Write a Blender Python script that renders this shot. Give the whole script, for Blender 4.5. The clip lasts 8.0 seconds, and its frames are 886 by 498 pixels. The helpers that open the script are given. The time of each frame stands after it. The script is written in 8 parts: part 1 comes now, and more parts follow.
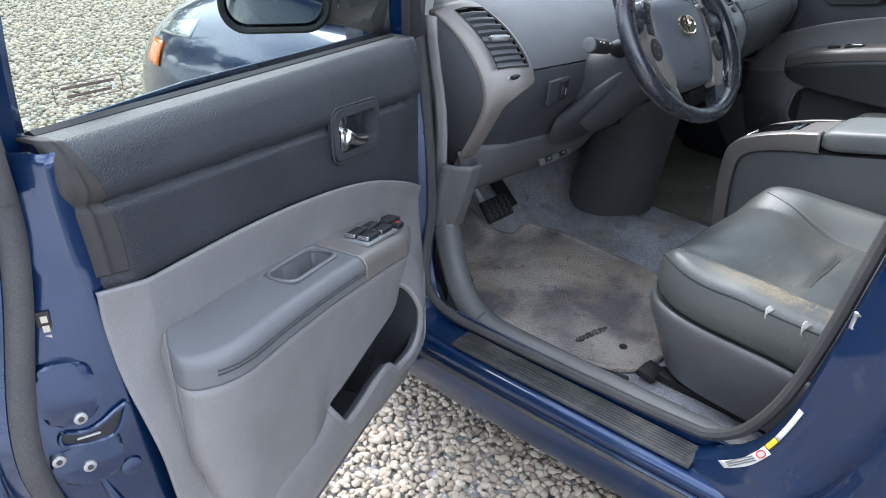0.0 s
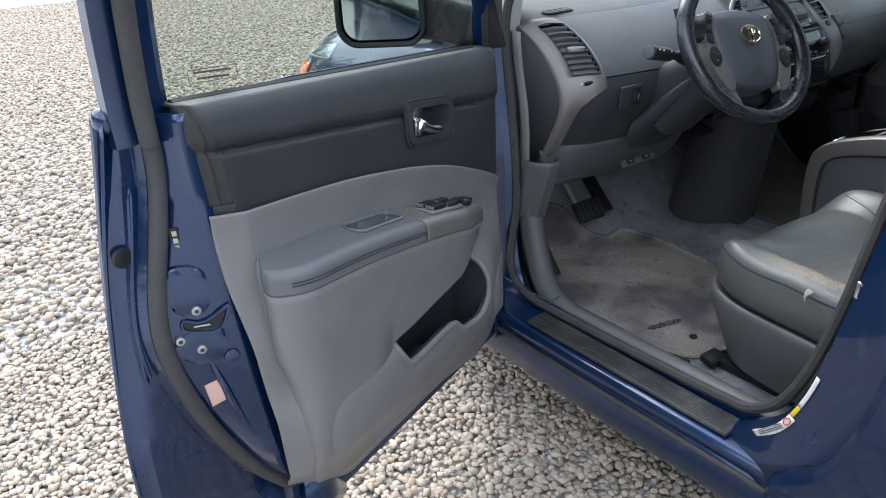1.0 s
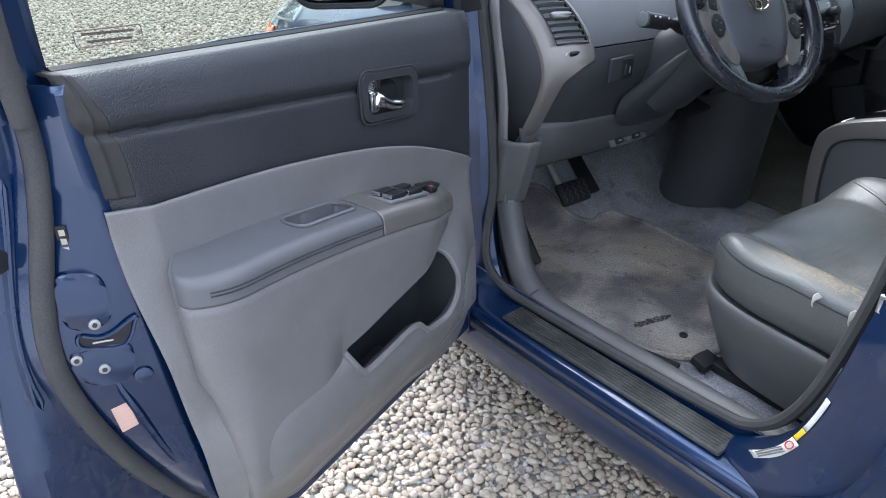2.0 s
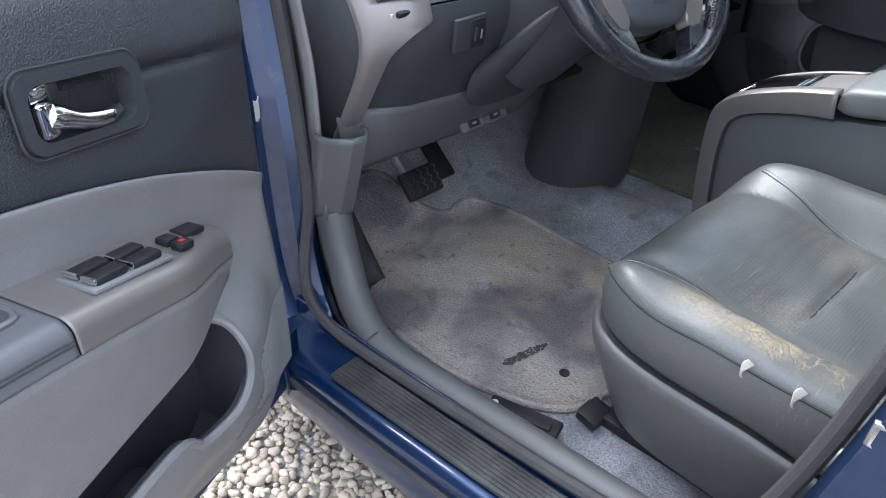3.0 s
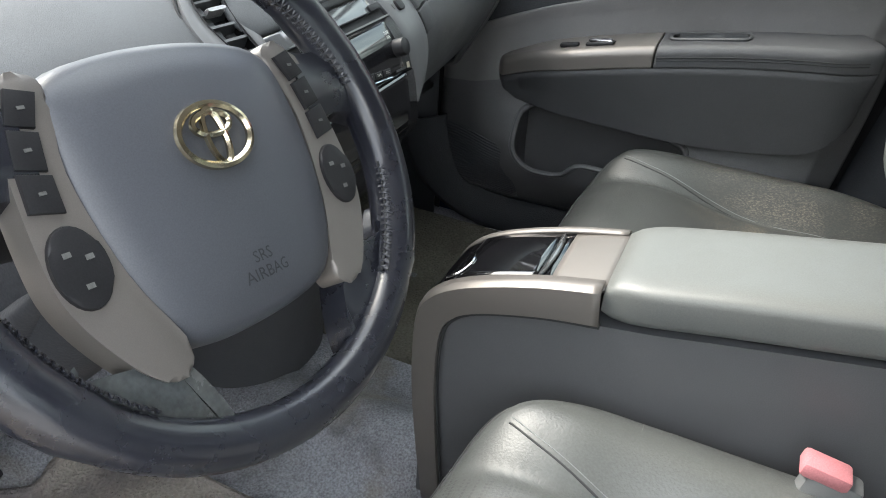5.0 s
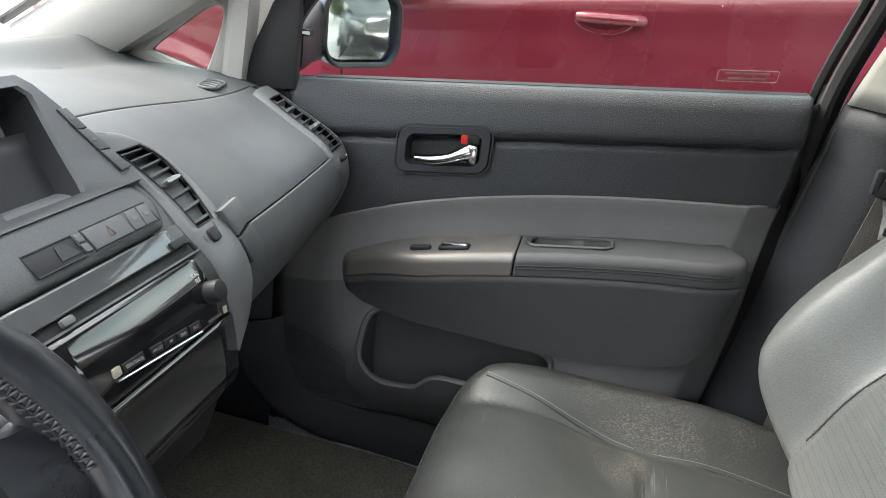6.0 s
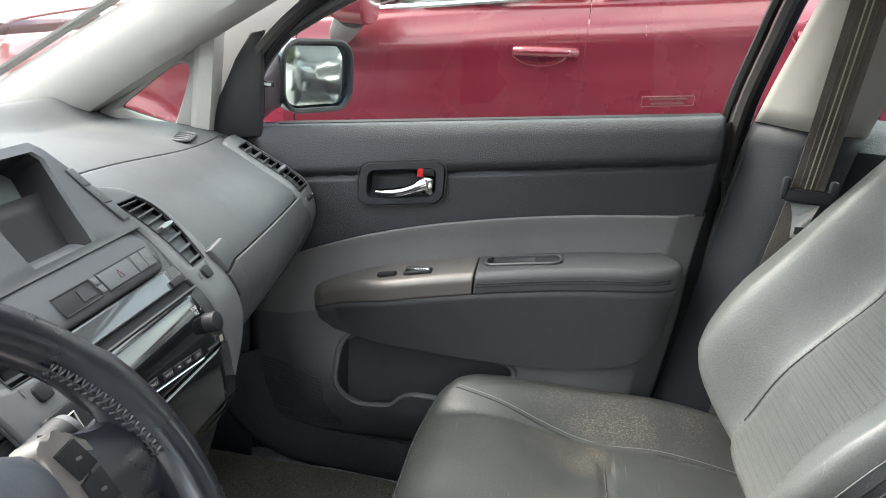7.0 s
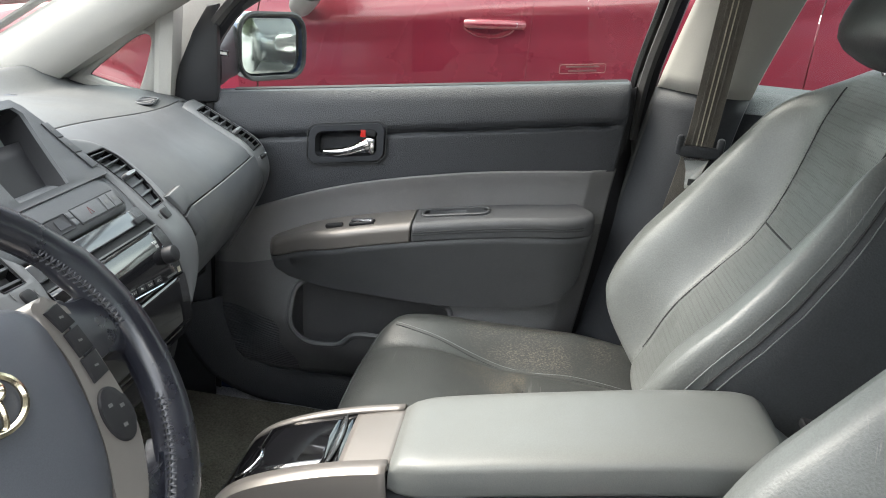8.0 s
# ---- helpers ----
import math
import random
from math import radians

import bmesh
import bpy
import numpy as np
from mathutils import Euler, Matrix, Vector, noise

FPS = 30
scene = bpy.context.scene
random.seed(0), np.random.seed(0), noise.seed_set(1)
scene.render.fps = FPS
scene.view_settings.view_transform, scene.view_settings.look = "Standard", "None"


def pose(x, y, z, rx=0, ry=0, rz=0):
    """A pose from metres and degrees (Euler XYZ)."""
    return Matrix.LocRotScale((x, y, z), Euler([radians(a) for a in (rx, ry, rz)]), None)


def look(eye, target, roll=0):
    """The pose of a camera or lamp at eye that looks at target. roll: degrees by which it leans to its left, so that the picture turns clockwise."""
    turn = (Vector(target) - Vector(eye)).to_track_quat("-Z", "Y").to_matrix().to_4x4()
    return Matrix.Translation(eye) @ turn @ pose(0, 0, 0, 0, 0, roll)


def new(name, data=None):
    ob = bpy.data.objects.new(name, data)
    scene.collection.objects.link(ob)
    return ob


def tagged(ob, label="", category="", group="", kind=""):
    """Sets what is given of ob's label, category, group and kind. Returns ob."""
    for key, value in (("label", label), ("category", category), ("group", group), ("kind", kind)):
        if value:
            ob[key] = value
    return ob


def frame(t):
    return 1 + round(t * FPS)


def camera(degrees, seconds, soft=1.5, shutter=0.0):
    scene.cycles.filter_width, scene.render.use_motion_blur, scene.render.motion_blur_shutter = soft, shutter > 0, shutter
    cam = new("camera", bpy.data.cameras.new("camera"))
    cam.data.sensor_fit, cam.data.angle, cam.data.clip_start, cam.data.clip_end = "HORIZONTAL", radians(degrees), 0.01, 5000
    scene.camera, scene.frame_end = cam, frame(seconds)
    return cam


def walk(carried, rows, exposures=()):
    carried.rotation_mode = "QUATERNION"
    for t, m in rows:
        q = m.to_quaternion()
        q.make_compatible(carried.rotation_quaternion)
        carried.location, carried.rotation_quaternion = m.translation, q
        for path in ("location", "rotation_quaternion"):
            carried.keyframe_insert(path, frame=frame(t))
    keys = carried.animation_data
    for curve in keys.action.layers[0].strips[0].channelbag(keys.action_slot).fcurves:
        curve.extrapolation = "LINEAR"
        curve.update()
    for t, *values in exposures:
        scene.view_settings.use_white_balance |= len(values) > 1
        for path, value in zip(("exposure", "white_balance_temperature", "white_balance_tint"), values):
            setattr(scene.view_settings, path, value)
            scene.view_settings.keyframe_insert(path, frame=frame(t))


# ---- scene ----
cam = camera(61.5, 8.0, 1.0)
PATH = [
    (0, (-1.783, -0.356, 1.278), (-0.546, 0.874, 0.301), 0.9),
    (0.5, (-1.802, -0.601, 1.29), (-0.802, 0.862, 0.363), -1.9),
    (1, (-1.813, -0.647, 1.285), (-0.871, 0.874, 0.39), -3.0),
    (2.3, (-1.59, -0.431, 1.229), (-0.628, 1.012, 0.233), -1.2),
    (2.5, (-1.517, -0.357, 1.219), (-0.482, 1.03, 0.217), -0.4),
    (3, (-1.335, -0.215, 1.168), (-0.181, 0.971, 0.044), 0.7),
    (3.5, (-1.137, -0.132, 1.131), (0.024, 0.862, -0.159), -0.3),
    (4, (-1.005, -0.055, 1.121), (0.299, 0.69, -0.201), 2.1),
    (4.5, (-0.88, 0.012, 1.113), (0.575, 0.647, -0.104), 3.5),
    (4.7, (-0.822, 0.036, 1.125), (0.674, 0.683, -0.035), 3.7),
    (5.8, (-0.488, 0.162, 1.173), (1.286, 0.622, 0.371), 8.0),
    (6, (-0.487, 0.163, 1.184), (1.345, 0.505, 0.459), 8.1),
    (6.5, (-0.523, 0.16, 1.201), (1.358, 0.419, 0.574), 6.3),
    (7, (-0.594, 0.158, 1.21), (1.288, 0.396, 0.575), 5.2),
    (7.5, (-0.662, 0.102, 1.223), (1.205, 0.304, 0.534), 5.1),
    (8, (-0.748, 0.062, 1.226), (1.12, 0.231, 0.533), 5.5),
]
EXPOSURES = [(0.0, 1.75, 5850, 10), (0.5, 1.2, 5950, 10), (1.0, 1.12, 5930, 10), (2.5, 1.75, 5650, 11), (3.5, 2.05, 6200, 10), (4.5, 2.15, 6500, 8), (6.0, 2.12, 6650, 9), (7.0, 2.25, 6650, 9), (8.0, 2.27, 6700, 9)]
walk(cam, [(t, look(eye, target, roll)) for t, eye, target, roll in PATH], EXPOSURES)

# ---- world, sun ----
SUN_EL, SUN_AZ = 48.0, 6.0          # degrees; azimuth clockwise from the car's nose
world = bpy.data.worlds.new("sky")
scene.world = world
world.use_nodes = True
wn = world.node_tree.nodes
sky = wn.new("ShaderNodeTexSky")
sky.sky_type = "NISHITA"
sky.sun_disc = False
sky.sun_elevation, sky.sun_rotation = radians(SUN_EL), radians(SUN_AZ)
sky.dust_density, sky.air_density = 3.0, 1.2
sky_mix = wn.new("ShaderNodeMixRGB")
cloud_co = wn.new("ShaderNodeTexCoord")
cloud = wn.new("ShaderNodeTexNoise")
cloud.inputs["Scale"].default_value, cloud.inputs["Detail"].default_value = 3.0, 6.0
cloud_ramp = wn.new("ShaderNodeValToRGB")
cloud_ramp.color_ramp.elements[0].position, cloud_ramp.color_ramp.elements[1].position = 0.35, 0.62
sky_mix.inputs[2].default_value = (13.0, 13.3, 13.8, 1)
world.node_tree.links.new(cloud_co.outputs["Generated"], cloud.inputs["Vector"])
world.node_tree.links.new(cloud.outputs["Fac"], cloud_ramp.inputs["Fac"])
world.node_tree.links.new(cloud_ramp.outputs["Color"], sky_mix.inputs[0])
world.node_tree.links.new(sky.outputs[0], sky_mix.inputs[1])
world.node_tree.links.new(sky_mix.outputs[0], wn["Background"].inputs["Color"])
wn["Background"].inputs["Strength"].default_value = 0.13
sun = new("sun", bpy.data.lights.new("sun", "SUN"))
sun.data.energy, sun.data.angle, sun.data.color = 2.0, radians(35.0), (1.0, 0.95, 0.88)
sun_to = Vector((math.sin(radians(SUN_AZ)) * math.cos(radians(SUN_EL)), math.cos(radians(SUN_AZ)) * math.cos(radians(SUN_EL)), math.sin(radians(SUN_EL))))
sun.matrix_world = look(sun_to * 20, (0, 0, 0))


# ---- materials ----
def material(name, color, rough=0.5, metal=0.0, var=0.12, fine=900.0, coarse=7.0, bump=0.1, depth=0.0006, coat=0.0, other=None, stain=0.35, spec=0.5):
    """A surface with fine grain, broad unevenness and a little relief. other: the colour of broad stains."""
    m = bpy.data.materials.new(name)
    m.use_nodes = True
    nt = m.node_tree
    n, l = nt.nodes, nt.links
    b = n["Principled BSDF"]
    co = n.new("ShaderNodeTexCoord")
    g = n.new("ShaderNodeTexNoise")
    g.inputs["Scale"].default_value, g.inputs["Detail"].default_value = fine, 3.0
    c = n.new("ShaderNodeTexNoise")
    c.inputs["Scale"].default_value, c.inputs["Detail"].default_value, c.inputs["Roughness"].default_value = coarse, 6.0, 0.62
    l.new(co.outputs["Object"], g.inputs["Vector"])
    l.new(co.outputs["Object"], c.inputs["Vector"])
    hsv = n.new("ShaderNodeMixRGB")
    hsv.blend_type = "MULTIPLY"
    hsv.inputs[0].default_value = 1.0
    ramp = n.new("ShaderNodeMapRange")
    ramp.inputs[1].default_value, ramp.inputs[2].default_value, ramp.inputs[3].default_value, ramp.inputs[4].default_value = 0.3, 0.7, 1 - var, 1 + var
    l.new(g.outputs["Fac"], ramp.inputs[0])
    broad = n.new("ShaderNodeMixRGB")
    broad.inputs[1].default_value = (*color, 1)
    broad.inputs[2].default_value = (*(other or [v * (1 - var) for v in color]), 1)
    edge = n.new("ShaderNodeMapRange")
    edge.inputs[1].default_value, edge.inputs[2].default_value, edge.inputs[4].default_value = 0.42, 0.68, min(1.0, stain * 2)
    l.new(c.outputs["Fac"], edge.inputs[0])
    l.new(edge.outputs[0], broad.inputs[0])
    l.new(broad.outputs[0], hsv.inputs[1])
    l.new(ramp.outputs[0], hsv.inputs[2])
    l.new(hsv.outputs[0], b.inputs["Base Color"])
    rr = n.new("ShaderNodeMapRange")
    rr.inputs[1].default_value, rr.inputs[2].default_value, rr.inputs[3].default_value, rr.inputs[4].default_value = 0.3, 0.7, max(0.02, rough - 0.08), min(1, rough + 0.08)
    l.new(c.outputs["Fac"], rr.inputs[0])
    l.new(rr.outputs[0], b.inputs["Roughness"])
    b.inputs["Metallic"].default_value = metal
    b.inputs["Coat Weight"].default_value = coat
    b.inputs["Coat Roughness"].default_value = 0.06
    b.inputs["Specular IOR Level"].default_value = spec
    if bump:
        bp = n.new("ShaderNodeBump")
        bp.inputs["Strength"].default_value, bp.inputs["Distance"].default_value = bump, depth
        l.new(g.outputs["Fac"], bp.inputs["Height"])
        l.new(bp.outputs[0], b.inputs["Normal"])
    return m


def glass(name, tint=(0.9, 0.95, 0.92), gloss=0.07):
    """A thin pane: tinted see-through with a mirror-like film."""
    m = bpy.data.materials.new(name)
    m.use_nodes = True
    n, l = m.node_tree.nodes, m.node_tree.links
    n.remove(n["Principled BSDF"])
    clear, shine, mix = n.new("ShaderNodeBsdfTransparent"), n.new("ShaderNodeBsdfGlossy"), n.new("ShaderNodeMixShader")
    lw = n.new("ShaderNodeLayerWeight")
    lw.inputs["Blend"].default_value = 0.5
    power = n.new("ShaderNodeMath")
    power.operation = "POWER"
    power.inputs[1].default_value = 4.0
    fr = n.new("ShaderNodeMapRange")
    fr.inputs[3].default_value, fr.inputs[4].default_value = gloss * 0.6, 0.75
    l.new(lw.outputs["Facing"], power.inputs[0])
    l.new(power.outputs[0], fr.inputs[0])
    clear.inputs["Color"].default_value = (*tint, 1)
    shine.inputs["Roughness"].default_value = 0.02
    l.new(fr.outputs[0], mix.inputs[0])
    l.new(clear.outputs[0], mix.inputs[1])
    l.new(shine.outputs[0], mix.inputs[2])
    l.new(mix.outputs[0], n["Material Output"].inputs["Surface"])
    return m


BLUE = material("dark blue metallic paint", (0.0015, 0.019, 0.074), 0.30, 0.5, 0.10, 1500, 5, 0.03, 0.0002, coat=1.0, other=(0.003, 0.018, 0.060))
BLUE_MATT = material("dull blue paint in the door gap", (0.002, 0.022, 0.085), 0.34, 0.5, 0.15, 700, 11, 0.1, 0.0004, coat=0.8, other=(0.006, 0.022, 0.065), stain=0.4)
RED = material("dark red car paint", (0.205, 0.018, 0.033), 0.3, 0.3, 0.06, 1500, 3, 0.02, 0.0002, coat=0.9, other=(0.18, 0.017, 0.030))
DARK_VINYL = material("charcoal grained vinyl", (0.022, 0.024, 0.029), 0.43, 0, 0.40, 520, 8, 1.0, 0.0015, other=(0.028, 0.030, 0.036), spec=0.6)
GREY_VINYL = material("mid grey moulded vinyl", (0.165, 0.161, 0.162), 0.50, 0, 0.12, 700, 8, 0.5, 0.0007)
# also the passenger armrest: the driver's grey with shade put into the colour
POD_GREY = material("dark grey moulded plastic, doubling as grey in shade", (0.066, 0.067, 0.071), 0.5, 0, 0.14, 650, 8, 0.6, 0.0008, spec=0.5)
# passenger lower trim: the driver's grey, darkened in place of cabin shade
SHADED_GREY = material("mid grey moulded plastic darkened for cabin shade", (0.096, 0.096, 0.099), 0.5, 0, 0.14, 650, 8, 0.5, 0.0008)
SLAT_GREY = material("dark satin vent slat", (0.055, 0.057, 0.060), 0.35, 0, 0.1, 900, 8, 0.0, spec=0.7)
DASH_GREY = material("slate grey dashboard skin", (0.084, 0.088, 0.094), 0.5, 0, 0.16, 950, 6, 0.35, 0.0007, spec=0.4)
DASH_DARK = material("dark slate dashboard skin", (0.031, 0.033, 0.038), 0.55, 0, 0.15, 430, 8, 0.45, 0.0009, spec=0.35)
SILVER_PLASTIC = material("warm silver painted plastic", (0.19, 0.175, 0.163), 0.42, 0.45, 0.06, 1800, 7, 0.05, 0.0002)
EDGE_GREY = material("satin slate edge trim", (0.125, 0.128, 0.132), 0.42, 0.1, 0.08, 1200, 7, 0.05, 0.0002)
SATIN = material("bright satin grey plastic", (0.125, 0.128, 0.132), 0.42, 0.15, 0.06, 1800, 7, 0.05, 0.0002)
DASH_TOP = material("dusty slate dash top", (0.072, 0.076, 0.079), 0.62, 0, 0.14, 430, 6, 0.5, 0.0009, other=(0.090, 0.092, 0.090), stain=0.4, spec=0.3)
PEWTER = material("satin grey painted plastic", (0.21, 0.215, 0.22), 0.45, 0.35, 0.06, 1800, 7, 0.05, 0.0002)
BLACK_GLOSS = material("piano black plastic", (0.006, 0.006, 0.007), 0.05, 0, 0.1, 900, 6, 0.0, coat=0.8)
BLACK = material("black plastic", (0.014, 0.014, 0.016), 0.5, 0, 0.15, 900, 8, 0.15, spec=0.35)
DUSTY_BLACK = material("dusty black plastic", (0.030, 0.031, 0.033), 0.6, 0, 0.25, 350, 14, 0.2, other=(0.10, 0.098, 0.092), stain=0.35)
RUBBER = material("grey-black rubber seal", (0.034, 0.034, 0.036), 0.75, 0, 0.2, 500, 12, 0.3, other=(0.062, 0.058, 0.055))
LEATHER = material("slate grey leather", (0.125, 0.131, 0.127), 0.40, 0, 0.08, 700, 9, 0.25, 0.0006, other=(0.118, 0.124, 0.120))
LEATHER_DARK = material("charcoal leather", (0.055, 0.058, 0.062), 0.45, 0, 0.14, 420, 9, 0.45, 0.0009)
WHEEL_LEATHER = material("worn black wheel leather", (0.013, 0.014, 0.020), 0.27, 0, 0.15, 900, 14, 0.15, 0.0003, other=(0.020, 0.022, 0.030), spec=0.7)
SPOKE_GLOSS = material("worn grey gloss spoke", (0.05, 0.056, 0.058), 0.24, 0, 0.2, 260, 30, 0.25, 0.0006, other=(0.09, 0.092, 0.088), stain=0.4)
PAD_LEATHER = material("blue-grey soft pad", (0.108, 0.110, 0.116), 0.45, 0, 0.08, 800, 8, 0.2)
CARPET = material("blue-grey carpet", (0.29, 0.295, 0.325), 0.95, 0, 0.34, 300, 9, 1.0, 0.004, other=(0.20, 0.198, 0.212), stain=0.5, spec=0.1)
HUB_SKIN = material("blue-grey soft airbag skin", (0.070, 0.075, 0.088), 0.42, 0, 0.10, 1100, 6, 0.2, 0.0004, spec=0.45)
SLOT_GLOSS = material("smoked silver gloss plastic", (0.09, 0.095, 0.10), 0.06, 0.2, 0.05, 900, 6, 0.0, coat=0.8)


def soil(m, layers):
    """Adds stains to a material: (scale, detail, low, high, strength, colour)."""
    n, l = m.node_tree.nodes, m.node_tree.links
    b = n["Principled BSDF"]
    co = n.new("ShaderNodeTexCoord")
    for k, (scale, detail, lo, hi, amount, colour) in enumerate(layers):
        shift = n.new("ShaderNodeMapping")
        shift.inputs["Location"].default_value = (3.7 * k, 1.9 * k, 0.8 * k)
        t = n.new("ShaderNodeTexNoise")
        t.inputs["Scale"].default_value, t.inputs["Detail"].default_value, t.inputs["Distortion"].default_value = scale, detail, 0.4
        r = n.new("ShaderNodeMapRange")
        r.interpolation_type = "SMOOTHSTEP"
        r.inputs[1].default_value, r.inputs[2].default_value, r.inputs[4].default_value = lo, hi, amount
        mix = n.new("ShaderNodeMixRGB")
        mix.inputs[2].default_value = (*colour, 1)
        l.new(co.outputs["Object"], shift.inputs["Vector"])
        l.new(shift.outputs[0], t.inputs["Vector"])
        l.new(t.outputs["Fac"], r.inputs[0])
        l.new(r.outputs[0], mix.inputs[0])
        l.new(b.inputs["Base Color"].links[0].from_socket, mix.inputs[1])
        l.new(mix.outputs[0], b.inputs["Base Color"])
    return m


MAT = soil(material("soiled taupe floor mat", (0.355, 0.322, 0.292), 0.95, 0, 0.16, 210, 5, 1.0, 0.006, other=(0.255, 0.23, 0.212), stain=0.5, spec=0.1), ((4.0, 7.0, 0.43, 0.60, 0.88, (0.120, 0.110, 0.122)), (6.0, 6.0, 0.52, 0.70, 0.4, (0.33, 0.265, 0.19)), (38.0, 4.0, 0.60, 0.72, 0.45, (0.09, 0.08, 0.075)), (150.0, 2.0, 0.70, 0.76, 0.8, (0.05, 0.045, 0.04))))
CARPET = soil(CARPET, ((8.0, 6.0, 0.50, 0.68, 0.5, (0.22, 0.19, 0.15)), (160.0, 2.0, 0.70, 0.76, 0.4, (0.26, 0.24, 0.21)), (14.0, 5.0, 0.55, 0.70, 0.5, (0.10, 0.097, 0.108))))
DASH_GREY = soil(DASH_GREY, ((240.0, 3.0, 0.68, 0.78, 0.15, (0.16, 0.155, 0.145)), (3.0, 6.0, 0.48, 0.70, 0.35, (0.125, 0.122, 0.115))))
GREY_VINYL = soil(GREY_VINYL, ((5.0, 7.0, 0.50, 0.72, 0.35, (0.115, 0.108, 0.102)), (42.0, 8.0, 0.62, 0.72, 0.22, (0.21, 0.205, 0.195))))
BLUE_MATT = soil(BLUE_MATT, ((28.0, 9.0, 0.60, 0.72, 0.30, (0.06, 0.075, 0.105)), (180.0, 3.0, 0.70, 0.76, 0.4, (0.16, 0.155, 0.15))))
BEIGE = material("light stone grey trim", (0.36, 0.35, 0.325), 0.6, 0, 0.06, 700, 6, 0.15)
CHROME = material("bright chrome", (0.75, 0.75, 0.76), 0.12, 1.0, 0.04, 900, 9, 0.0)
STEEL = material("dull zinc steel", (0.4, 0.4, 0.41), 0.4, 0.9, 0.15, 500, 20, 0.1)
GOLD = material("brassy emblem chrome", (0.62, 0.55, 0.4), 0.2, 1.0, 0.05, 900, 9, 0.0)
WEB = material("brown-grey belt webbing", (0.125, 0.112, 0.098), 0.8, 0, 0.3, 700, 12, 0.5, 0.001)
PINK = material("faded red buckle button", (0.52, 0.20, 0.22), 0.5, 0, 0.1, 600, 20, 0.05)
RED_PLASTIC = material("red plastic", (0.55, 0.02, 0.015), 0.4, 0, 0.1, 600, 20, 0.05)
AMBER = material("amber lens", (0.75, 0.2, 0.03), 0.15, 0, 0.1, 600, 20, 0.0, coat=0.5)
LENS = material("clear lamp lens", (0.36, 0.39, 0.42), 0.1, 0.5, 0.1, 60, 9, 0.0, coat=0.8)
WHITE = material("off-white print", (0.62, 0.61, 0.58), 0.6, 0, 0.08, 600, 20, 0.0)
SILL_GREY = material("slate grey sill plastic", (0.088, 0.090, 0.093), 0.5, 0, 0.12, 700, 9, 0.3, 0.0006, other=(0.078, 0.075, 0.072), stain=0.4)
DARK_STRIP = material("brown-black rubbery plastic", (0.020, 0.019, 0.019), 0.65, 0, 0.15, 500, 10, 0.2)
PRINT_TAN = material("faded tan print", (0.42, 0.38, 0.30), 0.7, 0, 0.15, 600, 20, 0.0)
PRINT_RED = material("faint etched print", (0.24, 0.15, 0.14), 0.8, 0, 0.15, 600, 20, 0.0)
PRINT_DIM = material("worn grey print", (0.11, 0.112, 0.11), 0.6, 0, 0.2, 600, 20, 0.0)
# near-zero colour stands in for the shade deep inside a vent
VENT_BLACK = material("duct black with its shade painted in", (0.004, 0.004, 0.0045), 0.8, 0, 0.1, 600, 20, 0.0, spec=0.1)
YELLOW = material("yellow print", (0.72, 0.5, 0.03), 0.5, 0, 0.06, 600, 20, 0.0)
FOAM = material("torn cream backing", (0.50, 0.475, 0.43), 0.9, 0, 0.15, 500, 30, 0.5, 0.001)
# grey-green base paints in the sky that the dark screen reflects
SCREEN = material("display coloured as its reflection", (0.150, 0.170, 0.160), 0.18, 0, 0.03, 600, 4, 0.0)
STITCH = material("pale grey thread", (0.2, 0.21, 0.21), 0.8, 0, 0.15, 900, 20, 0.2)
SEAM = material("dark seam shadow gap", (0.03, 0.031, 0.033), 0.8, 0, 0.1, 900, 20, 0.1)
LINER = material("pale grey roof lining", (0.48, 0.47, 0.45), 0.9, 0, 0.1, 600, 6, 0.3)
TYRE = material("tyre rubber", (0.02, 0.02, 0.021), 0.8, 0, 0.2, 200, 8, 0.3)
MIRROR = material("mirror glass", (0.54, 0.58, 0.58), 0.015, 1.0, 0.0, 10, 2, 0.0)
CLEAR = glass("clear car glass", (0.93, 0.96, 0.94), 0.08)
TINT = glass("green tinted car glass", (0.70, 0.78, 0.72), 0.12)
# driver's pane: a deeper tint than the passenger's
TINT_DEEP = glass("deep green tinted car glass", (0.58, 0.65, 0.60), 0.14)
SMOKE = glass("smoked far glass", (0.10, 0.13, 0.14), 0.35)


# ---- mesh helpers ----
LOCAL = set()


def thing(name, at, label, category, group="", rz=None, kind=""):
    """An empty at a thing's base. Its parts are given in the car's metres, or, with rz, in the thing's own."""
    ob = new(name)
    ob.empty_display_size = 0.05
    ob.matrix_basis = pose(*at, 0, 0, rz or 0)
    if rz is not None:
        LOCAL.add(ob.name)
    return tagged(ob, label, category, group, kind)


def finish(bm, angle=38):
    bmesh.ops.recalc_face_normals(bm, faces=bm.faces)
    for f in bm.faces:
        f.smooth = True
    for e in bm.edges:
        if len(e.link_faces) == 2 and e.calc_face_angle(0) > radians(angle):
            e.smooth = False


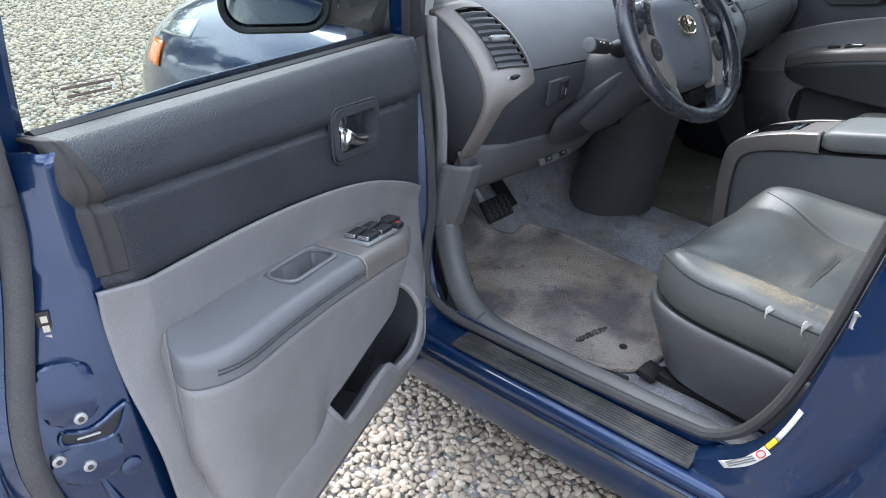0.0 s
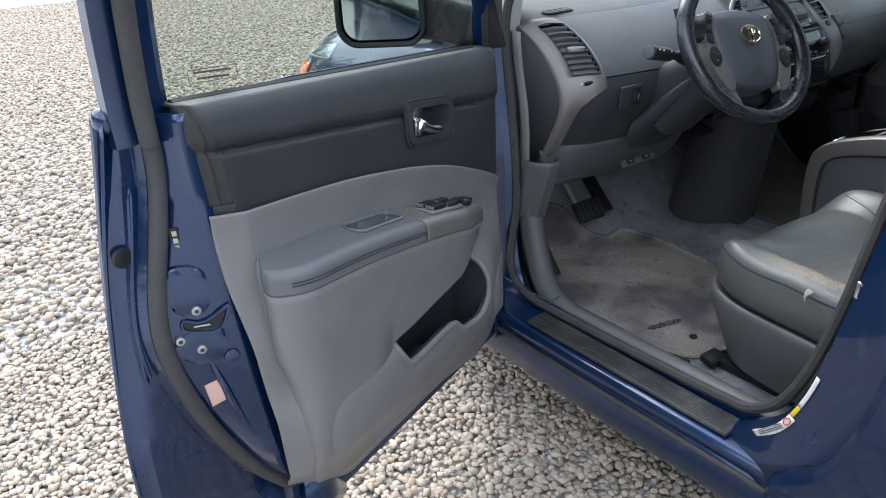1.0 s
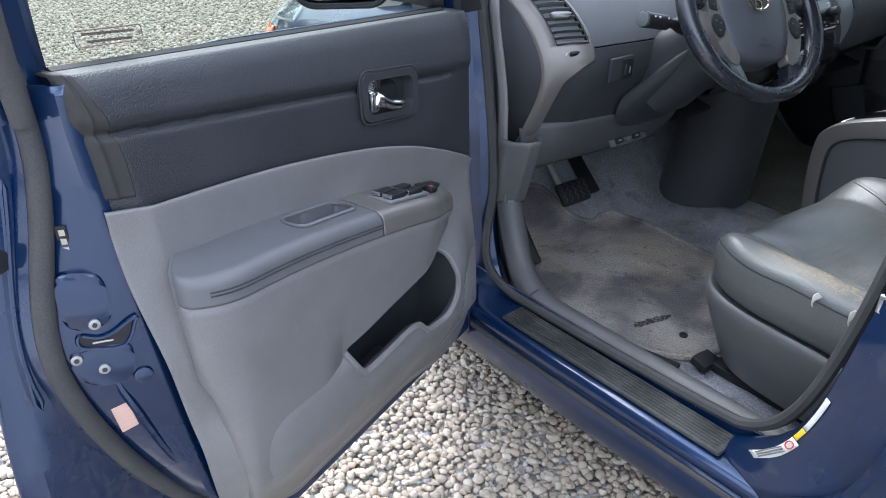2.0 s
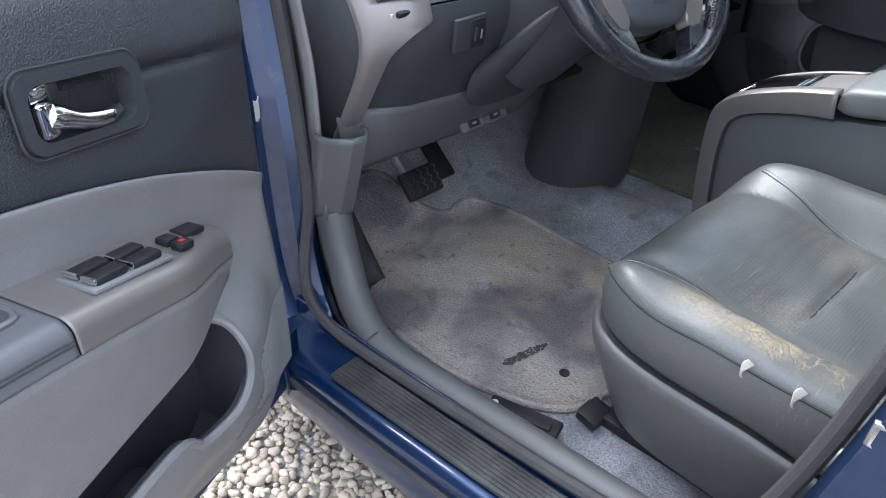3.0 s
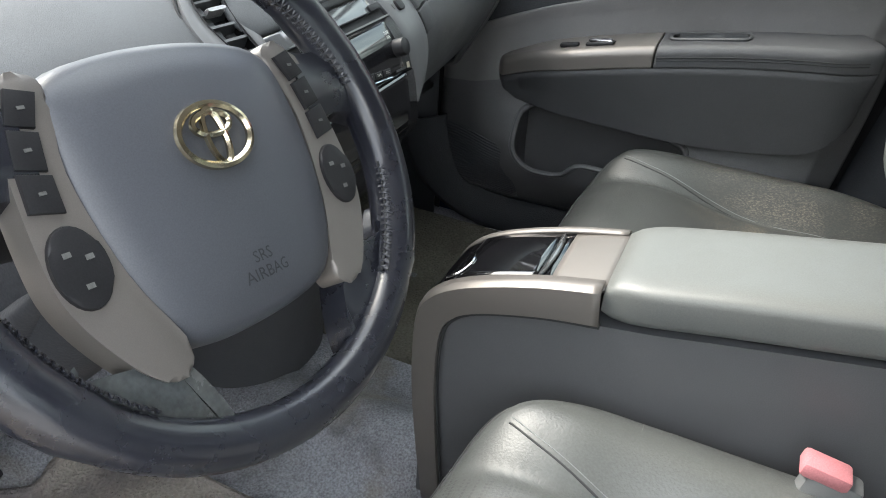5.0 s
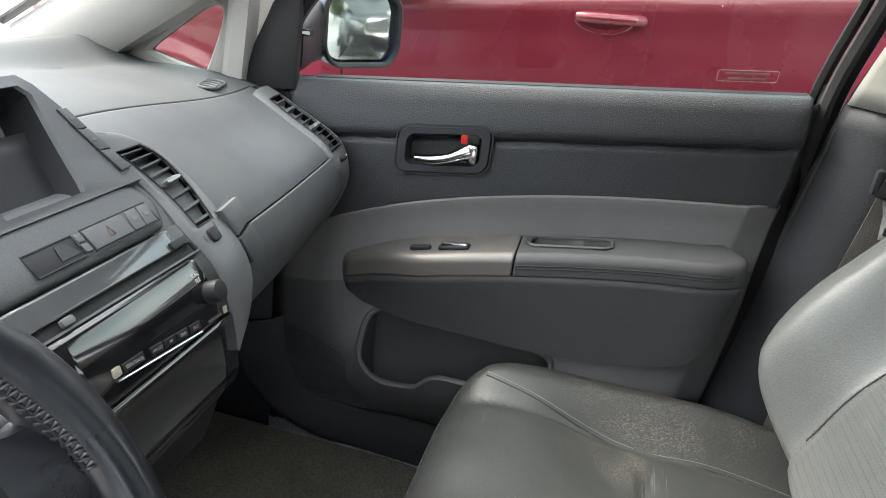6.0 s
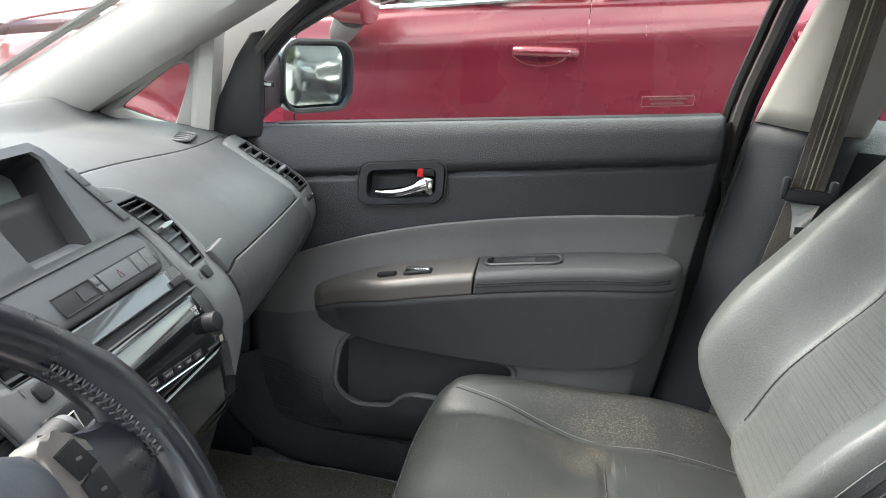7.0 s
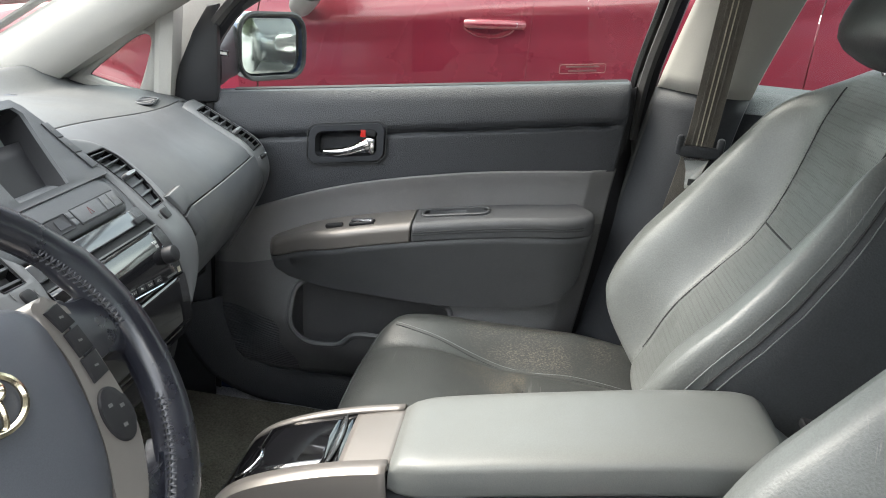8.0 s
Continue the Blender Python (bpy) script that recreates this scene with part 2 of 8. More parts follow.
def part(name, bm, mat, parent, label="", solid=0.0, angle=38, shadow=True):
    """Links a bmesh as one mesh object under a thing or under a part."""
    finish(bm, angle)
    top = parent
    while top.parent:
        top = top.parent
    if top.name not in LOCAL:
        bmesh.ops.translate(bm, verts=bm.verts, vec=-top.matrix_basis.translation)
    me = bpy.data.meshes.new(name)
    bm.to_mesh(me)
    bm.free()
    me.materials.append(mat)
    ob = new(name, me)
    ob.parent = parent
    ob.visible_shadow = shadow
    if solid:
        md = ob.modifiers.new("thickness", "SOLIDIFY")
        md.thickness, md.offset = abs(solid), -1 if solid > 0 else 1
    if label:
        tagged(ob, label)
    return ob


def structure(name, bm, mat, label, category):
    finish(bm)
    me = bpy.data.meshes.new(name)
    bm.to_mesh(me)
    bm.free()
    me.materials.append(mat)
    return tagged(new(name, me), label, category, "", "structure")


def quadgrid(bm, rows, wrap=False, close=False):
    """Faces between rows of points. wrap: each row is a ring; close: cap both ends."""
    vs = [[bm.verts.new(p) for p in r] for r in rows]
    for a, b in zip(vs, vs[1:]):
        n = len(a)
        for i in range(n if wrap else n - 1):
            j = (i + 1) % n
            bm.faces.new((a[i], a[j], b[j], b[i]))
    if close:
        bm.faces.new(vs[0][::-1])
        bm.faces.new(vs[-1])
    return bm


def sheet(fn, nu, nv, bm=None):
    bm = bm or bmesh.new()
    return quadgrid(bm, [[fn(i / nu, j / nv) for j in range(nv + 1)] for i in range(nu + 1)])


def box(center, size, bevel=0.004, rot=(0, 0, 0), bm=None, seg=2):
    bm = bm or bmesh.new()
    made = bmesh.ops.create_cube(bm, size=1.0)["verts"]
    bmesh.ops.transform(bm, matrix=Matrix.Diagonal((*size, 1)), verts=made)
    if bevel:
        edges = list({e for v in made for e in v.link_edges})
        res = bmesh.ops.bevel(bm, geom=edges, offset=min(bevel, min(size) * 0.45), segments=seg, affect="EDGES", profile=0.5)
        made = list(set(v for v in made if v.is_valid) | set(res["verts"]))
    bmesh.ops.transform(bm, matrix=pose(*center, *rot), verts=made)
    return bm


def tube(path, r, seg=8, closed=False, bm=None, flat=1.0):
    bm = bm or bmesh.new()
    pts = [Vector(p) for p in path]
    n = len(pts)
    rows, up = [], None
    for i, p in enumerate(pts):
        d = (pts[(i + 1) % n] - pts[i - 1]) if closed else (pts[min(i + 1, n - 1)] - pts[max(i - 1, 0)])
        d.normalize()
        if up is None:
            up = Vector((0, 0, 1)) if abs(d.z) < 0.9 else Vector((1, 0, 0))
        up = (up - d * up.dot(d)).normalized()
        side = d.cross(up)
        rr = r(i / max(1, n - 1)) if callable(r) else r
        rows.append([p + up * math.cos(a) * rr * flat + side * math.sin(a) * rr for a in (2 * math.pi * k / seg for k in range(seg))])
    if closed:
        rows.append(rows[0])
        quadgrid(bm, rows, True)
        bmesh.ops.remove_doubles(bm, verts=bm.verts, dist=1e-6)
        return bm
    return quadgrid(bm, rows, True, True)


def prism(outline, depth, put, bevel=0.002, bm=None):
    """A plate: outline in two dimensions, thickness depth, placed by put(a, b, c)."""
    bm = bm or bmesh.new()
    lo = [bm.verts.new((a, b, 0)) for a, b in outline]
    hi = [bm.verts.new((a, b, depth)) for a, b in outline]
    n = len(lo)
    faces = [bm.faces.new(lo[::-1]), bm.faces.new(hi)]
    for i in range(n):
        faces.append(bm.faces.new((lo[i], lo[(i + 1) % n], hi[(i + 1) % n], hi[i])))
    verts = lo + hi
    if bevel:
        edges = [e for e in faces[1].edges]
        res = bmesh.ops.bevel(bm, geom=edges, offset=bevel, segments=2, affect="EDGES", profile=0.5)
        verts = list(set(v for v in verts if v.is_valid) | set(res["verts"]))
    for v in verts:
        v.co = Vector(put(*v.co))
    return bm


def curve(points, n=24, closed=False):
    """A smooth line (Catmull-Rom) through a few points of any dimension."""
    p = [np.array(q, float) for q in points]
    k = len(p)
    out = []
    spans = k if closed else k - 1
    for i in range(spans):
        a, b, c, d = (p[(i + o) % k] if closed else p[min(max(i + o, 0), k - 1)] for o in (-1, 0, 1, 2))
        m = max(1, n // spans)
        for s in range(m):
            t = s / m
            out.append(0.5 * (2 * b + (c - a) * t + (2 * a - 5 * b + 4 * c - d) * t * t + (3 * b - a - 3 * c + d) * t ** 3))
    if not closed:
        out.append(p[-1])
    return [tuple(q) for q in out]


def lerp_at(table, x):
    """Value at x of a smooth line through (x, value) rows."""
    xs = [r[0] for r in table]
    ys = [r[1] for r in table]
    if x <= xs[0]:
        return ys[0]
    for i in range(len(xs) - 1):
        if x <= xs[i + 1]:
            t = (x - xs[i]) / (xs[i + 1] - xs[i])
            h = xs[i + 1] - xs[i]
            m0 = (ys[i + 1] - ys[i - 1]) / (xs[i + 1] - xs[i - 1]) if i else (ys[1] - ys[0]) / h
            m1 = (ys[i + 2] - ys[i]) / (xs[i + 2] - xs[i]) if i + 2 < len(xs) else (ys[i + 1] - ys[i]) / h
            return (2 * t ** 3 - 3 * t * t + 1) * ys[i] + (t ** 3 - 2 * t * t + t) * h * m0 + (3 * t * t - 2 * t ** 3) * ys[i + 1] + (t ** 3 - t * t) * h * m1
    return ys[-1]


def step(a, b, x):
    t = min(1.0, max(0.0, (x - a) / (b - a)))
    return t * t * (3 - 2 * t)


def rounded(w, h, r, n=5, cx=0.0, cy=0.0):
    """A rounded rectangle's outline."""
    out = []
    for sx, sy, a0 in ((1, 1, 0), (-1, 1, 90), (-1, -1, 180), (1, -1, 270)):
        for k in range(n + 1):
            a = radians(a0 + 90 * k / n)
            out.append((cx + sx * (w / 2 - r) + r * math.cos(a), cy + sy * (h / 2 - r) + r * math.sin(a)))
    return out


def disc(center, axis, r, depth, seg=24, bevel=0.001, bm=None):
    turn = Vector(axis).to_track_quat("Z", "Y").to_matrix()
    c = Vector(center)
    return prism([(r * math.cos(2 * math.pi * k / seg), r * math.sin(2 * math.pi * k / seg)) for k in range(seg)], depth, lambda a, b, d: c + turn @ Vector((a, b, d)), bevel, bm)


def super_outline(a, b, p, n):
    out = []
    for k in range(n):
        t = 2 * math.pi * k / n
        c, s = math.cos(t), math.sin(t)
        out.append((a * math.copysign(abs(c) ** (2 / p), c), b * math.copysign(abs(s) ** (2 / p), s)))
    return out


def lettering(words, height, put, m, parent, lab=""):
    """Raised words in the built-in font; put(a, b) lays them on a surface."""
    cu = bpy.data.curves.new("lettering", "FONT")
    cu.body, cu.size, cu.align_x, cu.align_y, cu.resolution_u = words, height, "CENTER", "CENTER", 2
    tmp = new("lettering", cu)
    me = bpy.data.meshes.new_from_object(tmp.evaluated_get(bpy.context.evaluated_depsgraph_get()))
    bpy.data.objects.remove(tmp)
    b = bmesh.new()
    b.from_mesh(me)
    bpy.data.meshes.remove(me)
    for v in b.verts:
        v.co = Vector(put(v.co.x, v.co.y))
    return part("lettering", b, m, parent, lab)


# ---- ground ----
def gravel_material():
    m = material("pale river gravel bed", (0.46, 0.42, 0.365), 0.85, 0, 0.3, 60, 1.3, 0.0, other=(0.38, 0.345, 0.30), stain=0.4)
    n, l = m.node_tree.nodes, m.node_tree.links
    co = n.new("ShaderNodeTexCoord")
    v = n.new("ShaderNodeTexVoronoi")
    v.inputs["Scale"].default_value = 38.0
    bp = n.new("ShaderNodeBump")
    bp.invert = True
    bp.inputs["Strength"].default_value, bp.inputs["Distance"].default_value = 1.0, 0.02
    l.new(co.outputs["Object"], v.inputs["Vector"])
    l.new(v.outputs["Distance"], bp.inputs["Height"])
    l.new(bp.outputs[0], n["Principled BSDF"].inputs["Normal"])
    tone = n.new("ShaderNodeMixRGB")
    tone.blend_type = "MULTIPLY"
    tone.inputs[0].default_value = 0.55
    old = n["Principled BSDF"].inputs["Base Color"].links[0].from_socket
    l.new(old, tone.inputs[1])
    l.new(v.outputs["Color"], tone.inputs[2])
    grey = n.new("ShaderNodeHueSaturation")
    grey.inputs["Saturation"].default_value = 0.25
    grey.inputs["Value"].default_value = 1.25
    l.new(tone.outputs[0], grey.inputs["Color"])
    l.new(grey.outputs[0], n["Principled BSDF"].inputs["Base Color"])
    return m


def stone_material():
    m = material("pale rounded pebble", (0.50, 0.47, 0.43), 0.8, 0, 0.15, 250, 30, 0.3, 0.001)
    n, l = m.node_tree.nodes, m.node_tree.links
    geo = n.new("ShaderNodeNewGeometry")
    ramp = n.new("ShaderNodeValToRGB")
    ramp.color_ramp.elements[0].color, ramp.color_ramp.elements[1].color = (0.345, 0.295, 0.235, 1), (0.64, 0.575, 0.475, 1)
    for pos, col in ((0.35, (0.465, 0.405, 0.325, 1)), (0.62, (0.55, 0.485, 0.40, 1)), (0.86, (0.48, 0.385, 0.295, 1))):
        e = ramp.color_ramp.elements.new(pos)
        e.color = col
    tone = n.new("ShaderNodeMixRGB")
    tone.blend_type = "MULTIPLY"
    tone.inputs[0].default_value = 0.35
    old = n["Principled BSDF"].inputs["Base Color"].links[0].from_socket
    l.new(geo.outputs["Random Per Island"], ramp.inputs["Fac"])
    l.new(ramp.outputs["Color"], tone.inputs[1])
    l.new(old, tone.inputs[2])
    l.new(tone.outputs[0], n["Principled BSDF"].inputs["Base Color"])
    return m


bm = bmesh.new()
quadgrid(bm, [[(-300, -300, -0.012), (-300, 300, -0.012)], [(300, -300, -0.012), (300, 300, -0.012)]])
structure("ground", bm, gravel_material(), "pale grey gravel car park", "ground")


def pebbles(name, x0, x1, y0, y1, step_, size, level, seed, skip=None):
    """A bed of loose stones, each its own small closed lump."""
    rng = np.random.default_rng(seed)
    b = bmesh.new()
    bmesh.ops.create_icosphere(b, subdivisions=level, radius=1.0)
    base = np.array([v.co[:] for v in b.verts])
    faces = np.array([[v.index for v in f.verts] for f in b.faces])
    b.free()
    gx, gy = np.meshgrid(np.arange(x0, x1, step_), np.arange(y0, y1, step_))
    c = np.stack([gx.ravel(), gy.ravel()], 1) + rng.uniform(-0.42, 0.42, (gx.size, 2)) * step_
    if skip:
        c = c[~((c[:, 0] > skip[0]) & (c[:, 0] < skip[1]) & (c[:, 1] > skip[2]) & (c[:, 1] < skip[3]))]
    k = len(c)
    r = size * rng.uniform(0.62, 1.25, k)
    sc = np.stack([r * rng.uniform(0.75, 1.35, k), r * rng.uniform(0.7, 1.1, k), r * rng.uniform(0.45, 0.72, k)], 1)
    ang, tip = rng.uniform(0, 6.28, k), rng.normal(0, 0.3, k)
    lump = base[None] * (1 + 0.13 * rng.normal(0, 1, (k, len(base), 1)).clip(-1.3, 1.3)) * sc[:, None]
    y = lump[..., 1] * np.cos(tip)[:, None] - lump[..., 2] * np.sin(tip)[:, None]
    z = lump[..., 1] * np.sin(tip)[:, None] + lump[..., 2] * np.cos(tip)[:, None]
    x = lump[..., 0]
    px = x * np.cos(ang)[:, None] - y * np.sin(ang)[:, None] + c[:, 0:1]
    py = x * np.sin(ang)[:, None] + y * np.cos(ang)[:, None] + c[:, 1:2]
    pz = z + (rng.uniform(-0.006, 0.006, k))[:, None] - 0.001
    co = np.stack([px, py, pz], 2).reshape(-1, 3)
    fc = (faces[None] + (np.arange(k) * len(base))[:, None, None]).reshape(-1, 3)
    me = bpy.data.meshes.new(name)
    me.from_pydata(co.tolist(), [], fc.tolist())
    me.polygons.foreach_set("use_smooth", [True] * len(fc))
    me.materials.append(STONE)
    return tagged(new(name, me), "pale beige and grey rounded gravel stones on the ground", "gravel", "", "stuff")


STONE = stone_material()
pebbles("gravel", -2.3, -0.45, -0.45, 1.75, 0.0158, 0.0098, 2, 3)
pebbles("gravel", -3.0, -0.45, -0.45, 11.0, 0.032, 0.0175, 1, 4, (-2.3, -0.45, -0.45, 1.75))
pebbles("gravel", -0.45, 2.2, 2.4, 11.0, 0.036, 0.019, 1, 5)

# ---- far trees that edge the car park ----
def leaf_material():
    m = material("dull green foliage", (0.055, 0.075, 0.030), 0.7, 0, 0.3, 6, 0.6, 0.0, other=(0.035, 0.050, 0.022), stain=0.5)
    return m


def tree(at, height, spread, seed, leaf, bark):
    """A tapered trunk with limbs and a crown of many small leaf clumps."""
    rng = np.random.default_rng(seed)
    t = thing("tree", at, "broad green tree at the edge of the gravel car park", "tree", "trees round the car park", 0)
    b = tube([(0.15 * math.sin(k), 0.1 * math.cos(2 * k), height * 0.62 * k / 6) for k in range(7)], lambda q: 0.24 - 0.15 * q, 8)
    for k in range(6):
        a, z = 6.28 * k / 6 + rng.uniform(-0.4, 0.4), height * rng.uniform(0.28, 0.5)
        tip = spread * rng.uniform(0.45, 0.75)
        tube([(0.05 * math.cos(a), 0.05 * math.sin(a), z), (tip * 0.5 * math.cos(a), tip * 0.5 * math.sin(a), z + height * 0.10), (tip * math.cos(a), tip * math.sin(a), z + height * 0.24)], lambda q: 0.09 - 0.06 * q, 6, False, b)
    part("trunk", b, bark, t, "grey-brown trunk and limbs")
    lobes = [(rng.uniform(-0.5, 0.5) * spread, rng.uniform(-0.5, 0.5) * spread, height * rng.uniform(0.30, 0.88), spread * rng.uniform(0.30, 0.52)) for k in range(16)]
    n = 1500
    pick = rng.integers(0, len(lobes), n)
    d = rng.normal(0, 1, (n, 3))
    d /= np.linalg.norm(d, axis=1, keepdims=True)
    c = np.array([lobes[k][:3] for k in pick]) + d * np.array([lobes[k][3] for k in pick])[:, None] * rng.uniform(0.75, 1.08, (n, 1))
    e1, e2 = rng.normal(0, 1, (n, 3)), rng.normal(0, 1, (n, 3))
    e1 *= 0.26 / np.linalg.norm(e1, axis=1, keepdims=True)
    e2 *= 0.22 / np.linalg.norm(e2, axis=1, keepdims=True)
    co = np.stack([c - e1, c - 0.2 * e1 + e2, c + e1, c + 0.2 * e1 - e2], 1).reshape(-1, 3)
    me = bpy.data.meshes.new("crown")
    me.from_pydata(co.tolist(), [], np.arange(4 * n).reshape(-1, 4).tolist())
    me.materials.append(leaf)
    crown = new("crown", me)
    crown.parent = t
    tagged(crown, "uneven crown of small green leaf clumps")
    return t


LEAF = leaf_material()
BARK = material("grey-brown bark", (0.10, 0.085, 0.07), 0.9, 0, 0.3, 40, 3, 0.8, 0.01)
# out of view, trees known from reflections; rows placed to cut low sky light
for k in range(15):
    tree((-17.0 - 2.2 * math.sin(1.7 * k), -19.0 + 2.9 * k, 0.0), 5.2 + 1.3 * math.sin(2.9 * k), 2.6, 50 + k, LEAF, BARK)
# unseen row ahead, added to darken what the bonnet reflects
for k in range(9):
    tree((-15.0 + 4.4 * k, 27.0 + 1.8 * math.sin(2.1 * k), 0.0), 6.0 + 1.2 * math.sin(3.1 * k), 2.9, 110 + k, LEAF, BARK)
for k in range(6):
    tree((-11.5 + 4.6 * k, -25.5 + 1.5 * math.sin(2.3 * k), 0.0), 5.4 + 1.0 * math.sin(3.7 * k), 2.7, 80 + k, LEAF, BARK)

# ---- the blue car's shell ----
car = thing("hatchback_car", (0, 0, 0), "dark blue hatchback with its driver door wide open, parked on gravel", "car")


def rail(profile, y0, y1, name, mat, label="", n=2, solid=0.0, wob=None):
    """A section in x and z, drawn along the car."""
    b = bmesh.new()
    rows = [[(x + math.copysign(1, -x) * sill_dx(y0 + (y1 - y0) * i / n), y0 + (y1 - y0) * i / n, z) for x, z in profile] for i in range(n + 1)]
    quadgrid(b, rows)
    return part(name, b, mat, car, label, solid)


# rocker and sill on both sides
def sill_dx(y):
    """The sill stands a little further out towards the front."""
    return lerp_at([(-0.4, 0.036), (-0.07, 0.023), (0.2, 0.0), (0.45, -0.020), (0.56, -0.026), (0.70, -0.034), (0.9, -0.045)], y)
ROCKER = curve([(-0.752, 0.345), (-0.757, 0.322), (-0.766, 0.315), (-0.825, 0.313), (-0.841, 0.306), (-0.845, 0.291), (-0.838, 0.281), (-0.843, 0.272), (-0.849, 0.260), (-0.850, 0.225), (-0.828, 0.175), (-0.76, 0.145)], 60)
rail(ROCKER, -0.95, 0.95, "rocker_panel", BLUE_MATT, "scuffed dark blue painted sill", 38, 0.004)
rail([(-x, z) for x, z in ROCKER], -0.95, 0.95, "rocker_panel", BLUE_MATT, "", 38, 0.004)
# rubber lip along the foot of the sill, and the joint line above it
part("sill_seal", tube([(-0.846 + sill_dx(y), y, 0.270) for y in [-0.1 + 0.05 * k for k in range(17)]], 0.006, 8), RUBBER, car, "grey rubber lip along the sill")
# floor pan, tunnel and toe board, in carpet
def floor_z(x, y):
    z = 0.245 + 0.016 * step(0.35, 0.75, abs(x))
    z += 0.06 * step(0.11, 0.02, abs(x - 0.02)) * step(1.1, 0.3, y)
    z += 0.42 * step(0.80, 1.25, y) + 0.012 * step(0.19, 0.10, y)
    z += 0.003 * noise.noise(Vector((x * 9, y * 9, 0)))
    return z
part("carpet", sheet(lambda u, v: (-0.75 + 1.50 * u, -1.5 + 2.8 * v, floor_z(-0.75 + 1.50 * u, -1.5 + 2.8 * v)), 60, 100), CARPET, car, "stained blue-grey floor carpet", 0.004)
# grey sill trim and kick panel
def sill_sweep(sgn, mat, label):
    """Rounded trim that runs along the sill and sweeps up into the footwell side."""
    path = curve([(-0.55, 0.335), (-0.2, 0.335), (0.15, 0.335), (0.40, 0.336), (0.53, 0.341), (0.615, 0.374), (0.662, 0.435), (0.685, 0.512)], 70)
    prof = curve([(-0.678, -0.085), (-0.684, -0.045), (-0.696, -0.006), (-0.714, 0.012), (-0.734, 0.012), (-0.750, -0.002), (-0.755, -0.030)], 20)
    rows = []
    for k, (y, z) in enumerate(path):
        a, b = path[max(0, k - 1)], path[min(len(path) - 1, k + 1)]
        d = Vector((0, b[0] - a[0], b[1] - a[1])).normalized()
        n = Vector((0, -d.z, d.y))
        dx = lerp_at([(0.0, 0.016), (0.2, 0.0), (0.45, -0.020), (0.54, -0.022), (0.61, -0.006), (0.66, 0.012), (0.69, 0.016)], y)
        rows.append([Vector((sgn * (x + dx) * -1, y, z)) + n * h for x, h in prof])
    return part("sill_trim", quadgrid(bmesh.new(), rows), mat, car, label, 0.004, 50)
sill_sweep(-1, SILL_GREY, "grey plastic sill trim sweeping up to the kick panel")
sill_sweep(1, DARK_VINYL, "dark plastic sill trim")
part("trim_joint", tube([(-0.724 - 0.060 * k / 8, 0.538, 0.3395 + 0.0165 * math.sin(math.pi * (0.15 + 0.7 * k / 8))) for k in range(9)], 0.0012, 5), SEAM, car)
part("kick_panel", quadgrid(bmesh.new(), [[(-0.690 - 0.02 * (1 - v), 0.70 + 0.42 * u, 0.26 + 0.36 * v) for v in (0, 0.5, 1)] for u in (0, 0.25, 0.5, 0.75, 1)]), DASH_DARK, car, "", 0.004)
part("kick_panel", quadgrid(bmesh.new(), [[(0.700 - 0.02 * v, 0.69 + 0.5 * u, 0.26 + 0.45 * v) for v in (0, 0.5, 1)] for u in (0, 0.25, 0.5, 0.75, 1)]), DASH_DARK, car, "", 0.004)
part("pillar_trim", sheet(lambda u, v: (0.742 - 0.012 * v, 0.672 + 0.15 * v + 0.03 * step(0.5, 1.0, u), 0.36 + 0.57 * u), 10, 4), DASH_DARK, car, "dark pillar trim beside the passenger footwell", 0.004)
# ribbed scuff plate
scuff = part("scuff_plate", box((-0.800, 0.275, 0.3195), (0.060, 0.54, 0.010), 0.004, (0, 0, 4.6)), DUSTY_BLACK, car, "black ribbed plastic scuff plate, dusty")
for k in range(7):
    part("rib", box((-0.822 + 0.0075 * k, 0.275, 0.3255), (0.003, 0.52, 0.003), 0.001, (0, 0, 4.6)), DUSTY_BLACK, scuff)

# rear edge of the opening, centre pillar and rear door
def rear_edge(z):
    return lerp_at([(0.30, 0.06), (0.34, -0.005), (0.39, -0.062), (0.487, -0.106), (0.636, -0.136), (0.79, -0.161), (1.05, -0.20), (1.36, -0.25)], z)
def pillar_side(sgn):
    rows = []
    for i in range(45):
        z = 0.25 + 1.10 * i / 44
        e = rear_edge(z)
        lean = 0.20 * step(1.0, 1.42, z) ** 1.2
        rows.append([(sgn * (x - lean), y, z) for x, y in ((0.725, e - 0.12), (0.735, e - 0.02), (0.745, e - 0.004), (0.765, e - 0.004), (0.785, e - 0.012), (0.80, e - 0.05), (0.812, e - 0.10), (0.822, e - 0.16))])
    part("centre_pillar", quadgrid(bmesh.new(), rows), BLUE_MATT, car, "dark blue painted centre pillar", 0.004)
    rows = []
    for i in range(30):
        z = 0.20 + 0.86 * i / 29
        e = rear_edge(max(z, 0.33)) - 0.115
        bow = 0.02 * math.sin(math.pi * min(1, (z - 0.2) / 0.9)) - 0.018
        far = -1.02 + 0.0 * z
        rows.append([(sgn * x, y, z) for x, y in ((0.815, e), (0.852 + bow, e - 0.004), (0.868 + bow, e - 0.02), (0.872 + bow, e - 0.2), (0.872 + bow, -0.75), (0.868 + bow, far), (0.84, -1.6), (0.70, -2.0))])
    part("rear_door_panel", quadgrid(bmesh.new(), rows), BLUE, car, "dark blue rear door skin, dusty", 0.004)
pillar_side(-1)
pillar_side(1)

# front jamb, where the door hangs
def front_edge(z):
    return lerp_at([(0.25, 0.60), (0.31, 0.665), (0.40, 0.70), (0.52, 0.71), (0.69, 0.715), (0.86, 0.74), (1.0, 0.755)], z)
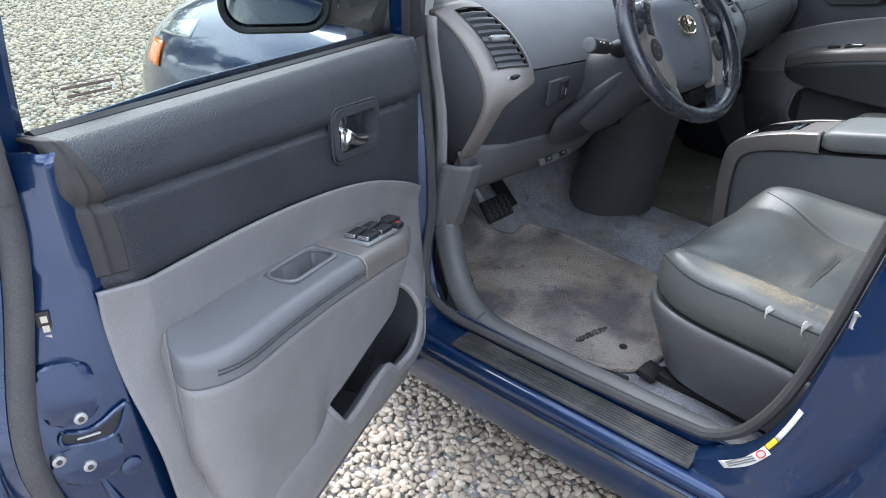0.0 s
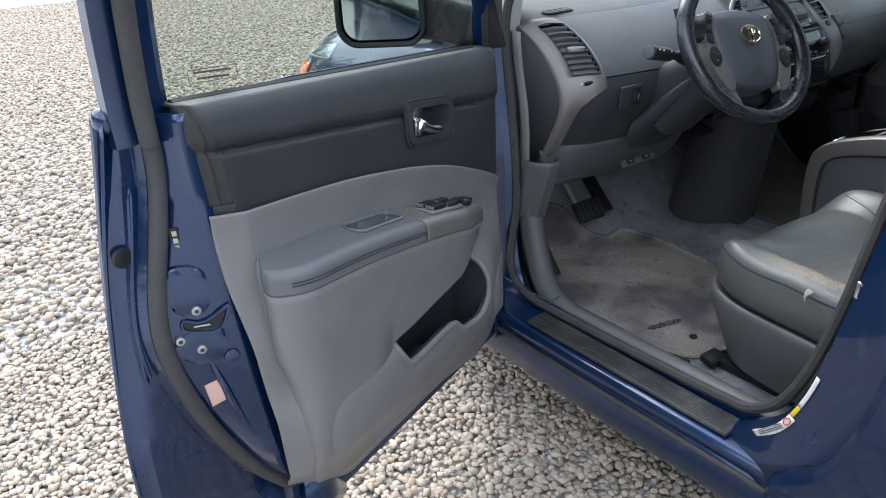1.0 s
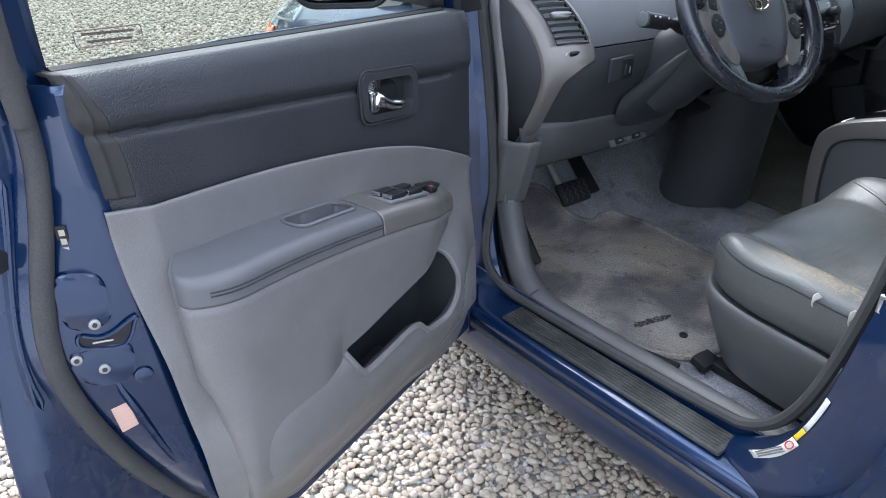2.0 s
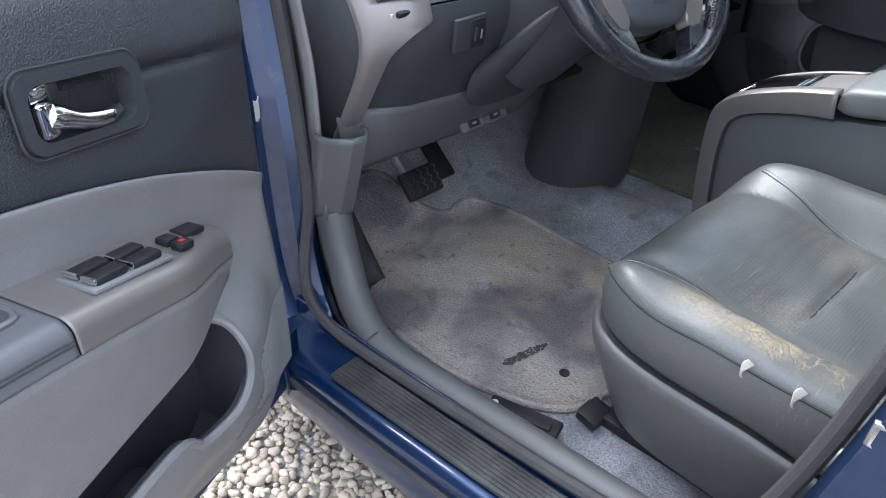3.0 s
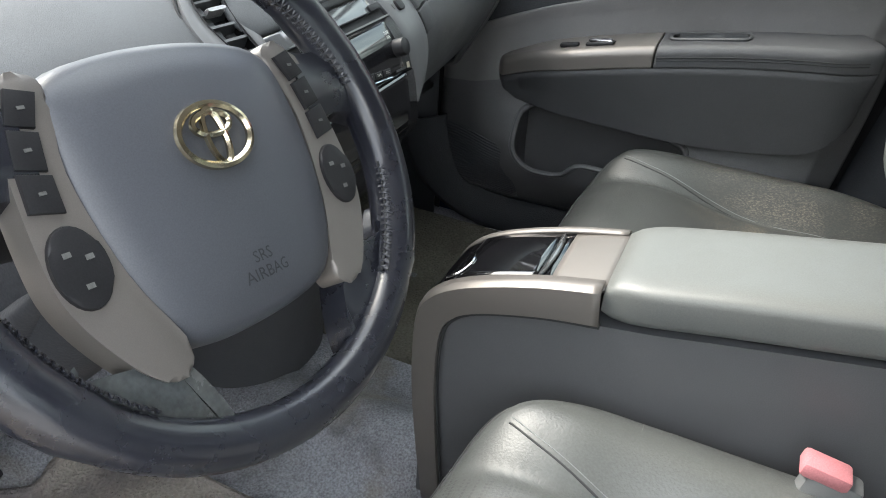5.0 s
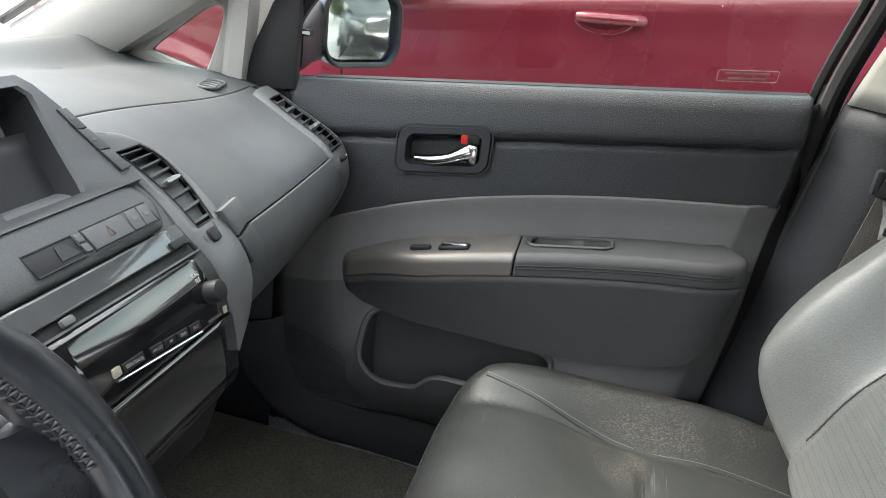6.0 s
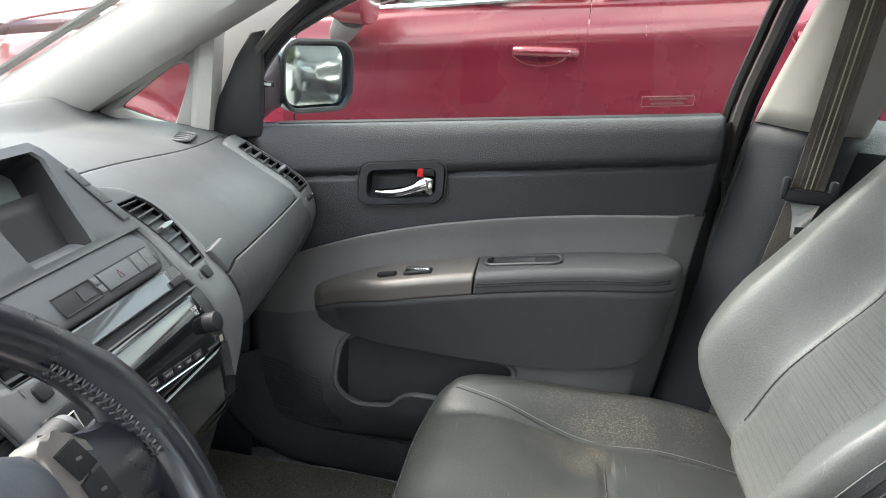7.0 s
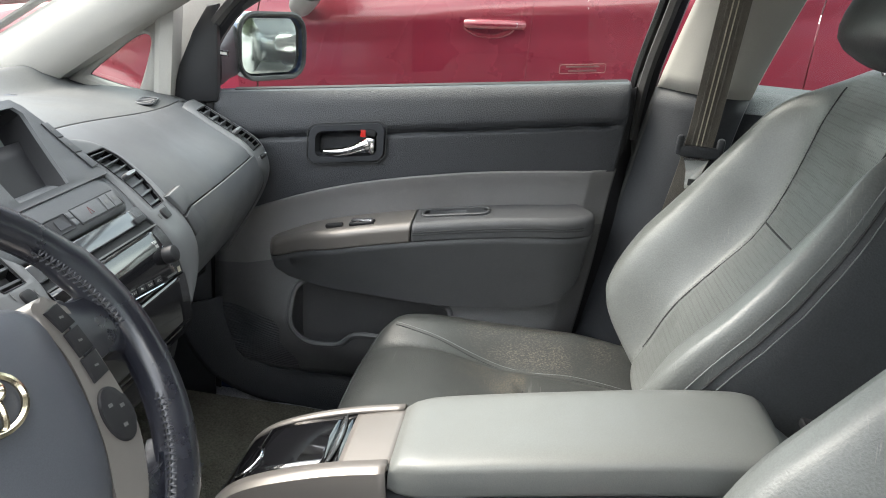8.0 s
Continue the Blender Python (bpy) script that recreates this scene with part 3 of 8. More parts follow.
for sgn in (-1, 1):
    rows = []
    for i in range(30):
        z = 0.22 + 0.78 * i / 29
        e = front_edge(z)
        rows.append([(sgn * x, y, z) for x, y in ((0.735, e + 0.006), (0.752, e), (0.775, e + 0.012), (0.79, e + 0.045), (0.83, e + 0.052), (0.845, e + 0.06), (0.858, e + 0.10))])
    part("front_jamb", quadgrid(bmesh.new(), rows), BLUE_MATT, car, "dark blue painted door jamb", 0.004)

# rubber seal round the driver opening
OPENING = curve([(0.745, 0.95), (0.725, 0.80), (0.706, 0.62), (0.702, 0.47), (0.672, 0.37), (0.60, 0.335), (0.45, 0.335), (0.25, 0.340), (0.06, 0.345), (0.0, 0.356), (-0.052, 0.405), (-0.096, 0.505), (-0.128, 0.64), (-0.153, 0.80), (-0.190, 1.04), (-0.238, 1.30), (-0.16, 1.365), (0.1, 1.345), (0.38, 1.265), (0.62, 1.14), (0.72, 1.05)], 160, True)
def lean_in(z):
    return 0.13 * step(1.02, 1.40, z)
part("door_seal", tube([(-0.752 + lean_in(z) + (sill_dx(y) - 0.006) * step(0.55, 0.36, z), y, z) for y, z in OPENING], 0.0105, 8, True), RUBBER, car, "grey-black rubber door seal")
part("door_seal", tube([(0.752 - lean_in(z), y, z) for y, z in OPENING], 0.0105, 8, True), RUBBER, car)
part("pillar_trim", sheet(lambda u, v: (-0.738 + 0.004 * v, 0.712 + 0.035 * step(0.5, 1, u) + 0.0 * u - 0.03 * v, 0.50 + 0.46 * u), 10, 3), GREY_VINYL, car, "grey plastic pillar edge trim", 0.004)

# bonnet and front wings
def nose(y):
    w = lerp_at([(0.80, 0.862), (1.5, 0.862), (1.90, 0.83), (2.2, 0.70), (2.36, 0.46), (2.43, 0.12)], y)
    top = lerp_at([(0.80, 0.93), (1.25, 0.945), (1.7, 0.88), (2.1, 0.77), (2.34, 0.66), (2.43, 0.58)], y)
    return w, top
rows = []
for i in range(40):
    y = 0.83 + 1.60 * (i / 39) ** 0.8
    w, top = nose(y)
    ring = []
    for k in range(41):
        a = math.pi * k / 40
        c, s = math.cos(a), math.sin(a)
        x = w * math.copysign(abs(c) ** 0.42, c)
        z = 0.20 + (top - 0.20) * abs(s) ** 0.33 + 0.03 * s * s * (1 - c * c)
        ring.append((x, y, z))
    rows.append(ring)
part("bonnet", quadgrid(bmesh.new(), rows), BLUE, car, "glossy dark blue bonnet and front wings", 0.004)
for sgn in (-1, 1):
    def on_nose(y, z, out):
        w, top = nose(y)
        s = min(1.0, max(0.0, (z - 0.20) / (top - 0.20))) ** (1 / 0.33)
        return (sgn * (w * math.sqrt(max(0.0, 1 - s * s)) ** 0.42 + out), y + out * 0.5, z + out * 0.5)
    lamp = part("headlamp", sheet(lambda u, v: on_nose(1.63 + 0.27 * u, 0.735 + 0.03 * (1 - u) + (0.060 - 0.01 * u) * v, 0.004), 14, 8), LENS, car, "clear headlamp lens", 0.006)
    part("side_marker", sheet(lambda u, v: on_nose(1.80 + 0.115 * u, 0.655 + 0.07 * v - 0.01 * u, 0.006), 6, 6), AMBER, lamp, "amber side marker", 0.006)
# wheels
for wx, wy in ((-0.76, 1.52), (0.76, 1.52), (-0.76, -1.18), (0.76, -1.18)):
    tyre_rows = []
    for k in range(29):
        a = 2 * math.pi * k / 28
        tyre_rows.append([(wx + dx, wy + math.cos(a) * r, 0.305 + math.sin(a) * r) for dx, r in ((-0.085, 0.21), (-0.092, 0.27), (-0.07, 0.30), (0.07, 0.30), (0.092, 0.27), (0.085, 0.21))])
    wheel = part("wheel", quadgrid(bmesh.new(), tyre_rows), TYRE, car, "black tyre")
    part("rim", disc((wx - math.copysign(0.04, -wx), wy, 0.305), (math.copysign(1, wx), 0, 0), 0.215, 0.03), STEEL, wheel)

# windscreen, roof, pillars
part("windscreen", sheet(lambda u, v: ((2 * u - 1) * (0.70 - 0.13 * v), 1.28 - 0.95 * v - 0.10 * (1 - v) * (2 * u - 1) ** 2, 0.972 + 0.425 * v + 0.03 * math.sin(math.pi * v)), 12, 8), CLEAR, car, "clear windscreen glass", 0.0, shadow=False)
part("roof", sheet(lambda u, v: ((2 * u - 1) * 0.60, 0.34 - 1.64 * v, 1.375 + 0.07 * math.sin(math.pi * (0.12 + 0.88 * v)) * (1 - 0.5 * (2 * u - 1) ** 2)), 12, 16), BLUE, car, "dark blue roof", -0.012)
part("roof_lining", sheet(lambda u, v: ((2 * u - 1) * 0.595, 0.32 - 1.60 * v, 1.352 + 0.07 * math.sin(math.pi * (0.12 + 0.88 * v)) * (1 - 0.5 * (2 * u - 1) ** 2)), 12, 16), LINER, car, "pale grey roof lining", 0.006)
part("hatch_glass", quadgrid(bmesh.new(), [[(x, y, z) for x in (-0.56, -0.2, 0.2, 0.56)] for y, z in ((-1.32, 1.385), (-1.75, 1.22), (-2.00, 1.105))]), TINT, car, "tinted hatch glass", shadow=False)
part("tailgate", quadgrid(bmesh.new(), [[(x, y, z) for x in (-0.64, -0.2, 0.2, 0.64)] for y, z in ((-2.00, 1.11), (-2.08, 0.9), (-2.05, 0.3))]), BLUE, car, "dark blue tailgate", 0.006)
for sgn in (-1, 1):
    # roof rail
    part("roof_rail", sheet(lambda u, v: (sgn * (0.59 + 0.045 * v), 0.34 - 1.64 * u, 1.385 - 0.045 * v + 0.035 * math.sin(math.pi * u) * (1 - v)), 16, 4), BLUE if sgn < 0 else BEIGE, car, "", 0.02)
    # sloping front pillar
    rows = []
    for i in range(13):
        t = i / 12
        c = Vector((sgn * (0.715 - 0.105 * t), 1.20 - 0.80 * t, 0.900 + 0.470 * t + 0.012 * math.sin(math.pi * t)))
        k = 1.0 - 0.45 * t
        rows.append([c + Vector((sgn * dx, dy, dz)) for dx, dy, dz in ((0.03, 0.02, 0.068 * k), (-0.03, 0.02, 0.070 * k), (-0.052, 0.01, 0.045 * k), (-0.055, 0.0, 0.0), (-0.045, -0.01, -0.045 * k), (-0.02, -0.015, -0.070 * k), (0.03, -0.015, -0.070 * k), (0.05, 0.0, 0.0))])
    part("front_pillar", quadgrid(bmesh.new(), rows, True, True), BEIGE, car, "light stone grey front pillar trim")
    part("windscreen_seal", tube([r[1] + Vector((-sgn * 0.004, 0.012, 0.006)) for r in rows], 0.008, 8), BLACK, car)
    # upright between quarter window and door
    rows = []
    for i in range(9):
        t = i / 8
        c = Vector((sgn * (0.705 - 0.012 * t), 0.785 - 0.02 * t, 0.93 + 0.20 * t))
        rows.append([c + Vector((sgn * dx, dy, 0)) for dx, dy in ((0.03, 0.026), (-0.012, 0.024), (-0.02, 0.010), (-0.012, -0.012), (0.03, -0.012))])
    part("quarter_pillar", quadgrid(bmesh.new(), rows, True, True), BEIGE, car, "light stone grey quarter window pillar")
    if sgn > 0:
        part("corner_trim", prism([(0.80, 0.93), (0.762, 0.945), (0.728, 1.025), (0.688, 1.09), (0.625, 1.155), (0.59, 1.19), (0.80, 1.19)], 0.008, lambda a, b, c: (0.792 + c, a, b), 0.002), BEIGE, car, "light stone grey pillar trim ahead of the door")
    part("quarter_window", quadgrid(bmesh.new(), [[(sgn * 0.735, 1.12, 0.94), (sgn * 0.735, 0.79, 0.94)], [(sgn * 0.725, 1.10, 0.98), (sgn * 0.715, 0.78, 1.10)]]), TINT, car, "tinted quarter window glass", shadow=False)
    hole = curve([(0.832, 1.060), (0.818, 1.040), (0.846, 0.950), (0.862, 0.941), (0.945, 0.956), (0.962, 0.968), (0.911, 1.012), (0.862, 1.050)], 40, True)
    part("quarter_trim", quadgrid(bmesh.new(), [[(sgn * (0.712 + d), 0.882 + (y - 0.882) * k, 1.0 + (z - 1.0) * k) for y, z in hole] for k, d in ((1.0, 0.020), (1.02, 0.004), (1.08, 0.0), (1.75, 0.0))], True), BEIGE, car, "light stone grey quarter window surround", 0.003)
    part("quarter_seal", tube([(sgn * 0.730, y, z) for y, z in hole], 0.004, 6, True), BLACK, car)
    # rear side window and its sill
    part("rear_side_window", quadgrid(bmesh.new(), [[(sgn * 0.80, -0.33, 1.045), (sgn * 0.80, -1.15, 1.06)], [(sgn * 0.66, -0.36, 1.33), (sgn * 0.66, -1.05, 1.33)]]), TINT, car, "tinted rear side window", shadow=False)
    part("rear_quarter", quadgrid(bmesh.new(), [[(sgn * 0.82, -1.15, 1.06), (sgn * 0.78, -1.9, 1.08)], [(sgn * 0.64, -1.05, 1.34), (sgn * 0.60, -1.5, 1.31)]]), BLUE, car, "", 0.01)
    part("rear_door_trim", sheet(lambda u, v: (sgn * (0.735 + 0.03 * (1 - v) - 0.02 * math.sin(3.1 * v) + 0.075 * step(0.93, 1.0, v)), -0.30 - 0.9 * u, 0.35 + 0.725 * v), 8, 30), DARK_VINYL, car, "charcoal rear door trim", 0.006)
part("cargo_wall", quadgrid(bmesh.new(), [[(-0.72, -1.30, 0.25), (0.72, -1.30, 0.25)], [(-0.72, -1.42, 0.95), (0.72, -1.42, 0.95)]]), DARK_VINYL, car, "dark rear bench back", 0.05)


# ---- front doors ----
def belt(u, sgn=1):
    """Height of the window sill: the opened door hangs a little lower at its rear."""
    return 0.955 + 0.126 * (u - 0.09) if sgn > 0 else 0.974 + 0.097 * (u - 0.2)
def trim_rear(z):
    return lerp_at([(0.24, 0.80), (0.43, 0.842), (0.61, 0.866), (0.887, 0.892), (1.0, 0.900), (1.08, 0.896)], z)
def skin_rear(z):
    return lerp_at([(0.24, 1.015), (0.33, 1.043), (0.53, 1.048), (0.80, 1.013), (1.0, 0.971), (1.08, 0.955)], z)
def seal_at(z):
    return lerp_at([(0.30, 0.770), (0.327, 0.794), (0.40, 0.85), (0.499, 0.908), (0.608, 0.952), (0.707, 0.975), (0.781, 0.970), (0.905, 0.934), (0.971, 0.921), (1.08, 0.921)], z)
def upper_bend(z):
    return lerp_at([(0.80, 0.852), (0.86, 0.852), (0.948, 0.854), (0.998, 0.868), (1.023, 0.880), (1.08, 0.89)], z)
def inside(poly, u, z):
    hit = False
    for (a, b), (c, d) in zip(poly, poly[1:] + poly[:1]):
        if (b > z) != (d > z) and u < (c - a) * (z - b) / (d - b) + a:
            hit = not hit
    return hit
POCKET = curve([(0.598, 0.556), (0.572, 0.502), (0.54, 0.492), (0.44, 0.497), (0.40, 0.492), (0.372, 0.466), (0.335, 0.459), (0.30, 0.464), (0.268, 0.492), (0.260, 0.53), (0.268, 0.575), (0.33, 0.598), (0.45, 0.590), (0.56, 0.575)], 112, True)
def arch(u):
    return lerp_at([(0.05, 0.668), (0.12, 0.706), (0.19, 0.738), (0.31, 0.784), (0.45, 0.823), (0.65, 0.862), (0.92, 0.896)], u)
def groove(u):
    return 0.874 + 0.150 * (u - 0.172)
def pod_top(u):
    return lerp_at([(0.16, 0.645), (0.22, 0.675), (0.31, 0.712), (0.506, 0.760), (0.70, 0.795), (0.88, 0.814)], u)
def pod_bottom(u, sgn=-1):
    if sgn > 0:
        return lerp_at([(0.16, 0.600), (0.19, 0.584), (0.22, 0.579), (0.38, 0.575), (0.60, 0.572), (0.76, 0.594), (0.82, 0.622), (0.88, 0.70)], u)
    return lerp_at([(0.16, 0.60), (0.30, 0.572), (0.45, 0.556), (0.60, 0.546), (0.78, 0.575), (0.88, 0.65)], u)
def pod_out(u):
    return 0.108 + 0.095 * (0.45 * step(0.178, 0.215, u) + 0.55 * step(0.19, 0.37, u)) * (0.20 + 0.80 * math.sqrt(max(0.0, 1 - (max(0.0, u - 0.778) / 0.0985) ** 2.3)))


def car_door(name, sgn, at, turn, su, trim_top, trim_low, pod_mat, label):
    door = thing(name, at, label, "car door", "front doors", turn)

    def P(u, w, z):
        return (-sgn * w, -u * su, z)

    # outer skin and the painted edge behind the trim
    rows = []
    for i in range(31):
        z = 0.235 + (belt(0.9, sgn) - 0.245) * i / 30
        bow = -0.03 * (1 - math.sin(math.pi * min(1.0, 0.15 + 0.75 * (z - 0.235) / 0.8)))
        r = skin_rear(z)
        rows.append([P(u, w - bow * (1 if w < 0.02 else 0), min(z, belt(u, sgn) + 0.0)) for u, w in ((0.0, 0.05), (0.0, 0.012), (0.012, 0.0), (0.3, -0.004), (0.6, -0.004), (r - 0.012, -0.002), (r, 0.002), (r, 0.008))])
    part("outer_skin", quadgrid(bmesh.new(), rows), BLUE, door, "dark blue painted door skin", 0.003)
    rows = []
    for i in range(61):
        z = 0.245 + (belt(0.9, sgn) - 0.25) * i / 60
        q, e = seal_at(z), skin_rear(z)
        r = min(trim_rear(z), q - 0.02)
        rows.append([P(u, w, z) for u, w in ((r - 0.06, 0.100), (r - 0.006, 0.103), (r + 0.006, 0.098), (0.6 * r + 0.4 * q, 0.082), (0.25 * r + 0.75 * q, 0.064), (q - 0.010, 0.052), (q + 0.010, 0.046), (q + 0.016, 0.030), (0.5 * q + 0.5 * e + 0.004, 0.027), (e - 0.026, 0.024), (e - 0.016, 0.014), (e - 0.001, 0.008), (e, 0.002))])
    end = part("door_end", quadgrid(bmesh.new(), rows), BLUE if sgn < 0 else BLACK, door, "painted door end face", 0.003)
    rows = []
    for i in range(13):
        u = 0.02 + 0.78 * i / 12
        rows.append([P(u, w, z) for w, z in ((0.104, 0.36), (0.100, 0.262), (0.085, 0.250), (0.045, 0.246), (0.004, 0.238))])
    part("door_underside", quadgrid(bmesh.new(), rows), BLUE_MATT, door, "", 0.003)
    rows = []
    for i in range(25):
        z = 0.25 + 0.70 * i / 24
        rows.append([P(u, w, z) for u, w in ((0.07, 0.104), (0.045, 0.098), (0.036, 0.06), (0.018, 0.05), (0.006, 0.03))])
    part("door_front_edge", quadgrid(bmesh.new(), rows), BLUE_MATT if sgn < 0 else BLACK, door, "", 0.003)
    seal_path = [P(seal_at(z), 0.056, z) for z in [1.08 - 0.0125 * k for k in range(61)]] + [P(u, 0.056, 0.300) for u in [0.73 - 0.045 * k for k in range(16)]] + [P(0.024, 0.062, 0.33 + 0.08 * k) for k in range(9)]
    part("door_seal", tube(seal_path, 0.0125, 12), RUBBER, door, "grey rubber door seal", 0.0, 70)

    # upper trim with its groove and the handle recess
    def upper(a, v):
        u = 0.062 + (0.905 - 0.062) * a
        lo, hi = arch(u) - 0.004, belt(u, sgn)
        z = lo + (hi - lo) * min(1.0, v / 0.92)
        u = 0.062 + (trim_rear(z) - 0.004 - 0.062) * a
        w = 0.117 + 0.006 * step(groove(u), groove(u) + 0.02, z)
        w -= 0.013 * step(0.012, 0.10, z - groove(u)) * step(0.06, 0.10, u)
        near = (z - groove(u)) / 0.0045
        w -= 0.0075 * math.exp(-near * near) * step(0.125, 0.16, u) * step(0.90, 0.86, u)
        w -= 0.026 * step(0.070, 0.062, abs(u - 0.350)) * step(0.034, 0.027, abs(z - 0.886 - 0.15 * (u - 0.350)))
        roll = (v - 0.80) / 0.20
        if roll > 0:
            w -= 0.050 * (1 - math.sqrt(max(0.0, 1 - roll * roll)))
            z += 0.004 * math.sin(roll * 1.57)
        w -= 0.018 * (1 - math.sqrt(max(0, 1 - (1 - step(0, 0.035, a)) ** 2)))
        bend = upper_bend(z)
        w -= (0.022 if sgn < 0 else 0.004) * min(1.0, max(0.0, (u - bend) / (trim_rear(z) - bend + 0.002)))
        return P(u, w, z)
    part("upper_trim", sheet(upper, 190, 64), trim_top, door, "charcoal grained upper door trim", 0.004, 60)

    # dark strip on the bevelled rear end of the upper trim
    def strip(a, v):
        v = 0.10 + 0.885 * v
        z = upper(0.95, v)[2]
        ab = (upper_bend(z) + 0.003 - 0.062) / (trim_rear(z) - 0.066)
        x, y, z = upper(min(1.0, ab + (1.0 - ab) * a), v)
        return (x + 0.0022 + 0.0025 * math.exp(-((a - 0.55) / 0.10) ** 2) - 0.010 * step(0.93, 1.0, a), y - 0.006 * step(0.93, 1.0, a), z)
    if sgn < 0:
        part("end_strip", sheet(strip, 24, 50), DARK_STRIP, door, "dark rubbery strip at the trim's rear end", 0.003, 60)

    # lower trim with the map pocket
    def low_w(u, z, a, v):
        w = 0.121 + 0.006 * math.exp(-((v - 1) / 0.05) ** 2)
        w += 0.022 * step(0.02, 0.35, v) * (1 - step(0.55, 0.85, v)) * step(0.0, 0.2, a)
        w += 0.012 * step(0.36, 0.22, u) * step(0.70, 0.45, z)
        w += (0.044 if sgn < 0 else 0.050) * step(0.30, 0.46, z) * (step(0.61, 0.52, z) if sgn < 0 else step(0.60, 0.50, z)) * step(0.10, 0.30, u) * step(0.88, 0.74, u)
        w -= 0.022 * (1 - math.sqrt(max(0, 1 - (1 - step(0, 0.06, a)) ** 2)))
        w -= 0.020 * min(1.0, max(0.0, (u - trim_rear(z) + 0.048) / 0.048))
        return w - 0.014 * (1 - step(0.0, 0.06, v))
    def low_edge(a):
        return (0.285 if sgn < 0 else 0.350) + 0.05 * (1 - step(0.0, 0.12, a)) + 0.075 * step(0.80, 1.0, a)
    def on_low(u, z):
        a = (u - 0.062) / (trim_rear(z) - 0.062)
        lo = low_edge(a)
        return low_w(u, z, a, (z - lo) / (arch(u) - lo))
    b = bmesh.new()
    grid = []
    for i in range(201):
        col = []
        for j in range(131):
            a, v = i / 200, j / 130
            u0 = 0.062 + 0.843 * a
            low = low_edge(a)
            z = low + (arch(u0) - low) * v
            u1 = 0.062 + 0.05 * (1 - step(0, 0.28, v)) ** 2
            u = u1 + (trim_rear(z) - u1) * a
            col.append((b.verts.new(P(u, low_w(u, z, a, v), z)), u, z))
        grid.append(col)
    for i in range(200):
        for j in range(130):
            q = (grid[i][j], grid[i + 1][j], grid[i + 1][j + 1], grid[i][j + 1])
            u, z = sum(p[1] for p in q) / 4, sum(p[2] for p in q) / 4
            if not inside(POCKET, u, z):
                f = b.faces.new([p[0] for p in q])
                # passenger trim stays plain grey above the armrest, shade-coloured below it
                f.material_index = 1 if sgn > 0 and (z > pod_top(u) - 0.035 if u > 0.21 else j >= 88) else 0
    bmesh.ops.delete(b, geom=[v for v in b.verts if not v.link_faces], context="VERTS")
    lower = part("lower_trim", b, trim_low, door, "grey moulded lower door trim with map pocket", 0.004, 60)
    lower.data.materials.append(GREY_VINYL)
    part("pocket_lip", tube([P(u, on_low(u, z) - 0.001, z) for u, z in POCKET], 0.0062, 8, True), trim_low, lower)
    drop = [z - 0.085 * step(0.55, 0.48, z) for u, z in POCKET]
    # the well is the trim's plastic, its depth shade painted as a darker material
    part("pocket_well", quadgrid(bmesh.new(), [[P(u, on_low(u, z) - 0.004, z) for u, z in POCKET], [P(u, on_low(u, z) - 0.014, z) for u, z in POCKET], [P(u, 0.135, d) for (u, z), d in zip(POCKET, drop)], [P(0.43 + (u - 0.43) * 0.99, 0.098, d) for (u, z), d in zip(POCKET, drop)], [P(0.43 + (u - 0.43) * 0.0005, 0.096, 0.53 + (d - 0.53) * 0.0005) for (u, z), d in zip(POCKET, drop)]], True), DASH_DARK if sgn < 0 else SHADED_GREY, lower, "pocket inside, coloured dark for the shade in it", 0.0, 50)
    def grille(a, z):
        g0, g1 = 0.078 + 0.10 * max(0, 0.42 - z), 0.240 + 0.034 * step(0.46, 0.40, z) - 0.02 * step(0.485, 0.505, z)
        return g0 + (g1 - g0) * a
    def on_grille(a, z, out):
        return P(grille(a, z), on_low(grille(a, z), z) + out, z)
    # the passenger grille is coloured darker, standing in for footwell shade
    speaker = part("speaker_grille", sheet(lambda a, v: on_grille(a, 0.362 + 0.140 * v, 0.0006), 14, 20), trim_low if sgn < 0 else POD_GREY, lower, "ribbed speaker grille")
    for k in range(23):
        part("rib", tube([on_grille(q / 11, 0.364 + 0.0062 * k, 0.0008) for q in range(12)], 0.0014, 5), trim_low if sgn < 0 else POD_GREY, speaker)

    # armrest pod, its rear end rounded in plan
    def PE(u, w, z):
        k = min(1.0, max(0.0, (u - 0.79) / 0.085))
        return P(u - k * 0.062 * min(1.0, max(0.0, (0.178 - w) / 0.068)) ** 1.6, w, z)
    def section(u):
        o, t, b = pod_out(u), pod_top(u), pod_bottom(u, sgn)
        h = t - b
        r = (o - 0.108) / 0.095
        x = step(0.585, 0.66, u) * step(0.875, 0.80, u) if sgn < 0 else 0.0
        return [(o, t - 0.040 * min(1, h / 0.1)), (o - 0.004 * r, t - 0.055 * min(1, h / 0.1)), (o - 0.010 * r, t - 0.5 * h), (o - 0.020 * r + 0.008 * x, t - 0.72 * h), (o - 0.024 * r + 0.004 * x, b + 0.012 - 0.05 * x), (0.118 + 0.048 * x, b - 0.14 * x), (0.100 + 0.03 * x, b - 0.004 - 0.22 * x)]
    us = [0.170 + 0.630 * (k / 60) ** 1.2 for k in range(61)] + [0.80 + 0.075 * math.sin(math.pi * k / 40) for k in range(1, 21)]
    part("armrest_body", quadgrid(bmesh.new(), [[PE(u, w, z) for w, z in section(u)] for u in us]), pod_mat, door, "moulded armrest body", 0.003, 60)
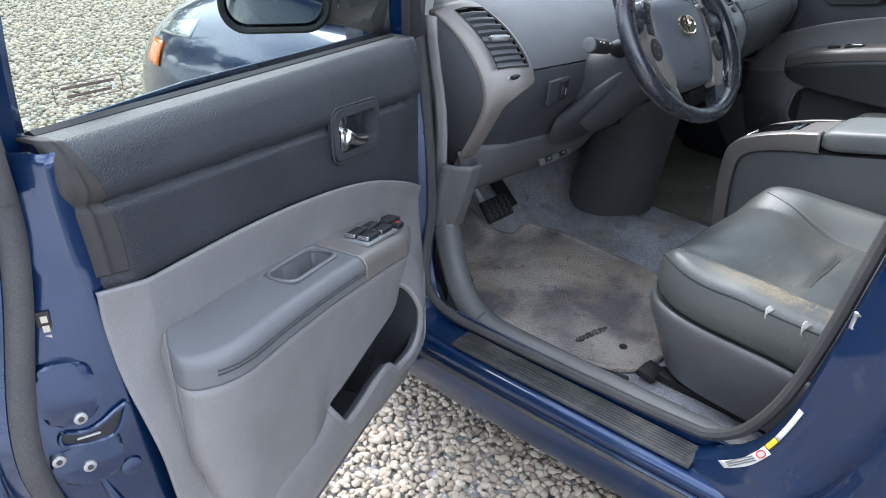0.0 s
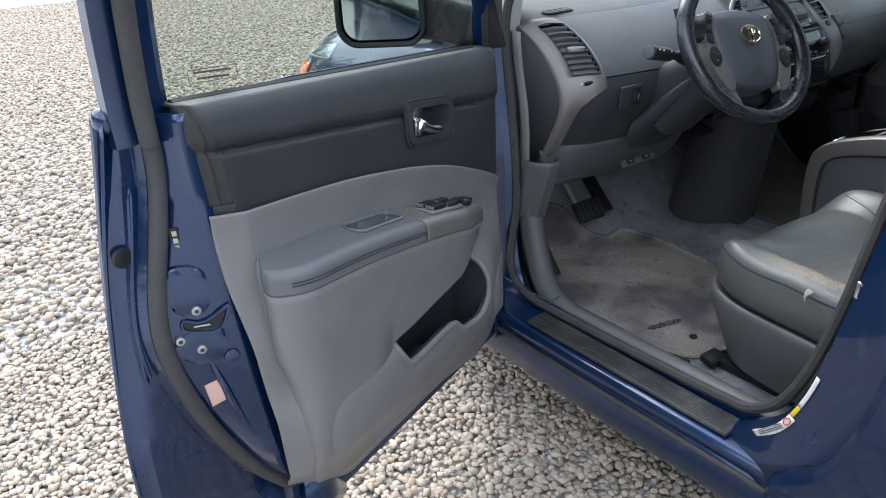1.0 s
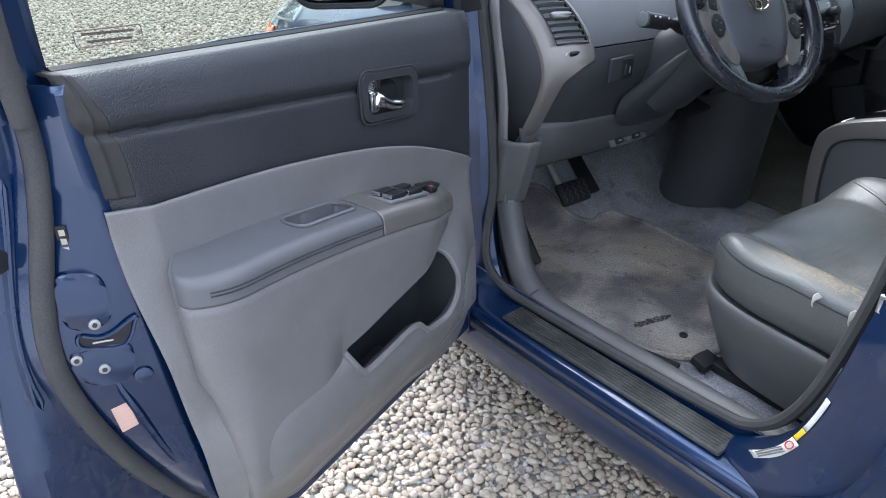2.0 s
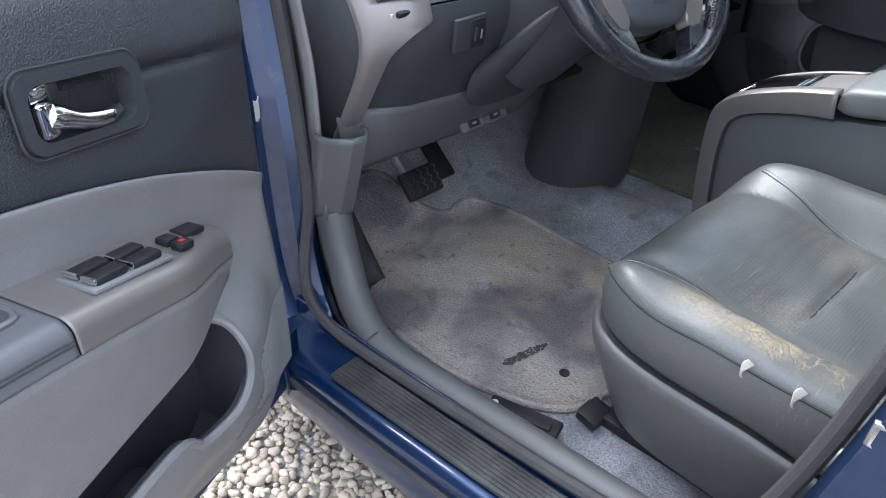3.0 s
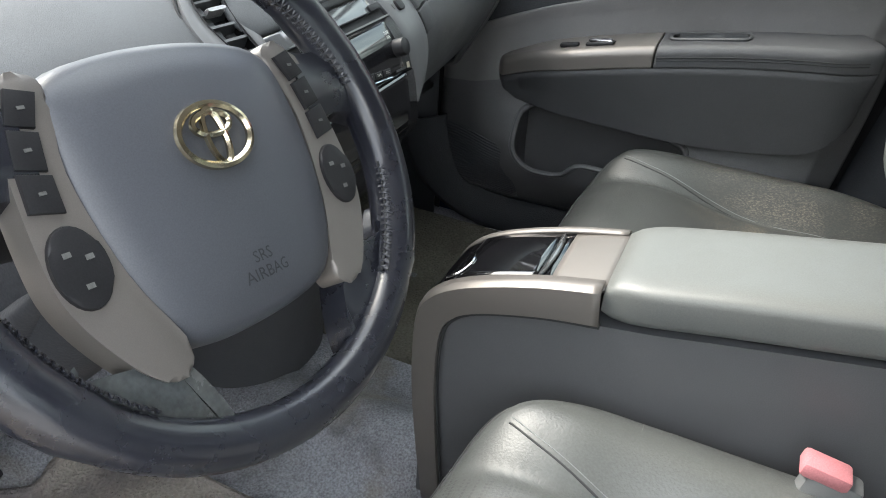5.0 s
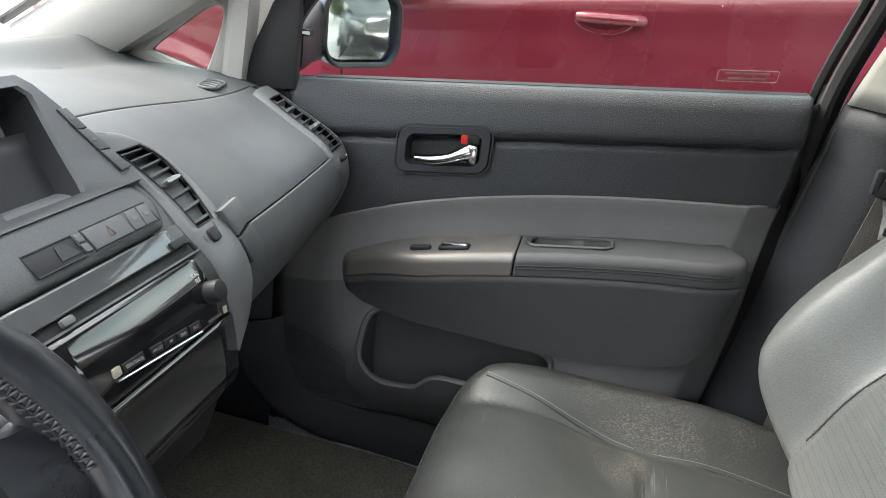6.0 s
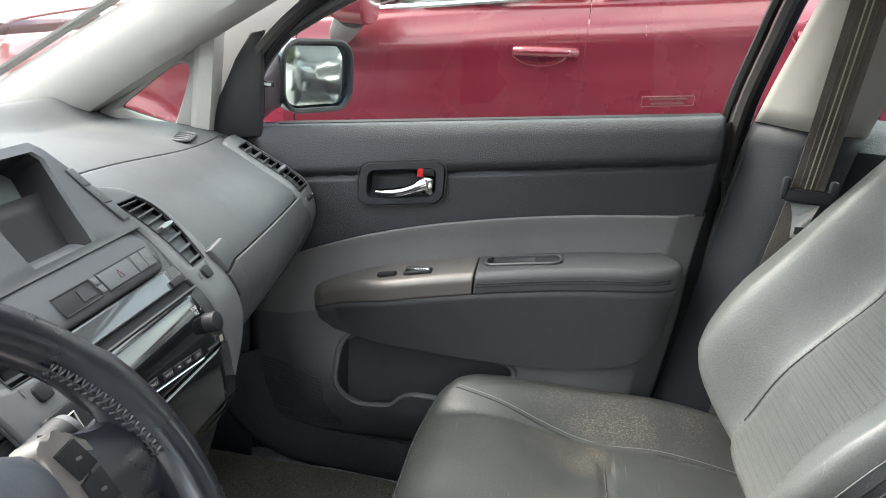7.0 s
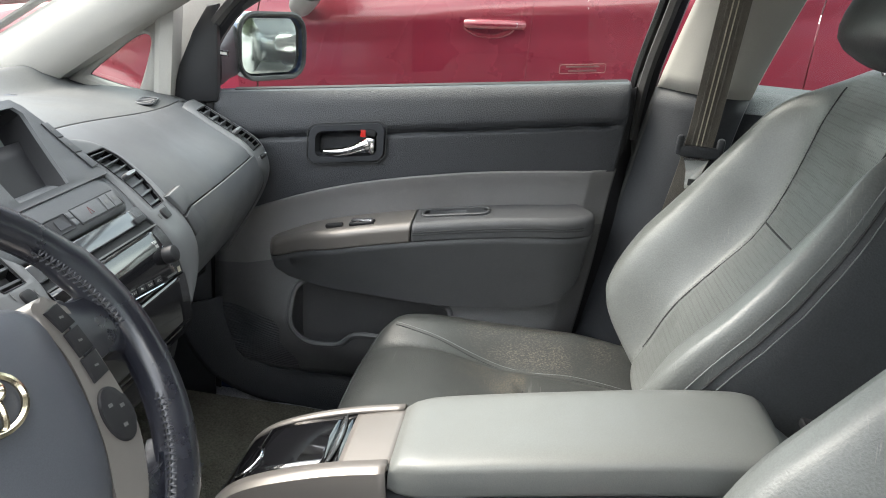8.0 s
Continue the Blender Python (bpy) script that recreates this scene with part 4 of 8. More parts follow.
    part("armrest_end", quadgrid(bmesh.new(), [[PE(u, 0.085 + (w - 0.085) * k, z) for w, z in [(0.085, pod_top(0.875) + 0.006), (0.108, pod_top(0.875) + 0.0058), (pod_out(0.875) - 0.016, pod_top(0.875)), (pod_out(0.875), pod_top(0.875) - 0.017)] + section(0.875)] for k, u in ((0.985, 0.870), (1, 0.8755), (0.93, 0.879), (0.0, 0.880))]), pod_mat, door, "", 0.0, 60)

    def top_sheet(ua, ub, n, cup):
        def fn(a, v):
            u = ua + (ub - ua) * (a if ub < 0.8 else math.sin(math.pi * a / 2))
            o, t = pod_out(u), pod_top(u)
            s = v / 0.62
            if s <= 1:
                w, z = 0.108 + (o - 0.016 - 0.108) * s, t + 0.006 * (1 - s)
            else:
                q = (v - 0.62) / 0.38
                ang = min(1.0, q / 0.6) * 1.45
                w, z = o - 0.016 + 0.017 * math.sin(ang), t - 0.017 * (1 - math.cos(ang)) - 0.024 * max(0.0, (q - 0.6) / 0.4) * min(1, (t - pod_bottom(u, sgn)) / 0.1)
            if cup:
                z -= 0.042 * step(0.064, 0.058, abs(u - 0.588)) * step(0.020, 0.015, abs(w - 0.150 - 0.04 * (u - 0.588)))
            return PE(u, w, z)
        return sheet(fn, n, 44)
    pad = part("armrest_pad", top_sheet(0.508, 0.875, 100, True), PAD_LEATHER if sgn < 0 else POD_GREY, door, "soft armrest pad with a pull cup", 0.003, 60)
    for off in (0.004, 0.009):
        part("stitching", tube([P(u, pod_out(u) + 0.0012, pod_top(u) - 0.016 - off) for u in [0.51 + 0.33 * k / 40 for k in range(41)]], 0.0011, 5), SEAM, pad)
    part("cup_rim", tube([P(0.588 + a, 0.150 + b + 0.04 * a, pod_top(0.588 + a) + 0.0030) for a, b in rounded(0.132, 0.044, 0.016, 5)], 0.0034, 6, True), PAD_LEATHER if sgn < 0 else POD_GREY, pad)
    part("switch_panel", top_sheet(0.180, 0.505, 90, False), SILVER_PLASTIC, door, "bronze-silver switch panel", 0.003, 60)

    # inside handle
    def H(a, b, c):
        return P(0.350 + a, 0.120 + c, 0.886 + 0.15 * a + b)
    bm = bmesh.new()
    groove_ring = rounded(0.162, 0.084, 0.021, 6)
    rings = [rounded(0.158, 0.080, 0.020, 6), rounded(0.154, 0.076, 0.019, 6), rounded(0.128, 0.054, 0.015, 6), rounded(0.122, 0.050, 0.013, 6)]
    quadgrid(bm, [[H(a, b, c) for a, b in ring] for ring, c in zip(rings, (-0.004, 0.0055, 0.0055, -0.014))], True)
    handle = part("door_handle", bm, DASH_DARK, door, "dark handle surround")
    part("surround_joint", tube([H(a, b, 0.002) for a, b in groove_ring], 0.0016, 5, True), SEAM, handle)
    lever = curve([(-0.046, -0.017, -0.004), (-0.02, -0.018, 0.003), (0.010, -0.014, 0.006), (0.034, -0.006, 0.006), (0.046, -0.002, 0.004)], 20)
    part("lever", tube([H(*q) for q in lever], lambda t: 0.0060 + 0.0030 * step(0.0, 0.25, t) + 0.0030 * step(0.5, 0.9, t), 12), CHROME, handle, "chrome pull lever")
    part("lever_pivot", box(H(0.050, -0.006, 0.0), (0.022, 0.020, 0.034), 0.006), CHROME, handle)
    part("lock_tab", box(H(0.048, 0.019, -0.002), (0.012, 0.024, 0.014), 0.003), CHROME if sgn < 0 else BLACK, handle)
    part("lock_mark", box(H(0.034, 0.019, 0.001), (0.008, 0.011, 0.015), 0.001), RED_PLASTIC if sgn > 0 else BLACK, handle)

    # mirror sail and the mirror outside
    sail = [(-0.022, 0.925), (0.078, 0.940), (0.080, 1.130), (0.058, 1.125), (0.030, 1.075), (-0.002, 1.005)] if sgn > 0 else [(-0.015, 0.950), (0.070, 0.958), (0.072, 1.100), (0.054, 1.078), (0.022, 1.02)]
    part("mirror_sail", prism(sail, 0.016, lambda a, b, c: P(a, (0.102 if sgn > 0 else 0.082) + c, b), 0.004), BLACK, door, "black mirror base cover with a small tweeter")
    return door, P


def mirror_parts(door, P):
    def Q(a, b, c):
        """a across the glass, outward; b up; c towards the back of the car."""
        s, k = math.sin(radians(31)), math.cos(radians(31))
        b, c = b + 0.030 * c, c - 0.030 * b
        return P(0.098 + c * k + a * s, -0.155 - a * k + c * s, 1.030 + b)
    bm = bmesh.new()
    shape = rounded(0.200, 0.152, 0.046, 8)
    quadgrid(bm, [[Q(a * k, b * k2, c) for a, b in shape] for k, k2, c in ((0.35, 0.3, -0.11), (0.7, 0.68, -0.095), (0.93, 0.93, -0.06), (1.0, 1.0, -0.015), (0.985, 0.975, 0.0), (0.93, 0.90, 0.001), (0.90, 0.88, -0.02))], True)
    bm.faces.new([v for v in bm.verts][:len(shape)][::-1])
    m = part("wing_mirror", bm, BLUE, door, "blue wing mirror housing")
    part("mirror_rim", tube([Q(a * 0.96, b * 0.95, 0.002) for a, b in shape], 0.006, 6, True), BLACK, m)
    bm = bmesh.new()
    shape2 = rounded(0.172, 0.124, 0.036, 8)
    rings = [[Q(a * k, b * k, -0.0045 - ((a * k) ** 2 + (b * k) ** 2) / 2.6) for a, b in shape2] for k in [1 - 0.0485 * q for q in range(21)]]
    quadgrid(bm, rings, True)
    bm.faces.new(bm.verts[-len(shape2):])
    part("mirror_glass", bm, MIRROR, m, "wide-angle mirror glass")
    rows = []
    for w, u, z, hu, hz in ((0.055, 0.028, 1.000, 0.034, 0.046), (0.02, 0.026, 1.003, 0.033, 0.047), (-0.04, 0.020, 1.012, 0.030, 0.052), (-0.10, 0.018, 1.022, 0.030, 0.060), (-0.13, 0.022, 1.026, 0.026, 0.058)):
        rows.append([P(u + a * hu, w, z + b * hz) for a, b in super_outline(1, 1, 4, 24)])
    part("mirror_stalk", quadgrid(bmesh.new(), rows, True, True), BLACK, m, "broad black mirror foot")
    return m


DRIVER_TURN = -65.5
door_l, PL = car_door("driver_door", -1, (-0.872, 0.736, 0.0), DRIVER_TURN, 0.945, DARK_VINYL, GREY_VINYL, GREY_VINYL, "wide open blue driver door with charcoal and grey trim inside")
# passenger trim and armrest take greys with the cabin shade painted in
door_r, PR = car_door("passenger_door", 1, (0.830, 0.76, 0.0), 0.0, 1.0, DARK_VINYL, SHADED_GREY, POD_GREY, "closed passenger door with charcoal and grey trim")
mirror_parts(door_l, PL)
mirror_parts(door_r, PR)


def window_frame(door, P, mat_in):
    """Frame round the door glass, the pane, and the rubber between."""
    sg = -1 if door is door_l else 1
    outer = curve([(0.928, 0.050, 1.00 if door is door_l else 0.95), (0.935, 0.060, 1.08), (0.955, 0.105, 1.22), (0.965, 0.165, 1.345), (0.90, 0.185, 1.385), (0.65, 0.19, 1.385), (0.35, 0.165, 1.30), (0.16, 0.115, 1.17), (0.06, 0.085, 1.06), (0.03, 0.07, 0.96)], 60)
    if door is door_l:
        section = ((0.040, -0.034), (0.044, -0.014), (0.030, -0.006), (0.014, -0.004), (0.004, 0.010), (-0.020, 0.014), (-0.036, 0.004), (-0.036, -0.020))
        rows, seal = [], []
        for k, (u, w, z) in enumerate(outer):
            a, c = outer[max(0, k - 1)], outer[min(len(outer) - 1, k + 1)]
            d = Vector((c[0] - a[0], c[2] - a[2])).normalized()
            rows.append([P(u - 0.014 + d.y * n, w + dw, z - d.x * n) for n, dw in section])
            seal.append(P(u - 0.014 + d.y * 0.012, w + 0.012, z - d.x * 0.012))
        f = part("window_frame", quadgrid(bmesh.new(), rows, True, True), mat_in, door, "dark blue painted window frame", 0.0, 30)
        part("frame_seal", tube(seal, 0.0125, 12), RUBBER, f, "", 0.0, 70)
    else:
        f = part("window_frame", tube([P(*q) for q in outer], 0.016, 8), mat_in, door, "black window frame")
        part("frame_seal", tube([P(u - 0.012, w + 0.016, z) for u, w, z in outer], 0.011, 6), RUBBER, f)
    part("glass_run", tube([P(u - 0.028, w - 0.004, z) for u, w, z in outer[:26]], 0.009, 6), BLACK, f)
    rows = []
    for i in range(13):
        u = 0.10 + 0.825 * i / 12
        top = lerp_at([(0.10, 1.09), (0.16, 1.15), (0.35, 1.285), (0.65, 1.37), (0.93, 1.36)], u)
        top_w = lerp_at([(0.10, 0.09), (0.35, 0.155), (0.65, 0.18), (0.93, 0.165)], u)
        rows.append([P(u, 0.052 + (top_w - 0.052) * k ** 1.2, belt(u, sg) - 0.02 + (top - belt(u, sg) + 0.02) * k) for k in (0, 0.25, 0.5, 0.75, 1)])
    g = part("window_glass", quadgrid(bmesh.new(), rows), TINT_DEEP if door is door_l else TINT, door, "green tinted door glass", shadow=False)
    e = 0.80
    part("print_frame", tube([P(e + a, 0.0625, belt(e, sg) + 0.030 + b + (0.126 if sg > 0 else 0.097) * a) for a, b in rounded(0.088, 0.017, 0.003, 3)], 0.0006, 4, True), PRINT_RED, g)
    part("belt_strip", tube([P(u, 0.072, belt(u, sg) + 0.002) for u in (0.10, 0.3, 0.5, 0.7, 0.89)], 0.007, 6), BLACK, door)
    # small warning print on the pane, too small to read
    for a, b, wd in ((0.80, 0.022, 0.070), (0.80, 0.014, 0.060)):
        uu = a
        part("print_bar", box(P(uu, 0.062, belt(uu, sg) + b + 0.012), (0.001, wd * 0.92, 0.0028), 0.0, (-7, 0, 0)), PRINT_RED, g)
    return f


window_frame(door_l, PL, BLUE)
window_frame(door_r, PR, BLACK)

# driver switches: four window rockers, lock, mirror pad
def on_pod(P, u, inset, up):
    return P(u, pod_out(u) - inset, pod_top(u) + up)
def pod_slope(u):
    return math.degrees(math.atan2(pod_top(u + 0.02) - pod_top(u - 0.02), 0.04))
sw_well = part("switch_well", box(on_pod(PL, 0.405, 0.040, 0.003), (0.050, 0.105, 0.006), 0.003, (-pod_slope(0.405), 0, 0)), PEWTER, door_l, "silver framed window switches")
for du, dw in ((-0.024, 0.011), (-0.024, -0.011), (0.024, 0.011), (0.024, -0.011)):
    part("window_switch", box(on_pod(PL, 0.405 + du, 0.040 + dw, 0.009), (0.018, 0.040, 0.010), 0.003, (-pod_slope(0.405) + 4, 0, 0)), BLACK, sw_well)
    part("switch_edge", box(on_pod(PL, 0.405 + du + 0.0215, 0.040 + dw, 0.0105), (0.018, 0.003, 0.006), 0.001, (-pod_slope(0.405) + 4, 0, 0)), CHROME, sw_well)
part("lock_switch", box(on_pod(PL, 0.318, 0.040, 0.006), (0.018, 0.020, 0.010), 0.003, (-14, 0, 0)), BLACK, door_l)
lock = part("lock_switch", box(on_pod(PL, 0.318, 0.020, 0.006), (0.016, 0.022, 0.010), 0.003, (-14, 0, 0)), BLACK, door_l, "dark switch with a red mark")
part("red_mark", box(on_pod(PL, 0.318, 0.020, 0.0112), (0.005, 0.008, 0.001), 0.0, (-14, 0, 0)), RED_PLASTIC, lock)
part("mirror_switch", box(on_pod(PL, 0.268, 0.034, 0.005), (0.024, 0.036, 0.008), 0.003, (-14, 0, 0)), BLACK, door_l)
# passenger switches
part("lock_switch", box(on_pod(PR, 0.345, 0.028, 0.004), (0.014, 0.036, 0.008), 0.003, (-12, 0, 0)), BLACK, door_r)
psw = part("window_switch", box(on_pod(PR, 0.402, 0.030, 0.003), (0.022, 0.052, 0.006), 0.003, (-12, 0, 0)), BLACK, door_r)
part("rocker", box(on_pod(PR, 0.402, 0.030, 0.007), (0.013, 0.044, 0.008), 0.003, (-8, 0, 0)), CHROME, psw)

# driver door end: latch, screws, stickers
def on_end(u, z, a=0.0, b=0.0, c=0.0):
    """A point on the end face: a along it towards the seal, b up, c out of it."""
    r, q = trim_rear(z) + 0.006, seal_at(z) - 0.010
    t = (u - r) / (q - r)
    du, dw = (q - r) * 0.945, -0.046
    n = math.hypot(du, dw)
    du, dw = du / n, dw / n
    return PL(u + (a * du - c * dw) / 0.945, 0.098 - 0.046 * t + a * dw + c * du, z + b)
def end_plate(name, outline, u, z, th, m, parent, lab="", bevel=0.001):
    return part(name, prism(outline, th, lambda a, b, c: on_end(u, z, a, b, c - 0.001), bevel), m, parent, lab)
ring16 = [(math.cos(2 * math.pi * k / 16), math.sin(2 * math.pi * k / 16)) for k in range(16)]
mouth = curve([(0.034, 0.010), (0.036, -0.004), (0.014, -0.013), (-0.012, -0.017), (-0.026, -0.008), (-0.036, 0.010), (-0.040, 0.016), (-0.026, 0.012), (-0.008, 0.004), (0.012, 0.002)], 40, True)
mouth = [(a * 0.88, b * 1.05) for a, b in mouth]
latch = end_plate("latch", mouth, 0.915, 0.738, 0.0045, BLACK, door_l, "dark latch mouth")
part("latch_lip", tube([on_end(0.915, 0.738, a, b, 0.004) for a, b in mouth], 0.0026, 6, True), BLUE, latch)
part("latch_hook", tube([on_end(0.915, 0.738, a, b, c) for a, b, c in ((0.018, -0.004, 0.003), (0.006, -0.004, 0.005), (-0.004, -0.006, 0.004))], 0.0016, 8), STEEL, latch)
end_plate("latch_plate", curve([(-0.022, 0.045), (0.018, 0.055), (0.026, 0.02), (0.022, -0.016), (-0.018, -0.020), (-0.026, 0.01)], 36, True), 0.928, 0.775, 0.007, BLUE, latch, "", 0.005)
end_plate("latch_plate", curve([(-0.028, 0.022), (0.030, 0.024), (0.034, 0.0), (0.020, -0.024), (-0.022, -0.030), (-0.032, -0.006)], 36, True), 0.925, 0.700, 0.006, BLUE, latch, "", 0.004)
for u, z in ((0.924, 0.760), (0.951, 0.719), (0.927, 0.696)):
    screw = end_plate("screw", [(0.0072 * a, 0.0072 * b) for a, b in ring16], u, z, 0.0095, STEEL, latch, "", 0.002)
    end_plate("screw_socket", [(0.0030 * a, 0.0030 * b) for a, b in ring16], u, z, 0.0103, SEAM, screw, "", 0.0)
end_plate("bump_stop", [(0.012 * a, 0.012 * b) for a, b in ring16], 0.890, 0.668, 0.006, BLUE, door_l, "painted round plug", 0.003)
end_plate("reflector", [(-0.020, -0.046), (0.001, -0.052), (0.012, 0.036), (-0.009, 0.042)], 0.926, 0.640, 0.003, material("faded salmon reflector", (0.56, 0.36, 0.30), 0.35), door_l, "faded salmon pink reflector sticker", 0.0005)
sticker = end_plate("sticker", [(-0.007, -0.036), (0.005, -0.036), (0.007, 0.036), (-0.005, 0.036)], 0.925, 0.848, 0.0025, BLACK, door_l, "narrow black sticker with pale print", 0.0)
for k in range(6):
    end_plate("print_bar", [(-0.003, -0.028 + 0.0105 * k), (0.003, -0.028 + 0.0105 * k), (0.003, -0.021 + 0.0105 * k), (-0.003, -0.021 + 0.0105 * k)], 0.925, 0.848, 0.0035, PRINT_TAN, sticker, "", 0.0)
part("plug", disc(PL(0.985, 0.024, 0.855), PL(0, 1, 0), 0.014, 0.006, 18), BLACK, door_l, "black rubber plug")
# tweeter mark on the passenger sail: a plain badge
badge = part("badge", box(PR(0.085, 0.100, 1.035), (0.003, 0.022, 0.011), 0.0), BLACK_GLOSS, door_r, "tiny dark speaker badge")
part("print_bar", box(PR(0.085, 0.1018, 1.035), (0.002, 0.014, 0.005), 0.0), WHITE, badge)
# torn sticker on the jamb
part("torn_sticker", sheet(lambda u, v: (-0.805 + 0.03 * u + 0.003 * math.sin(9 * v), front_edge(0.69) + 0.045, 0.675 + 0.034 * v + 0.008 * u + 0.004 * math.sin(14 * u)), 8, 6), FOAM, car, "torn pale sticker scrap on the jamb", 0.001)

# pressed channel along the door's outer flange, and the fold beside the trim
def flange(z, k):
    q, e = seal_at(z), skin_rear(z)
    return PL(q + 0.020 + (e - 0.030 - q - 0.020) * k, 0.0285 - 0.003 * k, z)
zs = [0.930 - 0.0125 * k for k in range(22)]
loop = [flange(z, 0.30 + 0.05 * math.sin(9 * z)) for z in zs] + [flange(0.657, 0.5)] + [flange(z, 0.72) for z in zs[::-1]] + [flange(0.940, 0.5)]
part("pressed_channel", tube(loop, 0.0038, 8, True), BLUE, door_l, "pressed channel in the door flange")
fold = curve([(0.899, 1.006), (0.894, 0.93), (0.893, 0.877), (0.900, 0.80), (0.907, 0.74), (0.915, 0.685), (0.900, 0.61), (0.865, 0.50), (0.800, 0.366)], 64)
part("door_fold", tube([PL(u + 0.004, 0.080 - 0.010 * step(0.9, 0.92, u), z) for u, z in fold], 0.0060, 8), BLUE, door_l, "folded paint edge beside the trim")
part("corner_cap", box(PL(0.940, 0.016, 1.030), (0.036, 0.050, 0.034), 0.014, (-7, 0, 0), None, 4), BLUE, door_l)


# ---- seats ----
def cushion_height(dx, y):
    side = step(0.145, 0.225, abs(dx))
    z = 0.532 + 0.050 * side + 0.022 * step(0.02, 0.17, y) * (1 - side)
    z -= 0.045 * step(0.17, 0.29, y) ** 2
    z -= 0.020 * step(-0.05, -0.28, y) + 0.012 * step(0.215, 0.272, abs(dx))
    dip = (abs(dx) - 0.148) / 0.010
    z -= 0.006 * math.exp(-dip * dip) * step(0.26, 0.2, y)
    cross = y / 0.008
    z -= 0.006 * math.exp(-cross * cross) * (1 - side)
    z += 0.005 * noise.noise(Vector((dx * 11, y * 11, 1)))
    return z


def seat(name, cx, label, hide, back_hide, back_y=0.0, reach=0.0):
    s = thing(name, (cx, -0.02, 0.25), label, "car seat", "front seats")
    outline = super_outline(0.272, 0.288, 4.2, 120)
    rows = []
    for sc, f in ((0.955, -0.10), (0.975, -0.03), (0.996, 0.06), (1.008, 0.40), (1.004, 0.72), (0.990, 0.90), (0.965, 0.985), (0.93, 1.0), *((0.93 - 0.031 * k, 1.0) for k in range(1, 30))):
        ring = []
        for a, b in outline:
            y = b * sc - 0.018
            h = cushion_height(a * sc, y)
            y += reach * step(-0.02, 0.27, y)
            z = 0.476 - 0.03 * (b < 0) * min(1, -b / 0.28) + (h - 0.476 + 0.03 * (b < 0) * min(1, -b / 0.28)) * f
            ring.append((cx + a * sc, y, z))
        rows.append(ring)
    b = quadgrid(bmesh.new(), rows, True)
    bmesh.ops.contextual_create(b, geom=b.verts[-120:])
    cushion = part("cushion", b, hide, s, "creased slate grey leather cushion", 0.0, 70)
    rows = []
    for sc, z in ((0.90, 0.30), (0.945, 0.34), (0.995, 0.39), (1.022, 0.435), (1.030, 0.452), (1.028, 0.461), (1.018, 0.467), (1.000, 0.468), (0.980, 0.460), (0.9, 0.460)):
        rows.append([(cx + x * sc, y * sc - 0.018 - 0.01 * (z < 0.4) + reach * step(-0.02, 0.27, y * sc - 0.018), z - 0.02 * (y < 0) * min(1, -y / 0.28)) for x, y in outline])
    part("seat_skirt", quadgrid(bmesh.new(), rows, True, True), SILL_GREY, s, "dark grey side skirt", 0.0, 60)
    def on(dx, y, up=0.001):
        return (cx + dx, y + reach * step(-0.02, 0.27, y), cushion_height(dx, y) + up)
    part("seam", tube([on(-0.142 + 0.284 * k / 30, 0.0, -0.001) for k in range(31)], 0.0024, 6), SEAM, cushion)
    for sg in (-1, 1):
        line = curve([(sg * 0.145, -0.24), (sg * 0.150, -0.1), (sg * 0.146, 0.0), (sg * 0.158, 0.10), (sg * 0.182, 0.18), (sg * 0.198, 0.218)], 48)
        part("seam", tube([on(x, y, -0.0002) for x, y in line], 0.0013, 6), SEAM, cushion)
        part("stitching", tube([on(x + sg * 0.006, y, 0.0) for x, y in line], 0.0007, 5), STITCH, cushion)
    edge = [(cx + a * 0.986, b2 * 0.986 - 0.018) for a, b2 in outline if b2 > -0.25]
    k0 = next(i for i in range(120) if outline[i][1] <= -0.25 and outline[i][0] < 0)
    order = [outline[(k0 - 1 - i) % 120] for i in range(120)]
    order = [q for q in order if q[1] > -0.2]
    part("piping", tube([(cx + a * 0.992, b2 * 0.992 - 0.018 + reach * step(-0.02, 0.27, b2 * 0.992 - 0.018), 0.476 + (cushion_height(a * 0.992, b2 * 0.992 - 0.018) - 0.476) * 0.86) for a, b2 in order], 0.0022, 6), SEAM, cushion)

    # backrest, leaning back
    lean = radians(30)
    base = Vector((cx, -0.250 + back_y, 0.545))
    up, fwd = Vector((0, -math.sin(lean), math.cos(lean))), Vector((0, math.cos(lean), math.sin(lean)))
    def front(dx, t):
        side = step(0.125, 0.215, abs(dx))
        d = 0.100 + 0.055 * side * step(0.58, 0.28, t) + 0.042 * side * step(0.62, 0.45, t) + 0.018 * math.exp(-((t - 0.14) / 0.12) ** 2)
        d -= 0.030 * step(0.50, 0.66, t)
        dip = (abs(dx) - 0.128) / 0.010
        d -= 0.005 * math.exp(-dip * dip) * step(0.56, 0.5, t)
        d += 0.004 * noise.noise(Vector((dx * 10, t * 10, 5)))
        return d
    shape = []
    for a, b2 in super_outline(0.262, 0.33, 3.6, 120):
        t = b2 + 0.30
        wide = 1.0 - 0.16 * step(0.25, 0.63, t) - 0.08 * step(0.10, 0.0, t)
        shape.append((a * wide, b2))
    def bend(t):
        return 0.078 * step(0.28, 0.66, t)
    def ring_at(sc, f):
        return [base + Vector((a * sc, 0, 0)) + up * (b2 * sc + 0.30) + fwd * (bend(b2 * sc + 0.30) + (front(a * sc, b2 * sc + 0.30) * f if f > 0 else 0.075 * f)) for a, b2 in shape]
    b = quadgrid(bmesh.new(), [ring_at(sc, f) for sc, f in ((0.990, 0.80), (0.984, 0.88), (0.970, 0.95), (0.945, 1.0), *((0.945 - 0.032 * k, 1.0) for k in range(1, 29)))], True)
    bmesh.ops.contextual_create(b, geom=b.verts[-120:])
